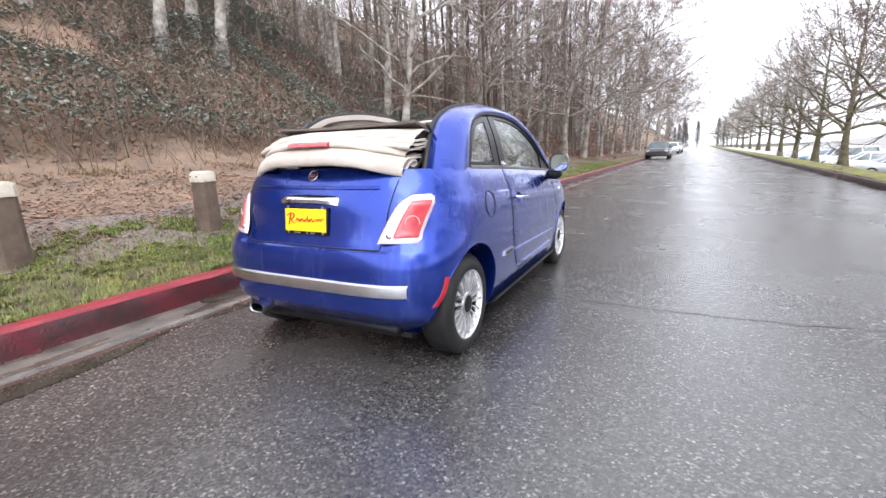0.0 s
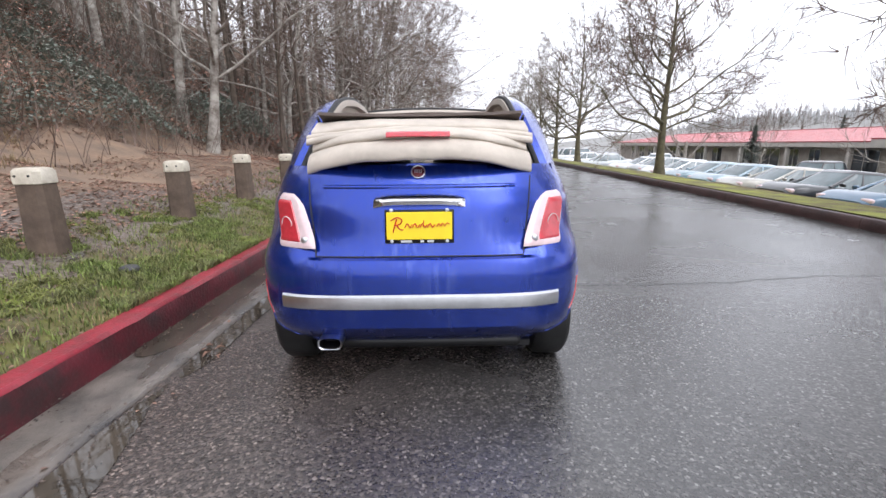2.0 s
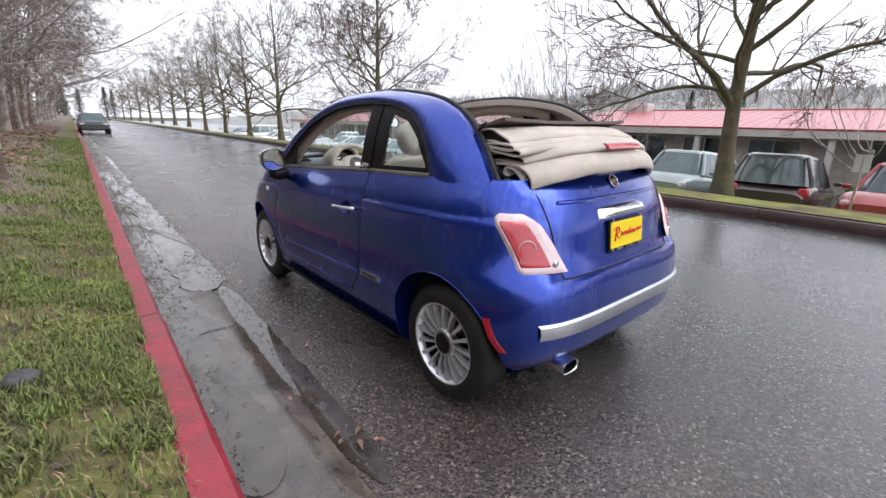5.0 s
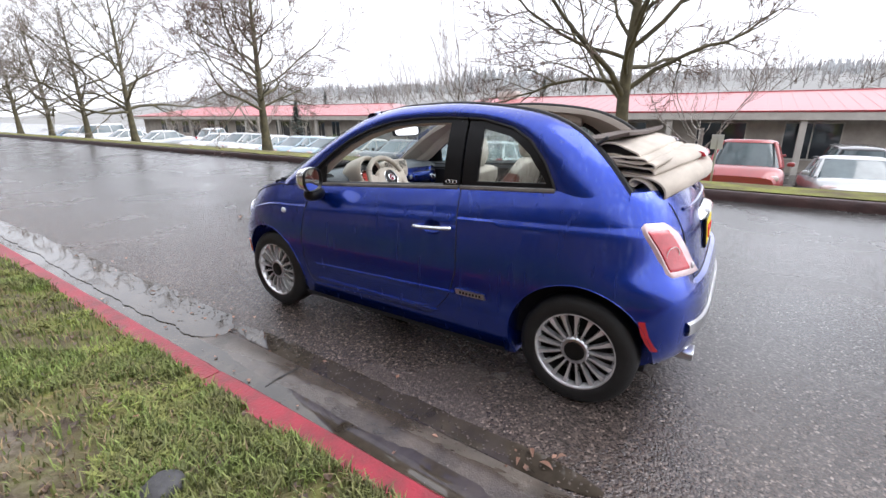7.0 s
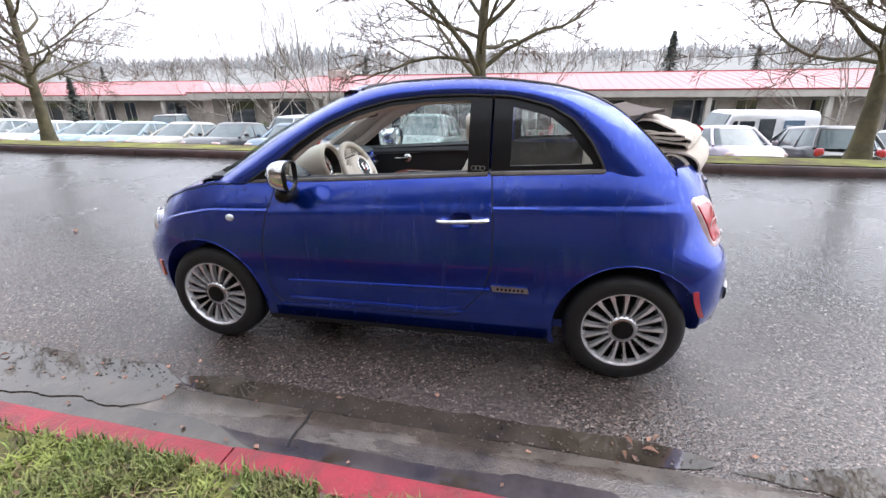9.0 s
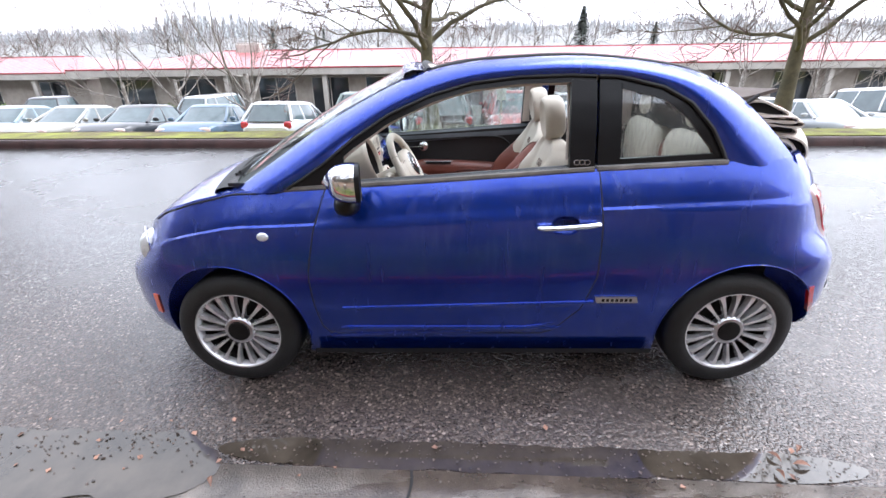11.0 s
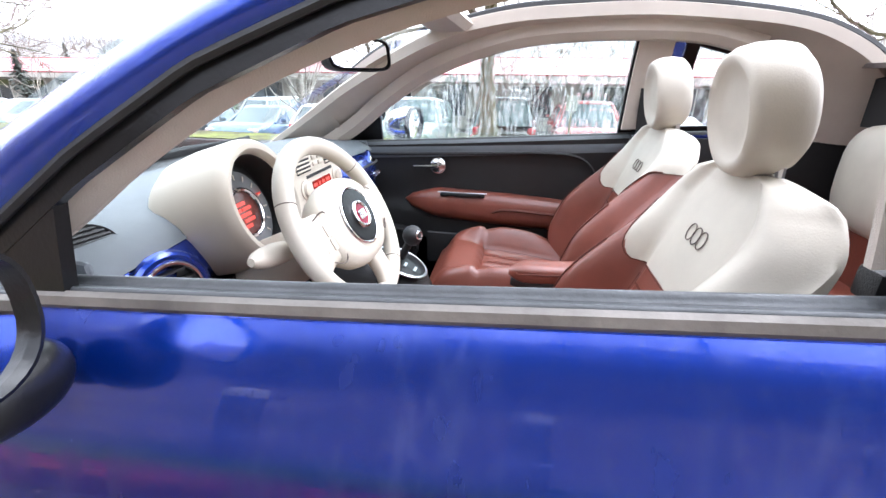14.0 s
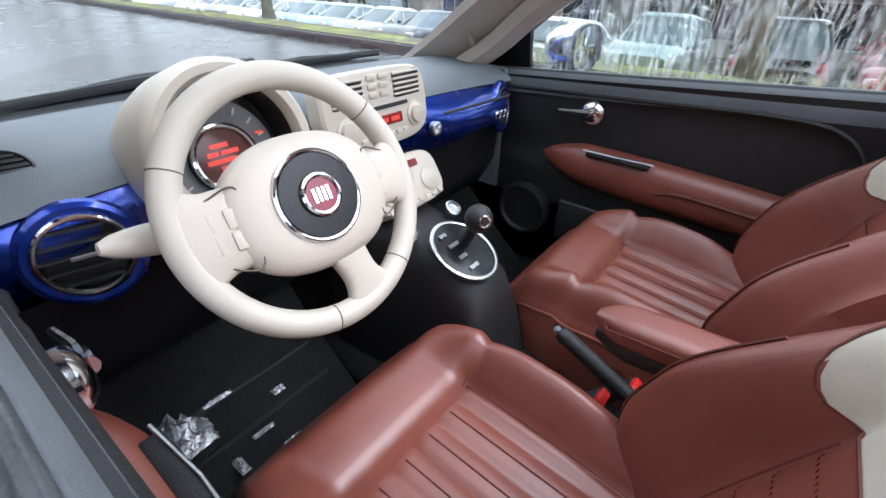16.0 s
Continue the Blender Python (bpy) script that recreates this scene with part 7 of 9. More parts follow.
        bm.faces.new(vs[0])
        part("armrest_base", bm, CABIN_BLACK, rest)
    return st


seat(-0.338, 0.035, True)
seat(0.338, -0.020)


# ---- painted jamb behind each door window ----
for s in (-1, 1):
    bm = bmesh.new()
    slab(bm, [[(s * (glass_x(z) - 0.022 - k), y, z) for y, k in ((0.700, 0.0), (0.690, 0.022), (0.655, 0.030), (0.645, 0.018))] for z in span(1.03, 1.385, 10)], (s * 0.008, 0, 0))
    part("door_jamb", bm, BLUE, car, "blue painted door jamb")


# ---- cream lining inside the windscreen pillars and roof rails ----
for s in (-1, 1):
    line = smooth_line([(0, y, z) for y, z in IN_YZ[:10]], 4)
    rows = []
    for i, p in enumerate(line):
        d = (line[min(len(line) - 1, i + 1)] - line[max(0, i - 1)]).normalized()
        nrm = V((0, -d.z, d.y))
        if nrm.z > 0:
            nrm = -nrm
        g = glass_x(p.z)
        rows.append([(s * (g - x), p.y + nrm.y * o, p.z + nrm.z * o) for x, o in ((0.024, -0.012), (0.028, 0.012), (0.040, 0.034), (0.060, 0.044), (0.082, 0.040), (0.100, 0.016), (0.100, -0.020))])
    bm = bmesh.new()
    grid(bm, rows)
    part("pillar_lining", bm, HEADLINER, car, "cream pillar and rail lining")


# ---- rear bench, belts, mirror ----
rb = empty("rear_bench")
rb.parent = car
for s in (-1, 1):
    bm = bmesh.new()
    blob(bm, (s * 0.28, 0.30, 0.56), (0.27, 0.26, 0.10), 0.5, 28, 14)
    part("bench_cushion", bm, TAN_LEATHER, rb)
    bm = bmesh.new()
    blob(bm, (s * 0.285, 0.04, 0.84), (0.27, 0.085, 0.26), 0.45, 28, 16, None)
    part("bench_back", bm, TAN_LEATHER, rb)
    bm = bmesh.new()
    blob(bm, (s * 0.285, 0.075, 0.975), (0.245, 0.085, 0.170), 0.6, 28, 16)
    part("bench_back_upper", bm, IVORY_LEATHER, rb, "ivory leather bench back")
    bm = bmesh.new()
    blob(bm, (s * 0.295, 0.075, 1.215), (0.120, 0.055, 0.090), 0.8, 28, 16)
    part("bench_head_restraint", bm, IVORY_LEATHER, rb)
    bm = bmesh.new()
    slab(bm, [[(s * 0.640, y, z) for y in span(0.76, 0.0, 8)] for z in span(0.58, 1.05, 6)], (s * 0.012, 0, 0))
    part("rear_side_trim", bm, HEADLINER if False else CABIN_BLACK, rb)
    bm = bmesh.new()
    tube(bm, smooth_line([(s * 0.60, 0.74, 1.22), (s * 0.61, 0.735, 1.10), (s * 0.615, 0.72, 0.95), (s * 0.60, 0.70, 0.70)], 5), 0.022, 8, flat=0.15)
    box(bm, (s * 0.585, 0.72, 1.02), (s * 0.625, 0.77, 1.06), 0.006)
    part("seat_belt", bm, CABIN_BLACK, car, "black seat belt")
    # cream lining behind the door post
    bm = bmesh.new()
    columns(bm, s, span(0.69, 0.80, 4), lambda y: belt(y) + 0.03, lambda y: win_top(y) + 0.01, -0.055, 0.012, 14)
    part("post_lining", bm, HEADLINER, car, "cream post lining")
bm = bmesh.new()
box(bm, (-0.64, -0.155, 0.60), (0.64, -0.03, 1.05), 0.02)
part("parcel_bulkhead", bm, CABIN_BLACK, car)
rm = empty("rear_view_mirror")
rm.parent = car
RM = Matrix.Translation((-0.035, 1.565, 1.300)) @ pose(0, 0, 0, 84, 0, -22)
bm = bmesh.new()
rows = []
for d, f in ((-0.035, 0.4), (-0.03, 0.75), (-0.01, 1.0), (0.008, 1.0), (0.010, 0.96)):
    rows.append([RM @ V((0.115 * f * math.copysign(abs(math.cos(a)) ** 0.4, math.cos(a)), 0.038 * f * math.copysign(abs(math.sin(a)) ** 0.45, math.sin(a)), d)) for a in [2 * math.pi * k / 40 for k in range(40)]])
vs = grid(bm, rows, close_u=True)
bm.faces.new(vs[0])
part("mirror_case", bm, CABIN_BLACK, rm)
bm = bmesh.new()
rows = [[RM @ V((0.112 * f * math.copysign(abs(math.cos(a)) ** 0.4, math.cos(a)), 0.035 * f * math.copysign(abs(math.sin(a)) ** 0.45, math.sin(a)), 0.0095)) for a in [2 * math.pi * k / 40 for k in range(40)]] for f in (0.88, 0.02)]
grid(bm, rows, close_u=True)
part("mirror_glass", bm, MIRROR, rm)
bm = bmesh.new()
tube(bm, [(-0.03, 1.59, 1.31), (-0.01, 1.62, 1.36), (0.0, 1.60, 1.395)], 0.016, 10)
part("mirror_stem", bm, CABIN_BLACK, rm)
for s in (-1, 1):
    bm = bmesh.new()
    m = Matrix.Translation((s * 0.600, 1.90, 1.072)) @ pose(0, 0, 0, 60, 0, s * 62)
    for r in (0.022, 0.015, 0.008):
        tube(bm, [m @ V((r * math.cos(a), r * math.sin(a), 0.002)) for a in [2 * math.pi * k / 24 for k in range(24)]], 0.0022, 6, closed=True)
    lathe(bm, [(0.026, 0.0), (0.0, 0.001)], 24, m)
    part("tweeter", bm, HEADLINER, car)
    bm = bmesh.new()
    box(bm, (s * 0.12, 1.40, 1.405), (s * 0.46, 1.50, 1.422), 0.006, 2)
    part("sun_visor", bm, HEADLINER, car)
# ribs on the floor mats
for s in (-1, 1):
    for k in range(7):
        bm = bmesh.new()
        yy = 1.42 + 0.06 * k
        tube(bm, [(s * 0.37 + x, yy, mat_z(yy) + 0.004) for x in span(-0.16, 0.16, 6)], 0.006, 6)
        part("mat_rib", bm, RUBBER, car)
FILM = material("crumpled_clear_film", (0.55, 0.56, 0.58), 0.12, 0.6, vary=0.5, scale=60, bump=0.6, bump_scale=90)


def wrapper(x, y, z, w, d, high, seed, words):
    """A crumpled sheet of clear film, creased in many facets."""
    bm = bmesh.new()
    n = 15
    rows = []
    for i in range(n):
        row = []
        for j in range(n):
            p = noise.noise((i * 0.55, j * 0.55, seed))
            q = noise.noise((i * 1.1, j * 1.1, seed + 6.0))
            edge = min(i, j, n - 1 - i, n - 1 - j) / 7
            row.append((x + w * (j / (n - 1) - 0.5) + 0.12 * w * q, y + d * (i / (n - 1) - 0.5) + 0.10 * d * p, z + high * (0.15 + edge * (0.5 + 0.6 * p + 0.5 * q))))
        rows.append(row)
    grid(bm, rows)
    ob = part("plastic_wrapper", bm, FILM, None, "", 4)
    tagged(ob, words, "wrapper")


wrapper(-0.53, 1.765, 0.455, 0.11, 0.12, 0.07, 3.0, "crumpled clear plastic wrapper in the dark footwell")
for k, (x, y, w, d) in enumerate(((-0.40, 1.70, 0.05, 0.012), (-0.44, 1.78, 0.06, 0.010), (-0.33, 1.74, 0.03, 0.02), (-0.47, 1.68, 0.02, 0.05), (-0.36, 1.66, 0.045, 0.012))):
    wrapper(x, y, mat_z(y) + 0.008, w, d, 0.012, 11.0 + k, "glinting scrap of clear film on the black floor mat")
# ---- timber posts along the verge ----
def post_at(x, y, h, turn):
    top = empty("timber_post", (x, y, hill(kerb_left(y) - x, y) - 0.02), turn)
    tagged(top, "squat weathered timber post with a chipped cream top", "post", "posts along the verge")
    bm = bmesh.new()
    rows = []
    for z, w in ((-0.2, 0.118), (0.0, 0.118), (h * 0.4, 0.112), (h - 0.115, 0.106)):
        ring = []
        for k in range(16):
            a = 2 * math.pi * (k + 0.5) / 16
            c, s_ = math.cos(a), math.sin(a)
            m = max(abs(c), abs(s_)) ** 0.82
            ring.append((w * c / m, w * s_ / m, z))
        rows.append(ring)
    grid(bm, rows, close_u=True)
    part("shaft", bm, POST_WOOD, top)
    bm = bmesh.new()
    rows = []
    for z, w in ((h - 0.125, 0.110), (h - 0.12, 0.116), (h - 0.03, 0.114), (h - 0.008, 0.098), (h, 0.070), (h + 0.002, 0.01)):
        ring = []
        for k in range(16):
            a = 2 * math.pi * (k + 0.5) / 16
            c, s_ = math.cos(a), math.sin(a)
            m = max(abs(c), abs(s_)) ** 0.82
            ring.append((w * c / m, w * s_ / m, z))
        rows.append(ring)
    grid(bm, rows, close_u=True)
    part("painted_top", bm, POST_PAINT, top, "chipped cream paint")
    for k in (-1, 1):
        bm = bmesh.new()
        lathe(bm, [(0.009, 0.0), (0.009, 0.006), (0.0, 0.007)], 10, pose(0.05 * k, -0.112, h - 0.06, 90, 0, 0))
        part("bolt", bm, RUBBER, top)
    bm = bmesh.new()
    lathe(bm, [(0.0, -0.002), (0.17, -0.004), (0.20, -0.015), (0.205, -0.05)], 20, Matrix.Translation((0.05, -0.05, 0.0)))
    part("concrete_footing", bm, CONCRETE, top)


for x, y, h in ((-3.02, -0.72, 0.70), (-3.02, 1.065, 0.685), (-2.91, 2.78, 0.67), (-2.895, 4.49, 0.69), (-2.79, 6.17, 0.66), (-2.73, 8.06, 0.60)):
    post_at(x, y, h, 2 + 3 * math.sin(y * 3))

# stone and debris
bm = bmesh.new()
vv = blob(bm, (0, 0, 0), (0.075, 0.055, 0.035), 0.85, 18, 10)
for ring in vv:
    for v in ring:
        v.co += v.co.normalized() * 0.012 * noise.noise(v.co * 18)
st = part("stone", bm, STONE)
st.matrix_basis = pose(-2.29, 0.89, hill(kerb_left(0.89) + 2.29, 0.89) + 0.02, 0, 0, 20)
tagged(st, "smooth dark stone lying on the mossy verge", "stone")
for k, (x, y, a, ln) in enumerate(((0.86, 5.3, 60, 0.14), (-1.22, 0.02, 30, 0.055), (-1.26, -0.06, 80, 0.065), (-1.18, -0.10, -40, 0.05), (-1.30, 0.05, 10, 0.045), (-1.35, 2.2, 30, 0.05), (-0.9, 4.6, 80, 0.06), (-1.2, 3.4, -40, 0.05))):
    bm = bmesh.new()
    rows = [[(t * ln - ln / 2, w * 0.18 * ln * math.sin(math.pi * min(0.98, max(0.06, t))), 0.006 + 0.012 * math.sin(math.pi * t) * (0.4 + abs(w))) for w in (-1, -0.3, 0.4, 1)] for t in span(0, 1, 8)]
    grid(bm, rows)
    db = part("sodden_leaf", bm, FALLEN)
    db.matrix_basis = pose(x, y, 0.008, 0, 0, a)
    tagged(db, "curled sodden leaf lying on the wet road", "leaf", "leaves on the road")


# ---- the low red-roofed building ----
def long_building(y0, y1, x0, floor, eave, ridge, seed):
    top = empty("office_building")
    tagged(top, "long low tan building with a red metal roof", "building")
    depth = 14.0
    bm = bmesh.new()
    box(bm, (x0, y0, floor), (x0 + depth, y1, eave))
    part("wall", bm, WALL_TAN, top)
    bm = bmesh.new()
    rx = x0 + depth / 2
    o = 1.1
    lo = [(x0 - o, y0 - o, eave), (x0 + depth + o, y0 - o, eave), (x0 + depth + o, y1 + o, eave), (x0 - o, y1 + o, eave)]
    hi = [(rx, y0 + 5, ridge), (rx, y1 - 5, ridge)]
    v = [bm.verts.new(p) for p in lo + hi] + [bm.verts.new((p[0], p[1], p[2] - 0.05)) for p in lo]
    for f in ((0, 3, 5, 4), (1, 4, 5, 2), (0, 4, 1), (3, 2, 5), (6, 7, 8, 9), (0, 1, 7, 6), (1, 2, 8, 7), (2, 3, 9, 8), (3, 0, 6, 9)):
        bm.faces.new([v[i] for i in f])
    roof = part("roof", bm, ROOF_RED, top, "wet red standing-seam metal roof", 0)
    n = int((y1 - y0) / 0.6)
    for k in range(n + 1):
        y = lerp(y0 - o + 0.2, y1 + o - 0.2, k / n)
        t = min(1.0, (y - (y0 - o)) / (5 + o), ((y1 + o) - y) / (5 + o))
        bm = bmesh.new()
        a = V((x0 - o, y, eave + 0.004))
        b = V((lerp(x0 - o, rx, t), y, lerp(eave, ridge, t) + 0.004))
        tube(bm, [a, b], 0.014, 4)
        part("roof_seam", bm, ROOF_RED, roof)
    bm = bmesh.new()
    tube(bm, [hi[0], hi[1]], 0.07, 6)
    part("ridge_cap", bm, ROOF_EDGE, roof)
    bm = bmesh.new()
    box(bm, (x0 - o - 0.05, y0 - o, eave - 0.045), (x0 - o + 0.03, y1 + o, eave + 0.035))
    part("eave_edge", bm, ROOF_EDGE, roof)
    bm = bmesh.new()
    box(bm, (x0 - o - 0.03, y0 - o, eave - 0.42), (x0 - o + 0.12, y1 + o, eave - 0.055), 0.01, 1)
    box(bm, (x0 - o + 0.12, y0 - o, eave - 0.42), (x0, y1 + o, eave - 0.38))
    part("fascia_board", bm, FASCIA_TAN, top, "pale fascia board under the eaves")
    rnd = random.Random(seed)
    y = y0 + 1.5
    while y < y1 - 2.5:
        w = rnd.choice((1.2, 1.8, 2.4, 2.4))
        d = rnd.random() < 0.18
        win = empty("doorway" if d else "window")
        win.parent = top
        za = floor + (0.05 if d else 0.75)
        zb = eave - 0.55
        bm = bmesh.new()
        box(bm, (x0 - 0.025, y + 0.06, za + 0.06), (x0 - 0.012, y + w - 0.06, zb - 0.06))
        part("pane", bm, DARK_GLASS, win)
        bm = bmesh.new()
        box(bm, (x0 - 0.05, y, za), (x0 + 0.02, y + 0.06, zb))
        box(bm, (x0 - 0.05, y + w - 0.06, za), (x0 + 0.02, y + w, zb))
        box(bm, (x0 - 0.05, y, zb - 0.06), (x0 + 0.02, y + w, zb))
        box(bm, (x0 - 0.06, y - 0.03, za - 0.02), (x0 + 0.02, y + w + 0.03, za + 0.06))
        box(bm, (x0 - 0.045, y + w / 2 - 0.03, za), (x0 + 0.02, y + w / 2 + 0.03, zb))
        part("window_frame", bm, FASCIA_TAN, win)
        y += w + rnd.choice((1.0, 1.6, 2.6))
    for k in range(int((y1 - y0) / 6)):
        bm = bmesh.new()
        yy = y0 + 3 + k * 6.0
        box(bm, (x0 - o + 0.1, yy - 0.14, floor), (x0 - o + 0.4, yy + 0.14, eave - 0.42), 0.02, 1)
        part("column", bm, FASCIA_TAN, top)
    return top


long_building(-48.0, 23.5, 27.0, -1.98, 1.20, 2.32, 3)
long_building(27.5, 75.0, 31.0, -2.0, 1.0, 2.15, 5)
bm = bmesh.new()
box(bm, (33.0, 15.5, 1.9), (34.2, 17.2, 2.75), 0.05, 1)
box(bm, (33.1, 15.6, 2.75), (34.1, 17.1, 2.85))
vent = part("roof_vent", bm, FASCIA_TAN)
tagged(vent, "pale box vent standing on the red roof", "vent")


# ---- parked cars ----
PAINT = {n: material(n + "_car_paint", c, 0.3, 0.2, vary=0.08, scale=2, coat=0.9) for n, c in {
    "white": (0.72, 0.73, 0.74), "silver": (0.48, 0.50, 0.51), "pale_blue": (0.30, 0.40, 0.46), "dark_blue": (0.030, 0.045, 0.085), "slate_blue": (0.10, 0.17, 0.25),
    "charcoal": (0.035, 0.037, 0.040), "sage": (0.28, 0.34, 0.33), "brown": (0.055, 0.042, 0.040), "red": (0.34, 0.045, 0.045), "lilac": (0.42, 0.36, 0.44), "beige": (0.42, 0.40, 0.35)}.items()}
CAR_GLASS = material("parked_car_glass", (0.10, 0.14, 0.15), 0.06, vary=0.2, scale=2, spec=0.9)


def parked(kind, paint, words):
    """kind: sedan, suv, pickup or van; the nose points to +y."""
    top = empty("parked_car")
    tagged(top, words, "car", "cars in the car park")
    L, W, H, hood, deck, a0, a1, b0, b1 = {
        "sedan": (4.6, 0.90, 1.42, 0.90, 0.98, 1.10, 0.22, -1.62, -0.82), "hatch": (4.1, 0.87, 1.48, 0.94, 1.0, 1.15, 0.40, -1.95, -1.55), "suv": (4.55, 0.92, 1.76, 1.08, 1.12, 1.10, 0.65, -2.18, -1.98),
        "pickup": (5.2, 0.95, 1.78, 1.10, 1.05, 1.05, 0.55, -0.95, -0.80), "van": (4.5, 0.95, 2.15, 1.05, 1.2, 1.70, 1.40, -2.2, -2.18)}[kind]
    h2 = L / 2
    bm = bmesh.new()
    rows = []
    for t in span(0, 1, 26):
        y = lerp(-h2, h2, t)
        e = max(abs(2 * t - 1) - 0.72, 0) / 0.28
        w = W * (1 - 0.22 * e ** 2.2)
        zt = lerp(deck, hood, step(0.42, 0.60, t)) - 0.26 * e ** 2.4
        zb = 0.24 + 0.10 * e ** 2
        if kind == "pickup" and y < b0:
            zt = 1.02
        ring = []
        for k in range(24):
            a = 2 * math.pi * k / 24
            c, s_ = math.cos(a), math.sin(a)
            ring.append((w * math.copysign(abs(c) ** 0.38, c), y, (zt + zb) / 2 + (zt - zb) / 2 * math.copysign(abs(s_) ** 0.42, s_)))
        rows.append(ring)
    vs = grid(bm, rows, close_u=True)
    bm.faces.new(vs[0])
    bm.faces.new(vs[-1])
    part("body", bm, paint, top)
    zb = min(hood, deck) - 0.04

    def cabin(z, grow_=0.0):
        t = (z - zb) / (H - zb)
        f, r = lerp(a0, a1, t), lerp(b0, b1, t)
        w = lerp(W * 0.93, W * 0.69, t ** 1.2) + grow_
        out = []
        for k in range(28):
            a = 2 * math.pi * k / 28
            c, s_ = math.cos(a), math.sin(a)
            out.append((w * math.copysign(abs(c) ** 0.4, c), (f + r) / 2 + ((f - r) / 2 + grow_) * math.copysign(abs(s_) ** 0.4, s_), z))
        return out
    bm = bmesh.new()
    vs = grid(bm, [cabin(z) for z in span(zb, H - 0.09, 5)], close_u=True)
    part("window_band", bm, CAR_GLASS, top)
    bm = bmesh.new()
    top_ring = [cabin(H - 0.10, 0.012), cabin(H - 0.045, 0.006), cabin(H - 0.01, -0.06), [(x * 0.3, (a1 + b1) / 2 + (y - (a1 + b1) / 2) * 0.3, H + 0.01) for x, y, z in cabin(H - 0.01)]]
    vs = grid(bm, top_ring, close_u=True)
    bm.faces.new(vs[-1])
    part("roof", bm, paint, top)
    for yy in ((0.10, 0.0), (-0.95, -0.9)) if kind != "pickup" else ((0.0, -0.05),):
        for s in (-1, 1):
            bm = bmesh.new()
            tube(bm, [(s * lerp(W * 0.93, W * 0.69, q ** 1.2) + s * 0.004, lerp(yy[0], yy[1], q), lerp(zb, H - 0.09, q)) for q in span(0, 1, 5)], 0.035, 6)
            part("pillar", bm, paint, top)
    for s in (-1, 1):
        for f, r, nm in ((a0, a1, "pillar"), (b0, b1, "pillar")):
            bm = bmesh.new()
            tube(bm, [(s * (lerp(W * 0.93, W * 0.69, q ** 1.2) - 0.05), lerp(f, r, q) - math.copysign(0.06, f), lerp(zb, H - 0.08, q)) for q in span(0, 1, 5)], 0.045, 6)
            part(nm, bm, paint, top)
        for y in (h2 * 0.60, -h2 * 0.58):
            wh = empty("wheel", (s * (W - 0.10), y, 0.32))
            wh.parent = top
            m = pose(0, 0, 0, 0, 90 * s, 0)
            bm = bmesh.new()
            lathe(bm, [(0.20, 0.10), (0.30, 0.11), (0.32, 0.08), (0.32, -0.08), (0.30, -0.11)], 24, m)
            part("tyre", bm, TYRE, wh)
            bm = bmesh.new()
            lathe(bm, [(0.21, 0.095), (0.18, 0.085), (0.06, 0.10), (0.0, 0.105)], 20, m)
            part("rim", bm, ALLOY, wh)
        bm = bmesh.new()
        blob(bm, (s * W * 0.70, h2 - 0.16, hood * 0.74), (0.17, 0.10, 0.075), 0.7, 14, 8)
        part("headlight", bm, LENS_WHITE, top)
        bm = bmesh.new()
        blob(bm, (s * W * 0.76, -h2 + 0.10, deck * 0.80), (0.11, 0.07, 0.11), 0.6, 14, 8)
        part("tail_light", bm, LENS_RED, top)
        bm = bmesh.new()
        blob(bm, (s * (W + 0.08), a0 - 0.25, zb + 0.10), (0.09, 0.05, 0.06), 0.7, 12, 8)
        part("door_mirror", bm, paint, top)
    bm = bmesh.new()
    box(bm, (-W * 0.45, h2 - 0.06, hood * 0.55), (W * 0.45, h2 - 0.005, hood * 0.72), 0.02, 1)
    part("grille", bm, RUBBER, top)
    return top


ROW = [("sedan", "white", 26.8, 90), ("hatch", "silver", 24.1, 90), ("sedan", "white", 21.5, 90), ("sedan", "pale_blue", 18.9, 90), ("sedan", "pale_blue", 16.5, 90), ("sedan", "beige", 14.2, 90), ("sedan", "charcoal", 11.9, 90), ("sedan", "slate_blue", 9.4, 90),
       ("hatch", "white", 6.7, -90), ("suv", "sage", 4.2, 90), ("suv", "brown", 1.65, -90), ("suv", "red", -0.75, 90), ("sedan", "silver", -3.0, 90), ("hatch", "lilac", -5.2, 90), ("hatch", "charcoal", -7.5, -90), ("sedan", "silver", -10.2, 90), ("suv", "white", -12.8, 90)]
for k, (kind, paint, y, turn) in enumerate(ROW):
    c = parked(kind, PAINT[paint], "%s %s parked beyond the grass strip" % (paint.replace("_", " "), {"sedan": "saloon car", "hatch": "hatchback car", "suv": "tall estate car"}[kind]))
    x = 12.6 + SKEW * y
    c.matrix_basis = pose(x, y, lot_z(x, y) - 0.02, 0, 0, turn + 4 * math.sin(k * 2.1)) @ pose(0, 0, 0, 5 if turn > 0 else -5, 0, 0)
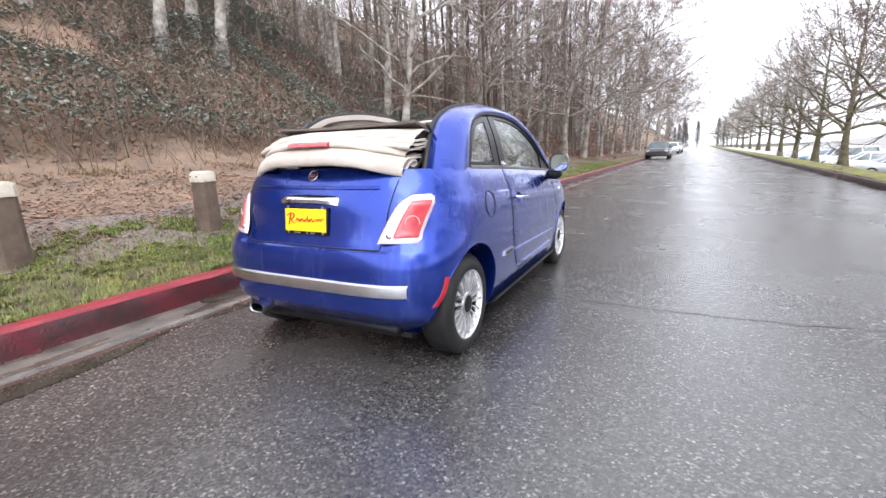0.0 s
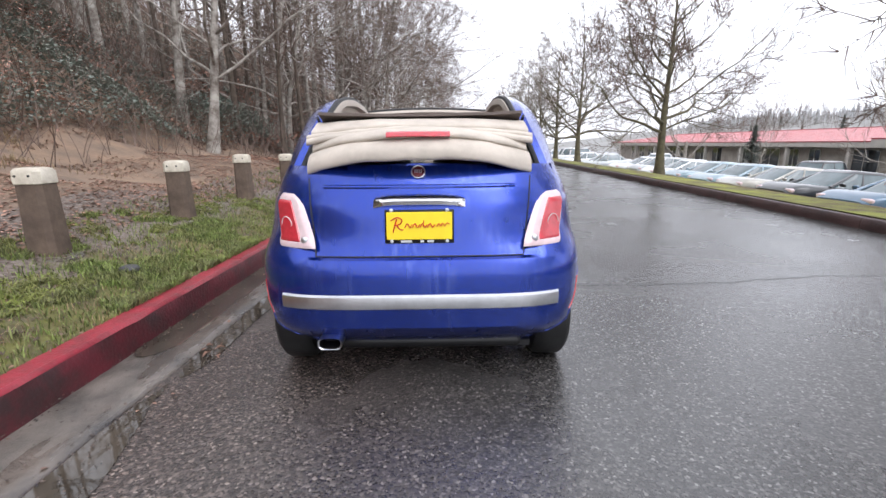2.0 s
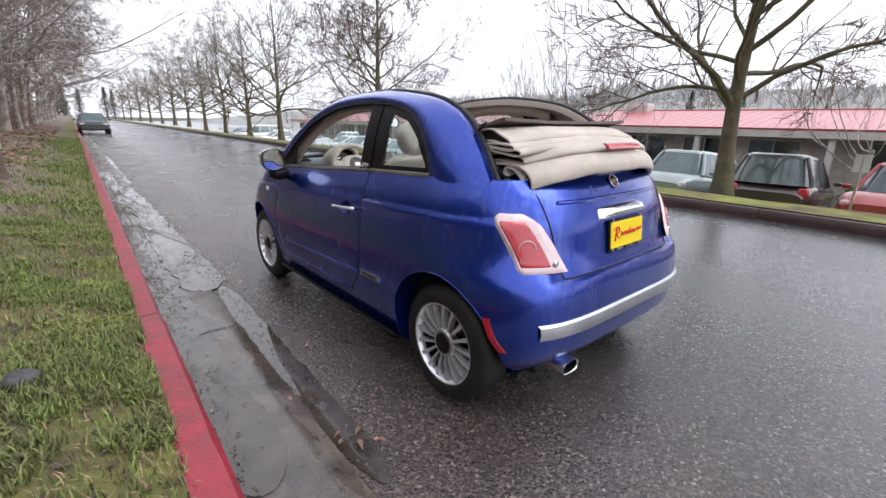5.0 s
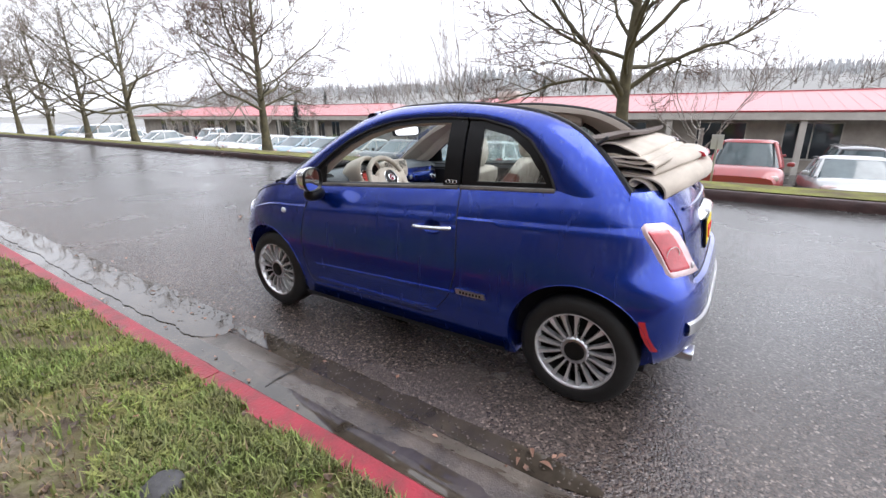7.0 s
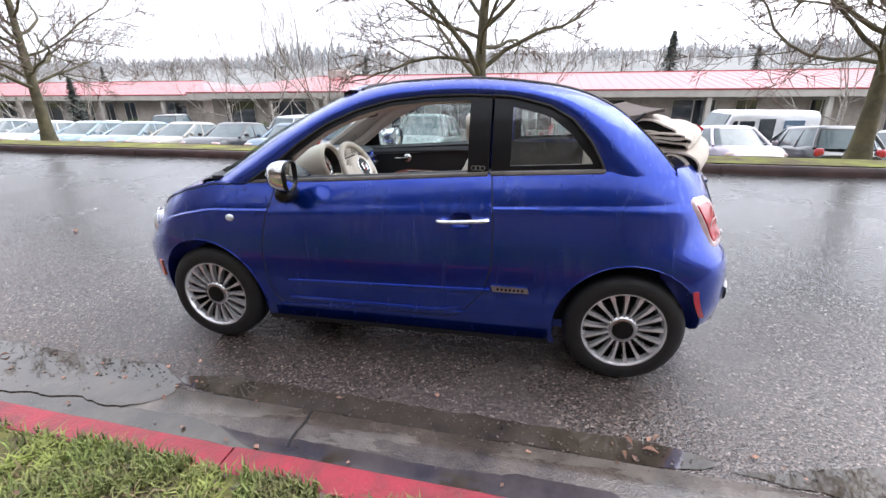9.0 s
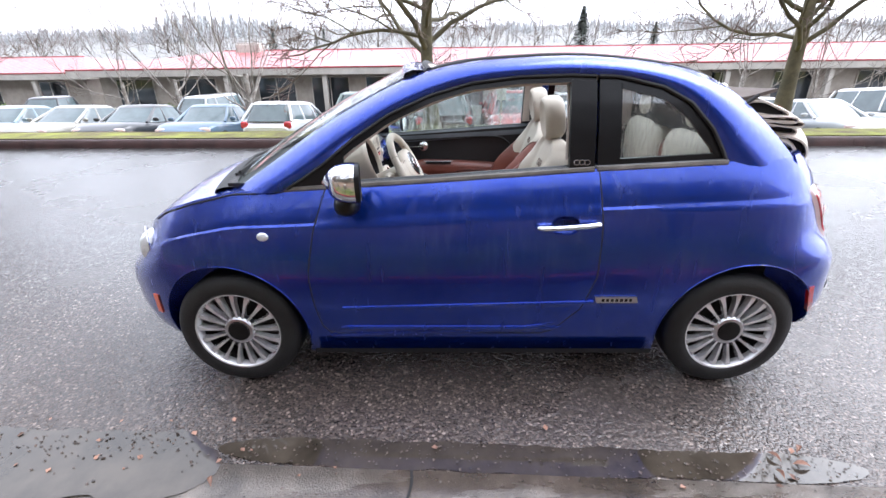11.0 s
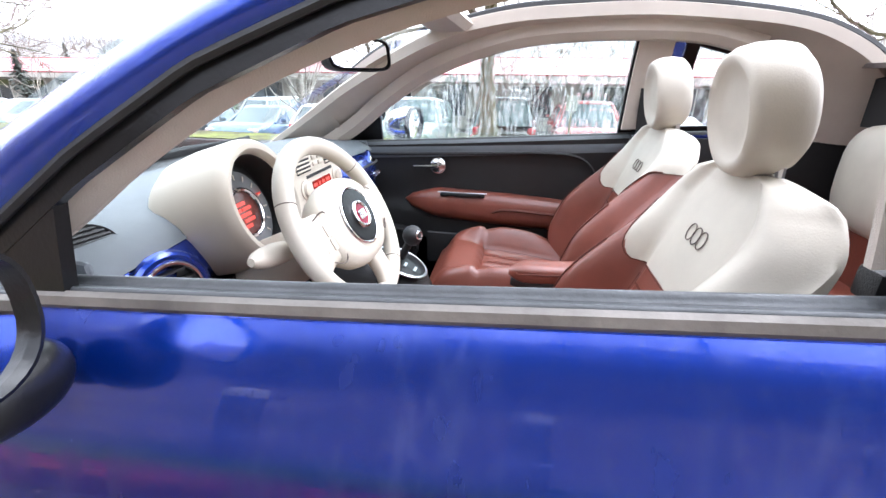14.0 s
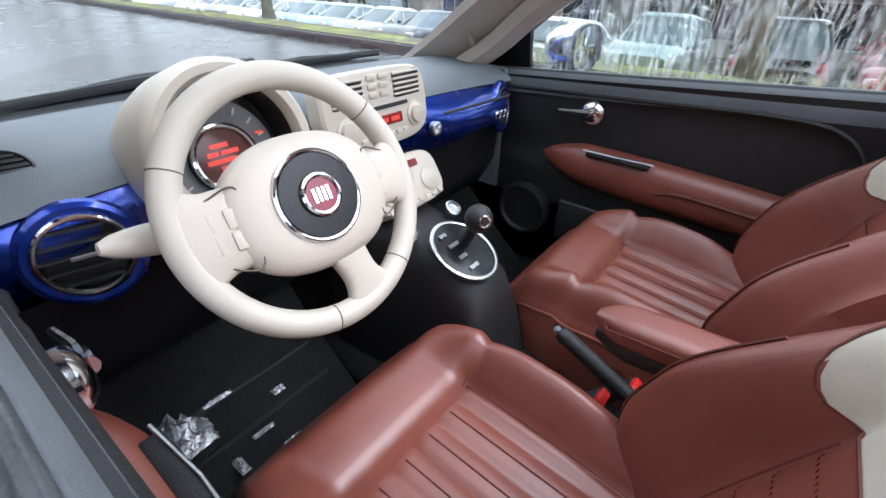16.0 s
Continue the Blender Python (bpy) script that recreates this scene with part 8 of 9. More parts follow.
for k, (kind, paint, x, y, turn) in enumerate((("pickup", "charcoal", 20.0, 21.0, 100), ("suv", "silver", 20.0, 13.4, 80), ("sedan", "silver", 20.3, 25.5, -90), ("suv", "white", 19.6, -10.2, 90), ("suv", "red", 21.0, -1.2, -90), ("suv", "charcoal", 20.5, -4.2, -90), ("sedan", "white", 20.0, 33.0, 90), ("pickup", "white", 20.3, 39.0, 90), ("sedan", "silver", 13.5, 34.0, 90), ("sedan", "white", 13.8, 40.0, 90), ("suv", "white", 14.0, 46.0, 90), ("sedan", "slate_blue", 14.2, 52.0, 90))):
    c = parked(kind, PAINT[paint], "%s %s parked farther back" % (paint.replace("_", " "), {"sedan": "saloon car", "suv": "tall estate car", "pickup": "pickup truck"}[kind]))
    c.matrix_basis = pose(x, y, lot_z(x, y) - 0.02, 0, 0, turn)


def delivery_van(x, y, turn):
    """Tall box body, a short sloping bonnet and sliding cab doors; the nose points to +y."""
    top = empty("delivery_van")
    tagged(top, "boxy white delivery van with blue side markings", "van")
    white = PAINT["white"]
    bm = bmesh.new()
    rows = []
    for yy, zt, zb, w in ((-2.15, 2.06, 0.42, 0.90), (-2.08, 2.12, 0.36, 0.93), (0.72, 2.12, 0.36, 0.93), (0.90, 2.06, 0.36, 0.93), (1.28, 1.16, 0.36, 0.92), (1.42, 1.08, 0.36, 0.91), (2.02, 0.92, 0.38, 0.86), (2.16, 0.74, 0.44, 0.80)):
        rows.append([(w * math.copysign(abs(math.cos(a)) ** 0.22, math.cos(a)), yy, (zt + zb) / 2 + (zt - zb) / 2 * math.copysign(abs(math.sin(a)) ** 0.22, math.sin(a))) for a in [2 * math.pi * k / 32 for k in range(32)]])
    vs = grid(bm, rows, close_u=True)
    bm.faces.new(vs[0])
    bm.faces.new(vs[-1])
    part("body", bm, white, top, "white box body")
    for s in (-1, 1):
        for y0, y1, z0, z1, nm in ((0.10, 0.62, 1.22, 1.78, "cab_window"), (-0.62, -0.06, 1.02, 1.86, "door_opening")):
            bm = bmesh.new()
            box(bm, (s * 0.925, y0, z0), (s * 0.945, y1, z1), 0.012, 1)
            part(nm, bm, DARK_GLASS, top)
        bm = bmesh.new()
        slab(bm, [[(s * 0.94, yy, z) for yy in (lerp(0.74, 0.70, q), lerp(1.10, 0.82, q))] for q, z in ((0, 1.24), (0.5, 1.52), (1, 1.78))], (s * 0.008, 0, 0))
        part("quarter_light", bm, DARK_GLASS, top)
        bm = bmesh.new()
        box(bm, (s * 0.935, -1.62, 1.36), (s * 0.952, -0.92, 1.80), 0.006, 1)
        part("side_panel", bm, PAINT["slate_blue"], top, "plain blue side emblem")
        bm = bmesh.new()
        slab(bm, [[(s * 0.953, yy, lerp(1.46, 1.68, q) + 0.10 * (yy + 1.62)) for yy in (-1.56, -1.2, -1.0)] for q in (0, 0.5)], (s * 0.003, 0, 0))
        part("panel_flash", bm, white, top)
        for z, pt in ((1.06, "slate_blue"), (1.00, "red")):
            bm = bmesh.new()
            box(bm, (s * 0.934, -2.05, z), (s * 0.946, 1.2, z + 0.035))
            part("side_stripe", bm, PAINT[pt], top)
        for yy in (1.45, -1.30):
            wh = empty("wheel", (s * 0.84, yy, 0.33))
            wh.parent = top
            m = pose(0, 0, 0, 0, 90 * s, 0)
            bm = bmesh.new()
            lathe(bm, [(0.20, 0.10), (0.31, 0.11), (0.33, 0.08), (0.33, -0.08), (0.31, -0.11)], 24, m)
            part("tyre", bm, TYRE, wh)
            bm = bmesh.new()
            lathe(bm, [(0.21, 0.095), (0.18, 0.085), (0.06, 0.10), (0.0, 0.105)], 20, m)
            part("rim", bm, ALLOY, wh)
            bm = bmesh.new()
            tube(bm, [(s * 0.93, yy + 0.40 * math.cos(a), 0.36 + 0.38 * math.sin(a)) for a in span(0, math.pi, 14)], 0.03, 6)
            part("wheel_arch", bm, RUBBER, top)
        bm = bmesh.new()
        blob(bm, (s * 0.62, 2.08, 0.70), (0.10, 0.06, 0.10), 0.9, 14, 8)
        part("headlight", bm, LENS_WHITE, top)
        bm = bmesh.new()
        blob(bm, (s * 1.03, 1.12, 1.35), (0.05, 0.04, 0.12), 0.6, 12, 8)
        tube(bm, [(s * 0.93, 1.10, 1.30), (s * 1.02, 1.12, 1.33)], 0.012, 6)
        part("door_mirror", bm, RUBBER, top)
    bm = bmesh.new()
    slab(bm, [[(xx, lerp(1.262, 0.925, q), z) for xx in span(-0.80, 0.80, 6)] for q, z in ((0, 1.24), (1, 2.00))], (0, 0.02, 0.01))
    part("windscreen", bm, CAR_GLASS, top)
    bm = bmesh.new()
    box(bm, (-0.78, 2.12, 0.36), (0.78, 2.22, 0.52), 0.02, 2)
    part("bumper", bm, RUBBER, top)
    top.matrix_basis = pose(x, y, lot_z(x, y) - 0.02, 0, 0, turn)


delivery_van(17.0, -7.4, 6)
for paint, y, x in (("charcoal", 40.0, 0.45), ("white", 60.0, 1.15), ("silver", 70.0, 1.6)):
    c = parked("sedan", PAINT[paint], "%s saloon car parked at the kerb ahead" % paint)
    c.matrix_basis = pose(x, y, 0, 0, 0, 180 - 2)
# parking sign
sg = empty("parking_sign", (10.3, -0.05, 0.0))
tagged(sg, "small white sign board on a thin post", "sign")
bm = bmesh.new()
tube(bm, [(0, 0, -1.2), (0, 0, 0.75)], 0.025, 8)
part("sign_post", bm, SATIN, sg)
bm = bmesh.new()
box(bm, (-0.02, -0.13, 0.45), (-0.01, 0.13, 0.80), 0.003, 1)
part("sign_board", bm, PAINT["white"], sg)
# ---- small plants and litter ----
def leaf_mesh(name, places, mat, parent=None, size=(0.04, 0.08), tilt=0.6, seed=1, fold=0.3, label="", kind="stuff", long=1.5):
    rnd = random.Random(seed)
    verts, faces = [], []
    for p in places:
        s = rnd.uniform(*size)
        a = rnd.uniform(0, 6.283)
        d = V((math.cos(a), math.sin(a), rnd.uniform(-tilt, tilt))).normalized()
        t = d.cross(V((rnd.uniform(-0.3, 0.3) * tilt, rnd.uniform(-0.3, 0.3) * tilt, 1))).normalized()
        n = t.cross(d)
        p = V(p)
        i = len(verts)
        verts += [p - d * s * long * 0.5, p + t * s * 0.5 + n * s * fold * 0.5, p + d * s * long * 0.5, p - t * s * 0.5 + n * s * fold * 0.5]
        faces += [(i, i + 1, i + 2), (i, i + 2, i + 3)]
    ob = raw(name, verts, faces, mat, parent)
    if label:
        tagged(ob, label, "", "", kind)
    return ob


def blades(name, places, mat, h=(0.03, 0.07), w=0.004, seed=2, lean=0.5, label=""):
    rnd = random.Random(seed)
    verts, faces = [], []
    for p in places:
        a = rnd.uniform(0, 6.283)
        hh = rnd.uniform(*h)
        d = V((math.cos(a), math.sin(a), 0))
        t = V((-d.y, d.x, 0)) * w * rnd.uniform(0.7, 1.4)
        p = V(p)
        tip = p + V((0, 0, hh)) + d * hh * rnd.uniform(0.1, lean * 2)
        mid = p + V((0, 0, hh * 0.62)) + d * hh * 0.18
        i = len(verts)
        verts += [p - t, p + t, mid + t * 0.8, mid - t * 0.8, tip]
        faces += [(i, i + 1, i + 2, i + 3), (i + 3, i + 2, i + 4)]
    ob = raw(name, verts, faces, mat)
    tagged(ob, label, "", "", "stuff")
    return ob


def verge_spots(n, u0, u1, y0, y1, seed, patch=None, power=1.0):
    rnd = random.Random(seed)
    out = []
    while len(out) < n:
        u, y = u0 + (u1 - u0) * rnd.random() ** power, rnd.uniform(y0, y1)
        if patch is not None and noise.noise((u * 1.3, y * 1.3, patch)) + 0.7 * noise.noise((u * 4, y * 4, patch)) < 0.14 + 0.5 * step(0.6, 1.5, u) and rnd.random() > (0.10 if u < 1.1 else 0.05):
            continue
        out.append((kerb_left(y) - u, y, hill(u, y)))
    return out


blades("verge_grass", verge_spots(40000, 0.03, 1.8, -3.0, 5.0, 5, 0.5, 1.3), BLADE, (0.018, 0.062), 0.0032, 6, label="short mossy green grass on the verge")
blades("verge_grass_far", verge_spots(16000, 0.03, 2.3, 5.0, 26.0, 8, 0.5, 1.2), BLADE, (0.03, 0.08), 0.006, 9, label="short mossy green grass along the verge")
blades("verge_grass_dry", verge_spots(7000, 0.02, 2.6, -4.0, 10.0, 11, 4.5), BLADE_DRY, (0.012, 0.045), 0.0028, 12, 0.9, label="withered straw-coloured grass among the moss")
blades("bank_grass_dry", verge_spots(2500, 3.4, 6.0, -8.0, 5.0, 14, 6.5), BLADE_DRY, (0.05, 0.15), 0.005, 15, 1.3, label="long straw-coloured grass on the bank")


def litter_spots(n, seed, y0, y1, u0, u1):
    rnd = random.Random(seed)
    out = []
    while len(out) < n:
        u, y = rnd.uniform(u0, u1), rnd.uniform(y0, y1)
        if noise.noise((u * 0.8, y * 0.8, 8.0)) < -0.25:
            continue
        out.append((kerb_left(y) - u, y, hill(u, y) + 0.006 + rnd.random() * 0.012))
    return out


leaf_mesh("fallen_leaves", litter_spots(36000, 21, -6, 12, 1.3, 6.4), FALLEN, None, (0.022, 0.05), 0.3, 22, 0.3, "damp brown fallen leaves under the trees", "stuff", 1.2)
leaf_mesh("fallen_leaves_far", litter_spots(7000, 25, 10, 45, 0.9, 6.5), FALLEN, None, (0.07, 0.14), 0.35, 26, 0.3, "damp brown fallen leaves under the trees", "stuff", 1.2)
rnd = random.Random(31)
sparse = []
for _ in range(260):
    y = rnd.uniform(-3, 14)
    x = kerb_left(y) + rnd.choice((rnd.uniform(0.02, 0.62), rnd.uniform(0.45, 0.75), rnd.uniform(-0.9, 0.0)))
    u = kerb_left(y) - x
    sparse.append((x, y, 0.012 if u < 0 else (0.192 if u < 0.16 else hill(u, y) + 0.03)))
leaf_mesh("gutter_leaves", sparse, FALLEN, None, (0.010, 0.026), 0.5, 33, 0.3, "sodden brown leaves scattered in the gutter", "stuff", 1.3)


def moss_tufts(name, n, seed, mat, label):
    """Low cushions of moss and matted grass, each a ruffled fan of short blades."""
    rnd = random.Random(seed)
    spots = []
    while len(spots) < n * 26:
        u, y = 0.05 + 1.75 * rnd.random() ** 1.2, rnd.uniform(-2.6, 4.6)
        if noise.noise((u * 2.1, y * 2.1, 9.0)) < 0.05:
            continue
        for _ in range(26):
            a, r = rnd.uniform(0, 6.283), 0.045 * rnd.random() ** 0.5
            uu, yy = max(0.04, u + r * math.cos(a)), y + r * math.sin(a)
            spots.append((kerb_left(yy) - uu, yy, hill(uu, yy) + 0.012 * (1 - r / 0.05)))
    blades(name, spots, mat, (0.012, 0.030), 0.0045, seed + 1, 1.6, label)


MOSS_BRIGHT = material("bright_moss", (0.22, 0.255, 0.055), 0.85, island=0.45, scale=3.0, colour2=(0.175, 0.165, 0.065))
moss_tufts("moss_cushions", 1000, 35, MOSS_BRIGHT, "bright yellow-green moss cushions on the verge")
leaf_mesh("verge_leaves", [(kerb_left(y) - u, y, hill(u, y) + 0.012) for u, y in [(0.05 + 2.0 * rnd.random(), rnd.uniform(-3, 6)) for _ in range(3200)]], material("sodden_dark_leaves", (0.10, 0.062, 0.045), 0.5, island=0.5, vary=0.3, scale=3.0), None, (0.010, 0.034), 0.5, 37, 0.4, "sodden dark leaves trodden into the verge", "stuff", 1.4)
rnd = random.Random(39)
grit = []
for _ in range(2600):
    y = rnd.uniform(-3.0, 5.0)
    o = rnd.choice((rnd.gauss(0.14, 0.03), rnd.gauss(0.56, 0.06), rnd.gauss(0.60, 0.05), rnd.uniform(0.1, 1.6)))
    if o > 0.09:
        grit.append((kerb_left(y) + o, y, 0.011))
leaf_mesh("gutter_grit", grit, material("wet_grit_and_leaf_mush", (0.075, 0.052, 0.040), 0.4, island=0.7, vary=0.3, scale=5.0), None, (0.004, 0.014), 0.4, 40, 0.5, "dark leaf mush and grit washed along the gutter", "stuff", 1.2)
# ivy and bracken over the bank
def thicket(n, seed, u0, u1, y0, y1, patch, high):
    rnd = random.Random(seed)
    out = []
    while len(out) < n:
        u, y = rnd.uniform(u0, u1), rnd.uniform(y0, y1)
        g = noise.noise((u * 0.45, y * 0.45, patch))
        if g < -0.62 + 0.72 * (1 - step(u0, u0 + 0.8, u)):
            continue
        h = (0.10 + high * 0.8 * max(0.06, g + 0.35)) * rnd.random() ** 0.35
        out.append((kerb_left(y) - u, y, hill(u, y) + h))
    return out


leaf_mesh("ivy_thicket", thicket(135000, 41, 4.7, 15.0, -9, 16, 2.0, 1.5), IVY, None, (0.035, 0.085), 0.8, 42, 0.25, "dark glossy ivy and bramble covering the bank", "stuff", 1.25)
leaf_mesh("ivy_thicket_upper", thicket(40000, 49, 13.0, 34.0, -14, 30, 2.0, 1.8), IVY, None, (0.08, 0.17), 0.9, 50, 0.25, "dark ivy and shrubs high on the bank", "stuff", 1.25)
leaf_mesh("ivy_thicket_far", thicket(16000, 43, 3.6, 12.0, 14, 48, 2.0, 1.3), IVY, None, (0.09, 0.20), 0.9, 44, 0.25, "dark glossy ivy and bramble covering the bank", "stuff", 1.25)
leaf_mesh("bracken_thicket", thicket(22000, 45, 4.9, 12.0, -9, 16, 7.0, 1.1), BRAMBLE, None, (0.022, 0.055), 1.0, 46, 0.2, "rust-brown dead bracken on the bank", "stuff", 1.8)
leaf_mesh("bracken_thicket_far", thicket(12000, 47, 2.8, 10.0, 14, 60, 7.0, 1.6), BRAMBLE, None, (0.08, 0.18), 1.0, 48, 0.2, "rust-brown dead bracken on the bank", "stuff", 1.8)


def twig_thicket(name, n, seed, u0, u1, y0, y1, h0, h1, r, mat, label):
    """Bare arching shoots."""
    rnd = random.Random(seed)
    verts, faces = [], []
    for _ in range(n):
        u, y = rnd.uniform(u0, u1), rnd.uniform(y0, y1)
        p = V((kerb_left(y) - u, y, hill(u, y) - 0.05))
        d = V((rnd.uniform(-0.6, 0.6), rnd.uniform(-0.6, 0.6), 1)).normalized()
        ln = rnd.uniform(h0, h1)
        bend = V((rnd.uniform(-0.7, 0.7), rnd.uniform(-0.7, 0.7), -0.5))
        prev = None
        for k in range(5):
            t = k / 4
            q = p + d * ln * t + bend * ln * 0.4 * t * t
            rr = r * (1 - 0.75 * t)
            i = len(verts)
            verts += [q + V((rr, 0, 0)), q + V((-rr * 0.5, rr * 0.87, 0)), q + V((-rr * 0.5, -rr * 0.87, 0))]
            if prev is not None:
                for a in range(3):
                    b = (a + 1) % 3
                    faces.append((prev + a, prev + b, i + b, i + a))
            prev = i
    ob = raw(name, verts, faces, mat)
    tagged(ob, label, "", "", "stuff")


twig_thicket("bare_shrubs", 3600, 51, 4.0, 14.0, -10, 16, 0.5, 2.2, 0.009, TWIG, "bare brown shoots and brambles on the bank")
twig_thicket("wood_undergrowth", 5200, 53, 9.0, 34.0, -12, 60, 1.8, 5.5, 0.014, TWIG, "bare brown saplings and undergrowth beneath the alders")
twig_thicket("bare_shrubs_far", 4200, 52, 2.6, 12.0, 12, 70, 0.8, 3.2, 0.013, TWIG, "bare brown shoots along the wood's edge")


# ---- trees ----
def branch_tube(verts, faces, pts, rs, n):
    prev = None
    for (p, s, u), r in zip(frames_along(pts), rs):
        i = len(verts)
        verts.extend(p + s * (r * math.cos(2 * math.pi * k / n)) + u * (r * math.sin(2 * math.pi * k / n)) for k in range(n))
        if prev is not None:
            for k in range(n):
                l = (k + 1) % n
                faces.append((prev + k, prev + l, i + l, i + k))
        prev = i


def grow(rnd, store, start, d, length, r, depth, spread, kids, up, levels=2, fine=0.0028):
    """One limb and what grows from it. store: lists of (verts, faces), thick and thin."""
    segs = (2, 4, 5, 9)[depth]
    pts, rs = [start], [r]
    p, v = start.copy(), d.copy()
    for k in range(segs):
        v = (v + V((rnd.uniform(-1, 1), rnd.uniform(-1, 1), rnd.uniform(-1, 1))) * (0.21 if depth < 3 else 0.27) + V((0, 0, up))).normalized()
        p = p + v * (length / segs)
        pts.append(p)
        rs.append(r * lerp(1, 0.28, (k + 1) / segs))
    thick = depth >= levels
    verts, faces = store[0] if thick else store[1]
    branch_tube(verts, faces, pts, rs, 6 if thick else 3)
    if depth == 0:
        return
    for c in range(kids[depth - 1]):
        t = rnd.uniform(0.22, 1.0)
        k = min(segs - 1, int(t * segs))
        q = pts[k].lerp(pts[k + 1], t * segs - k)
        axis = (pts[k + 1] - pts[k]).normalized()
        side = axis.cross(V((rnd.uniform(-1, 1), rnd.uniform(-1, 1), rnd.uniform(-1, 1)))).normalized()
        nd = (axis * math.cos(spread) + side * math.sin(spread)).normalized()
        grow(rnd, store, q, nd, length * rnd.uniform(0.42, 0.68) * (1.05 - 0.4 * t), max(fine, rs[k] * rnd.uniform(0.40, 0.60)), depth - 1, spread, kids, up, levels, fine)


def tree(name, seed, height, r, bark, twig, fork, limbs, kids, spread, up, label, category="tree", lean=0.0, straight=False, fine=0.0028, leader=False):
    rnd = random.Random(seed)
    top = empty(name)
    tagged(top, label, category)
    store = (([], []), ([], []))
    verts, faces = store[0]
    pts, rs = [], []
    n = 12
    p = V((0, 0, -0.15))
    off = V((0, 0, 0))
    hh = height if straight else (height * 0.86 if leader else fork)
    for k in range(n + 1):
        t = k / n
        pts.append(V((lean * t * hh + (0.10 if leader else 0.04) * hh * 0.3 * noise.noise((seed, t * 2, 0)), 0.04 * hh * 0.3 * noise.noise((seed, t * 2, 5)), -0.15 + (hh + 0.15) * t)))
        flare = 1 + 0.55 * max(0, 1 - t * 6) ** 2
        rs.append(r * flare * (lerp(1, 0.10, t ** 0.8) if straight or leader else lerp(1, 0.62, t)))
    branch_tube(verts, faces, pts, rs, 10)
    for i in range(limbs):
        if straight:
            t = rnd.uniform(0.22, 0.99) ** 0.9
            k = min(n - 1, int(t * n))
            q = pts[k].lerp(pts[k + 1], t * n - k)
            a = rnd.uniform(0, 6.283)
            el = rnd.uniform(0.25, 0.9)
            d = V((math.cos(a), math.sin(a), el)).normalized()
            grow(rnd, store, q, d, height * rnd.uniform(0.10, 0.22) * (1.25 - t * 0.7), max(0.006, rs[k] * 0.35), 2, spread, kids, up, 3, fine)
        elif leader:
            t = lerp(fork / hh, 0.98, (i / limbs) ** 1.25)
            k = min(n - 1, int(t * n))
            q = pts[k].lerp(pts[k + 1], t * n - k)
            a = 2.4 * i + rnd.uniform(-0.5, 0.5)
            d = V((math.cos(a), math.sin(a), rnd.uniform(0.12, 0.65) + 0.5 * t)).normalized()
            grow(rnd, store, q, d, height * rnd.uniform(0.40, 0.60) * (1.12 - 0.72 * t), max(0.016, rs[k] * rnd.uniform(0.36, 0.56)), 3, spread, kids, up, 2, fine)
        else:
            a = 6.283 * (i + rnd.uniform(-0.3, 0.3)) / limbs
            el = rnd.uniform(0.08, 1.0) if i % 3 else rnd.uniform(1.4, 4.0)
            t = rnd.uniform(0.46, 1.0)
            k = min(n - 1, int(t * n))
            q = pts[k].lerp(pts[k + 1], t * n - k)
            d = V((math.cos(a), math.sin(a), el)).normalized()
            grow(rnd, store, q, d, (height - fork) * rnd.uniform(0.66, 0.98), r * rnd.uniform(0.13, 0.27), 3, spread, kids, up, 2, fine)
    raw("trunk", store[0][0], store[0][1], bark, top, 1)
    raw("crown", store[1][0], store[1][1], twig, top)
    return top


def plant(ob, x, y, z, turn, s=1.0):
    c = copy_thing(ob, pose(x, y, z, 0, 0, turn))
    c.scale = (s, s, s)
    return c


def first(ob, x, y, z, turn=0.0, s=1.0):
    ob.matrix_basis = pose(x, y, z, 0, 0, turn)
    ob.scale = (s, s, s)


# open-grown street trees on the strip
STREET_LABEL = "bare mossy street tree with many upswept limbs"
STREET = [tree("street_tree", sd, 8.8, 0.19, BARK_MOSS, TWIG, 1.9, 26, (6, 6, 7), 0.70, 0.035, STREET_LABEL, leader=True, fine=0.010) for sd in (61, 62, 63)]
FAR_STREET = [tree("street_tree", sd, 9.5, 0.19, BARK_MOSS, TWIG_FAR_HAZE, 1.7, 24, (5, 5, 5), 0.66, 0.045, STREET_LABEL, fine=0.010, leader=True) for sd in (64, 65)]
for k, (x, y, t) in enumerate(((8.35, 1.75, 40), (8.1, -6.15, 110), (9.1, 15.9, 200), (9.6, 28.5, 80), (10.0, 36.0, 300), (8.6, -14.0, 10), (10.3, 43.5, 150), (10.7, 52.0, 20), (11.0, 61.0, 260), (11.4, 71.0, 330), (11.9, 83.0, 70), (12.4, 97.0, 190), (13.2, 115.0, 240), (14.0, 135.0, 100), (15.2, 160.0, 10))):
    z = lot_z(x, y) if y < 60 else 0.2
    if k < 3:
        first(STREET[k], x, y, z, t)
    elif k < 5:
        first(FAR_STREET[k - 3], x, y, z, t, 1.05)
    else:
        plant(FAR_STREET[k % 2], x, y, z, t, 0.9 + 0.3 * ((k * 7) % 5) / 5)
for ob in STREET + FAR_STREET:
    ob["group"] = "street trees on the strip"
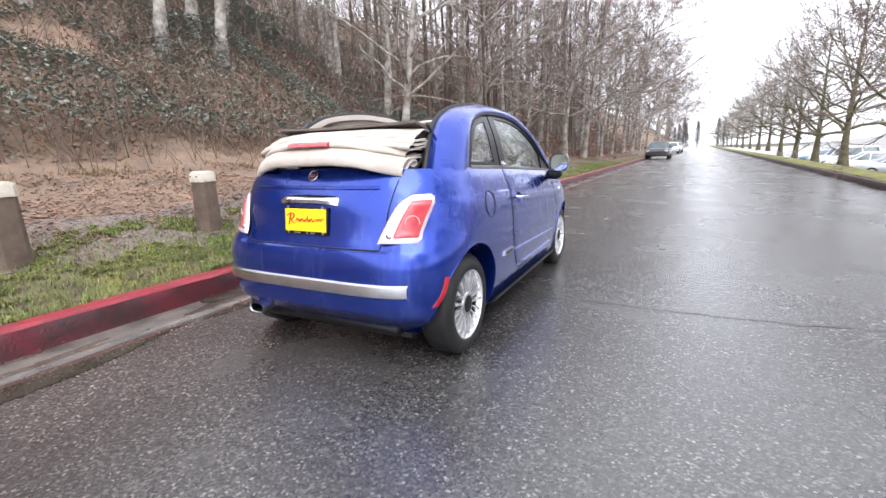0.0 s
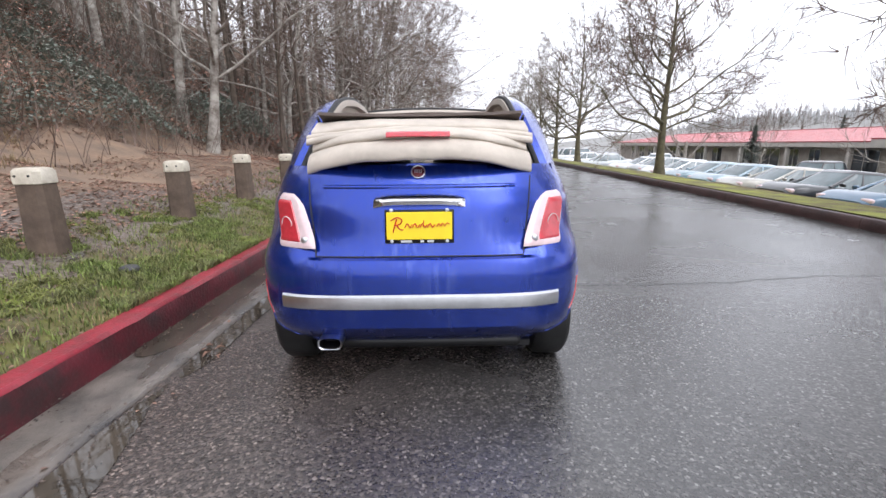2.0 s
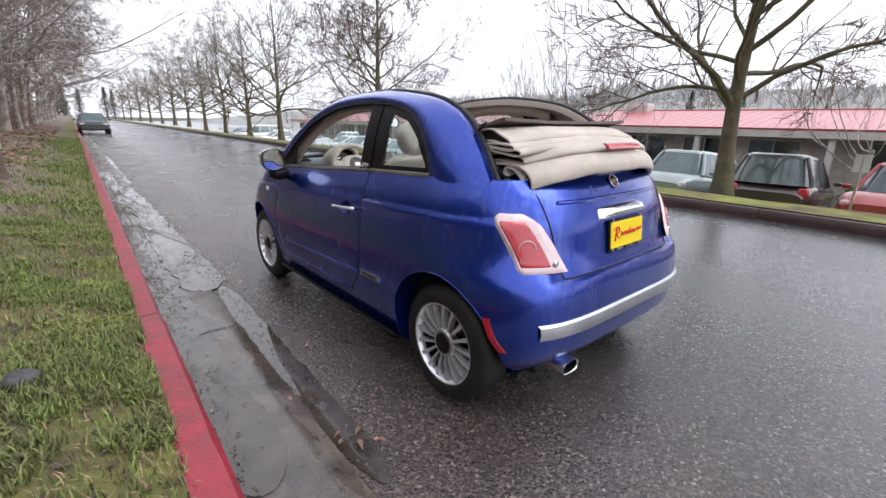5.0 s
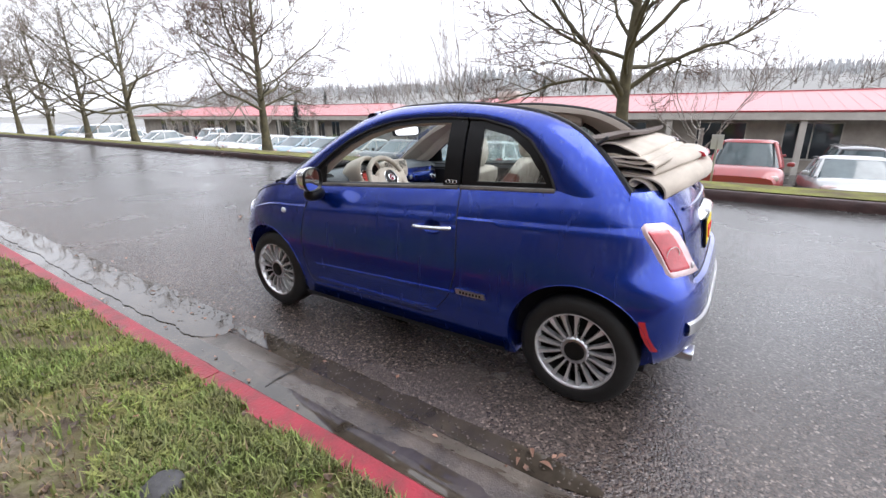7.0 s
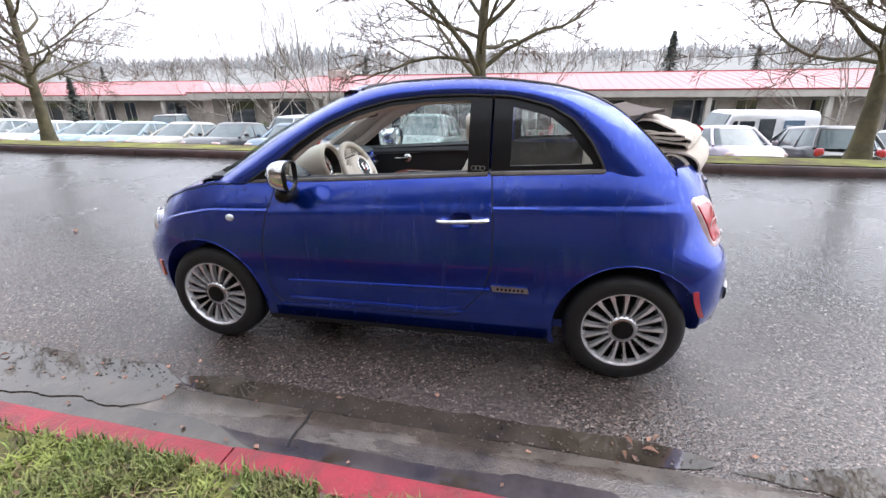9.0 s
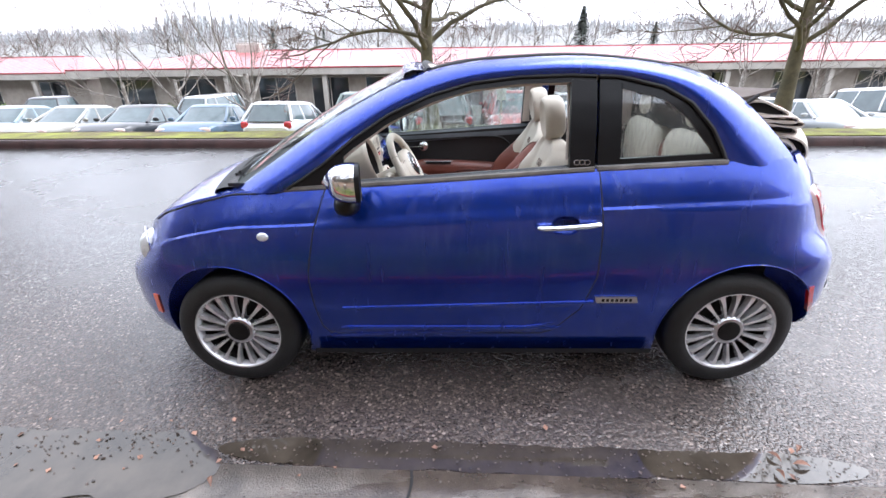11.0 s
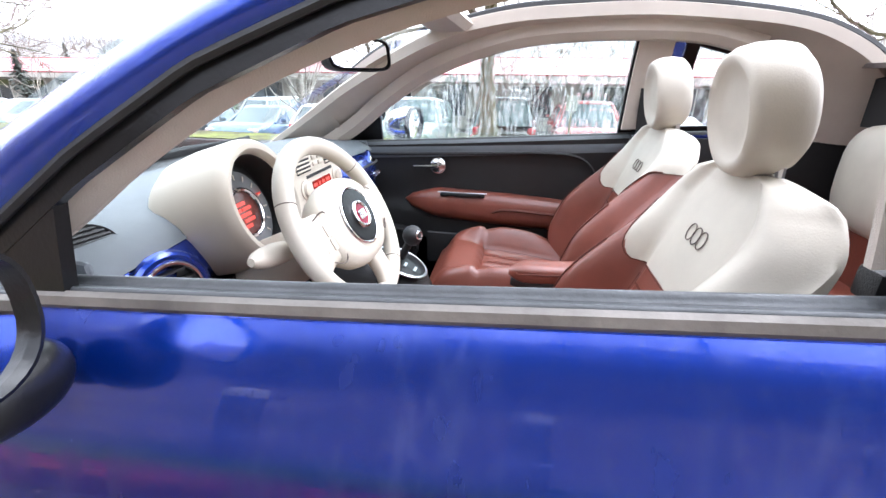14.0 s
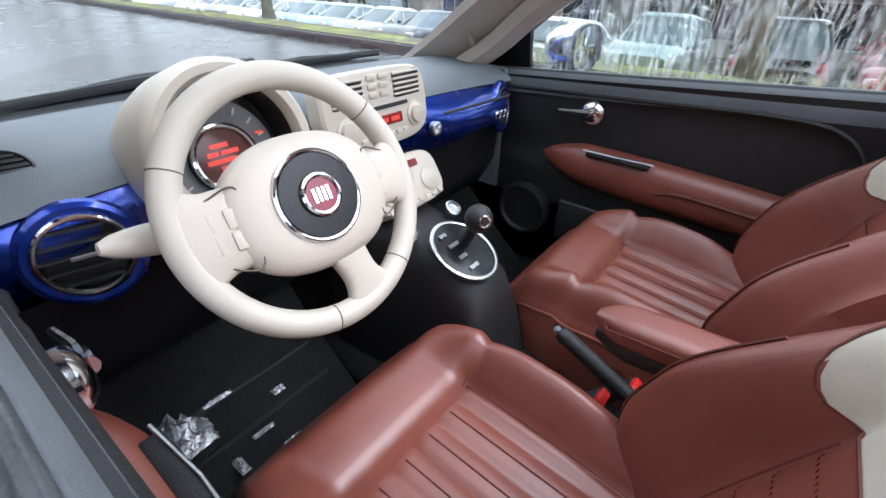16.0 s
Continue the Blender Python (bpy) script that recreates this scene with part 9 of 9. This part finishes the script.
# slender trees in the car park
SLIM = [tree("slender_tree", sd, 8.5, 0.13, BARK_PALE, TWIG, 2.4, 8, (4, 5, 5), 0.5, 0.16, "slender bare tree in the car park", fine=0.004) for sd in (71, 72)]
for k, (x, y, t) in enumerate(((13.3, 8.2, 20), (22.0, 18.6, 70), (22.0, 15.8, 170), (20.0, 11.3, 250), (21.0, 1.0, 310), (19.5, -12.0, 30), (24.0, 31.0, 80), (23.0, -18.0, 100), (14.5, 24.0, 20), (15.5, 36.0, 200))):
    if k < 2:
        first(SLIM[k], x, y, lot_z(x), t)
    else:
        plant(SLIM[k % 2], x, y, lot_z(x), t, 0.85 + 0.1 * (k % 3))
# alder wood on the bank
PALE_LABEL, THIN_LABEL = "tall bare alder with pale blotched bark", "thin bare brown-barked tree"
ALDERS = ((81, 13.0, 0.15, BARK_PALE, PALE_LABEL, 0.05), (82, 15.0, 0.17, BARK_PALE, PALE_LABEL, -0.04), (83, 12.0, 0.10, BARK_BROWN, THIN_LABEL, 0.02), (84, 14.0, 0.13, BARK_PALE, PALE_LABEL, 0.08), (85, 11.0, 0.085, BARK_BROWN, THIN_LABEL, -0.06))
WOOD = [tree("alder_tree", sd, h, r, bark, TWIG, 3.0, 30, (4, 4), 0.6, 0.05, lab, "tree", lean, True) for sd, h, r, bark, lab, lean in ALDERS]
DEEP = [tree("alder_tree", sd + 10, h, r, bark, TWIG, 3.0, 17, (3, 3), 0.6, 0.05, lab, "tree", lean, True, 0.007) for sd, h, r, bark, lab, lean in ALDERS]
rw = random.Random(90)
wood_spots = [(10.2, 8.6), (10.6, 9.1), (10.0, 9.3), (9.0, 12.6), (8.2, 14.6), (9.4, 15.4), (12.5, 4.0), (9.2, 18.0), (7.2, 19.5), (9.0, 21.5)]
while len(wood_spots) < 185:
    n = len(wood_spots)
    y = rw.uniform(-8, 45) if n < 120 else (rw.uniform(40, 90) if n < 165 else rw.uniform(80, 170))
    edge = 8.0 - 4.8 * step(3, 16, y)
    u = edge + rw.random() ** 1.3 * 17
    if all((u - a) ** 2 + (y - b) ** 2 > 0.6 for a, b in wood_spots):
        wood_spots.append((u, y))
near_n, far_n = 0, 0
for u, y in wood_spots:
    x, z = kerb_left(y) - u, hill(u, y)
    t = rw.uniform(0, 360)
    near = y < 34 and u < 14
    k = near_n if near else far_n
    kinds = WOOD if near else DEEP
    if k < 5:
        first(kinds[k], x, y, z, t)
        kinds[k]["group"] = "trees of the wood"
    else:
        plant(kinds[rw.choice((0, 1, 2, 3, 4, 0, 3))], x, y, z, t, rw.uniform(0.75, 1.15))
    near_n, far_n = near_n + near, far_n + (not near)
# trees whose twigs hang over the kerb
EDGE = [tree("edge_tree", sd, 10.0, 0.11, BARK_PALE, TWIG, 1.6, 26, (5, 5, 5), 0.66, 0.0, "bare alder at the wood edge reaching over the kerb", lean=0.13, fine=0.0055, leader=True) for sd in (95, 96)]
for k, (u, y, t) in enumerate(((4.2, 15, 10), (3.9, 20, -20), (3.6, 24, 30), (3.4, 28, -30), (3.2, 33, 10), (3.3, 38, -15), (3.0, 43, 25), (3.0, 49, -25), (2.9, 56, 5), (4.8, 10.5, 20), (2.9, 64, -10), (2.9, 74, 15), (2.9, 85, -20), (3.0, 98, 10), (3.2, 112, -10), (5.5, 17.5, 70), (5.2, 26, -60), (5.0, 36, 50))):
    x, z = kerb_left(y) - u, hill(u, y)
    if k < 2:
        first(EDGE[k], x, y, z, t)
    else:
        plant(EDGE[k % 2], x + (0.7 if y > 19 else 0.0), y, z, t, 1.15 + 0.15 * (k % 4))


# conifers
def conifer(seed, h, w):
    rnd = random.Random(seed)
    top = empty("conifer_tree")
    tagged(top, "dark green pointed conifer", "tree")
    verts, faces = [], []
    branch_tube(verts, faces, [V((0, 0, -0.2)), V((0, 0, h * 0.5)), V((0, 0, h))], [w * 0.07, w * 0.05, 0.01], 7)
    raw("trunk", verts, faces, BARK_BROWN, top)
    verts, faces = [], []
    for _ in range(1100):
        t = rnd.random() ** 0.8
        a = rnd.uniform(0, 6.283)
        rad = w * (1 - t) ** 0.85 * rnd.uniform(0.25, 1.0) * (0.8 + 0.2 * math.sin(a * 5 + t * 30))
        p = V((rad * math.cos(a), rad * math.sin(a), h * (0.08 + 0.92 * t) - 0.18 * rad))
        s = h * 0.035 * rnd.uniform(0.6, 1.3)
        d = V((math.cos(a), math.sin(a), -0.35)).normalized()
        tt = V((-math.sin(a), math.cos(a), rnd.uniform(-0.3, 0.3)))
        i = len(verts)
        verts += [p - d * s, p + tt * s * 0.5, p + d * s * 1.2, p - tt * s * 0.5]
        faces.append((i, i + 1, i + 2, i + 3))
    raw("crown", verts, faces, NEEDLES, top)
    return top


CON = [conifer(101, 4.2, 1.3), conifer(102, 9.0, 2.9)]
first(CON[0], 24.0, 32.0, -1.9)
first(CON[1], 60.0, -15.0, -1.6)
CON[0]["label"] = "small dark conifer beside the red-roofed building"
for cy, n in ((-38, 2), (34, 3), (104, 3), (150, 3)):
    for k in range(n):
        y, x = cy + rw.uniform(-7, 7), rw.uniform(90, 150)
        plant(CON[1], x, y, lot_z(x, y) - 1.2, rw.uniform(0, 360), rw.uniform(0.4, 0.7))
WOODS = [tree("broadleaf_tree", sd, 8.5, 0.20, BARK_BROWN, TWIG, 1.5, 8, (3, 3, 3), 0.72, 0.014, "bare tree on the far wooded rise", fine=0.012) for sd in (103, 104)]
for k in range(54):
    y = lerp(-70, 180, k / 53) + rw.uniform(-4, 4)
    x = rw.uniform(52, 130)
    if k < 2:
        first(WOODS[k], x, y, lot_z(x, y) - 1.2, 20 * k)
    else:
        plant(WOODS[k % 2], x, y, lot_z(x, y) - 1.2, rw.uniform(0, 360), rw.uniform(0.9, 1.7))
for k in range(10):
    plant(CON[1], rw.uniform(-2, 22) - 14 * (k % 2), rw.uniform(200, 300), -0.2, rw.uniform(0, 360), rw.uniform(1.0, 1.6))


def far_wood(n, seed):
    """Bare trunks and boughs crowding the distant rise, too many to count."""
    rnd = random.Random(seed)
    verts, faces = [], []
    for _ in range(n):
        x, y = rnd.uniform(112, 205), rnd.uniform(-130, 260)
        z = lot_z(x, y) - 1.0
        h = rnd.uniform(4, 8.5) * (0.75 + 0.5 * noise.noise((x * 0.03, y * 0.03, 3.0)))
        for b in range(7):
            p = V((x, y, z + h * b * 0.10))
            d = V((rnd.uniform(-1, 1), rnd.uniform(-1, 1), 0.9 if b else 9)).normalized()
            ln = h * (1.0 if b == 0 else rnd.uniform(0.22, 0.45) * (1.1 - 0.08 * b))
            r = 0.16 if b == 0 else 0.06
            branch_tube(verts, faces, [p, p + d * ln * 0.5 + V((rnd.uniform(-0.3, 0.3), rnd.uniform(-0.3, 0.3), 0)), p + d * ln], [r, r * 0.6, r * 0.2], 3)
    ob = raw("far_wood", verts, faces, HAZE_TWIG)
    tagged(ob, "leafless wood crowding the distant rise, painted grey for haze", "", "", "stuff")


far_wood(1700, 131)


def misty_ridge(n, seed):
    """Conifers standing close on the far ridge, too many to count."""
    rnd = random.Random(seed)
    verts, faces = [], []
    for _ in range(n):
        x, y = rnd.uniform(150, 208), rnd.uniform(-150, 300)
        z = lot_z(x, y) - 1.5
        swell = 0.28 + 1.25 * abs(noise.noise((y * 0.017, 5.0, seed * 0.1)) + 0.25 * noise.noise((y * 0.06, 2.0, 1.0)))
        h = rnd.uniform(4, 9) * swell
        w = h * rnd.uniform(0.18, 0.30)
        for b in range(14):
            t = b / 14
            r = w * (1 - t) ** 0.8 * rnd.uniform(0.7, 1.15)
            a = rnd.uniform(0, 6.283)
            for c in range(4):
                q = a + c * 1.571
                p = V((x, y, z + h * t))
                d = V((math.cos(q), math.sin(q), 0))
                m = V((-d.y, d.x, 0)) * r * 0.55
                i = len(verts)
                verts += [p + V((0, 0, h * 0.16)), p + d * r + m, p + d * r - m]
                faces.append((i, i + 1, i + 2))
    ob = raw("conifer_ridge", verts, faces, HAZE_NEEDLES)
    tagged(ob, "conifers crowding the far ridge, painted grey for mist", "", "", "stuff")


misty_ridge(2600, 141)


def shrub(x, y, r, h, seed, mat, words):
    """A rounded evergreen bush: short stems and a loose shell of leaves."""
    rnd = random.Random(seed)
    top = empty("shrub", (x, y, lot_z(x, y) - 0.02))
    tagged(top, words, "shrub")
    verts, faces = [], []
    for k in range(9):
        a = rnd.uniform(0, 6.283)
        branch_tube(verts, faces, [V((0, 0, 0)), V((0.3 * r * math.cos(a), 0.3 * r * math.sin(a), h * 0.4)), V((0.7 * r * math.cos(a), 0.7 * r * math.sin(a), h * 0.8))], [0.04, 0.025, 0.01], 4)
    raw("stems", verts, faces, BARK_BROWN, top)
    spots = []
    for _ in range(1500):
        a, e = rnd.uniform(0, 6.283), math.asin(rnd.uniform(0.0, 1.0))
        q = rnd.uniform(0.62, 1.0) * (0.85 + 0.3 * noise.noise((math.cos(a) * 2, math.sin(a) * 2 + seed, e * 2)))
        spots.append((r * q * math.cos(e) * math.cos(a), r * q * math.cos(e) * math.sin(a), h * (0.12 + 0.88 * q * math.sin(e))))
    leaf_mesh("leaves", spots, mat, top, (0.06, 0.13), 0.9, seed, 0.3)


HEDGE = material("evergreen_shrub_leaves", (0.13, 0.19, 0.05), 0.6, island=0.4, vary=0.3, scale=1.5)
for k, (x, y, r, h) in enumerate(((24.6, 18.2, 1.1, 1.3), (24.4, 28.4, 1.6, 1.5), (24.6, 1.2, 1.0, 0.9), (24.5, -1.4, 1.0, 0.8), (24.6, 12.5, 0.9, 0.9))):
    shrub(x, y, r, h, 150 + k, HEDGE, "clipped evergreen shrub in front of the tan building")
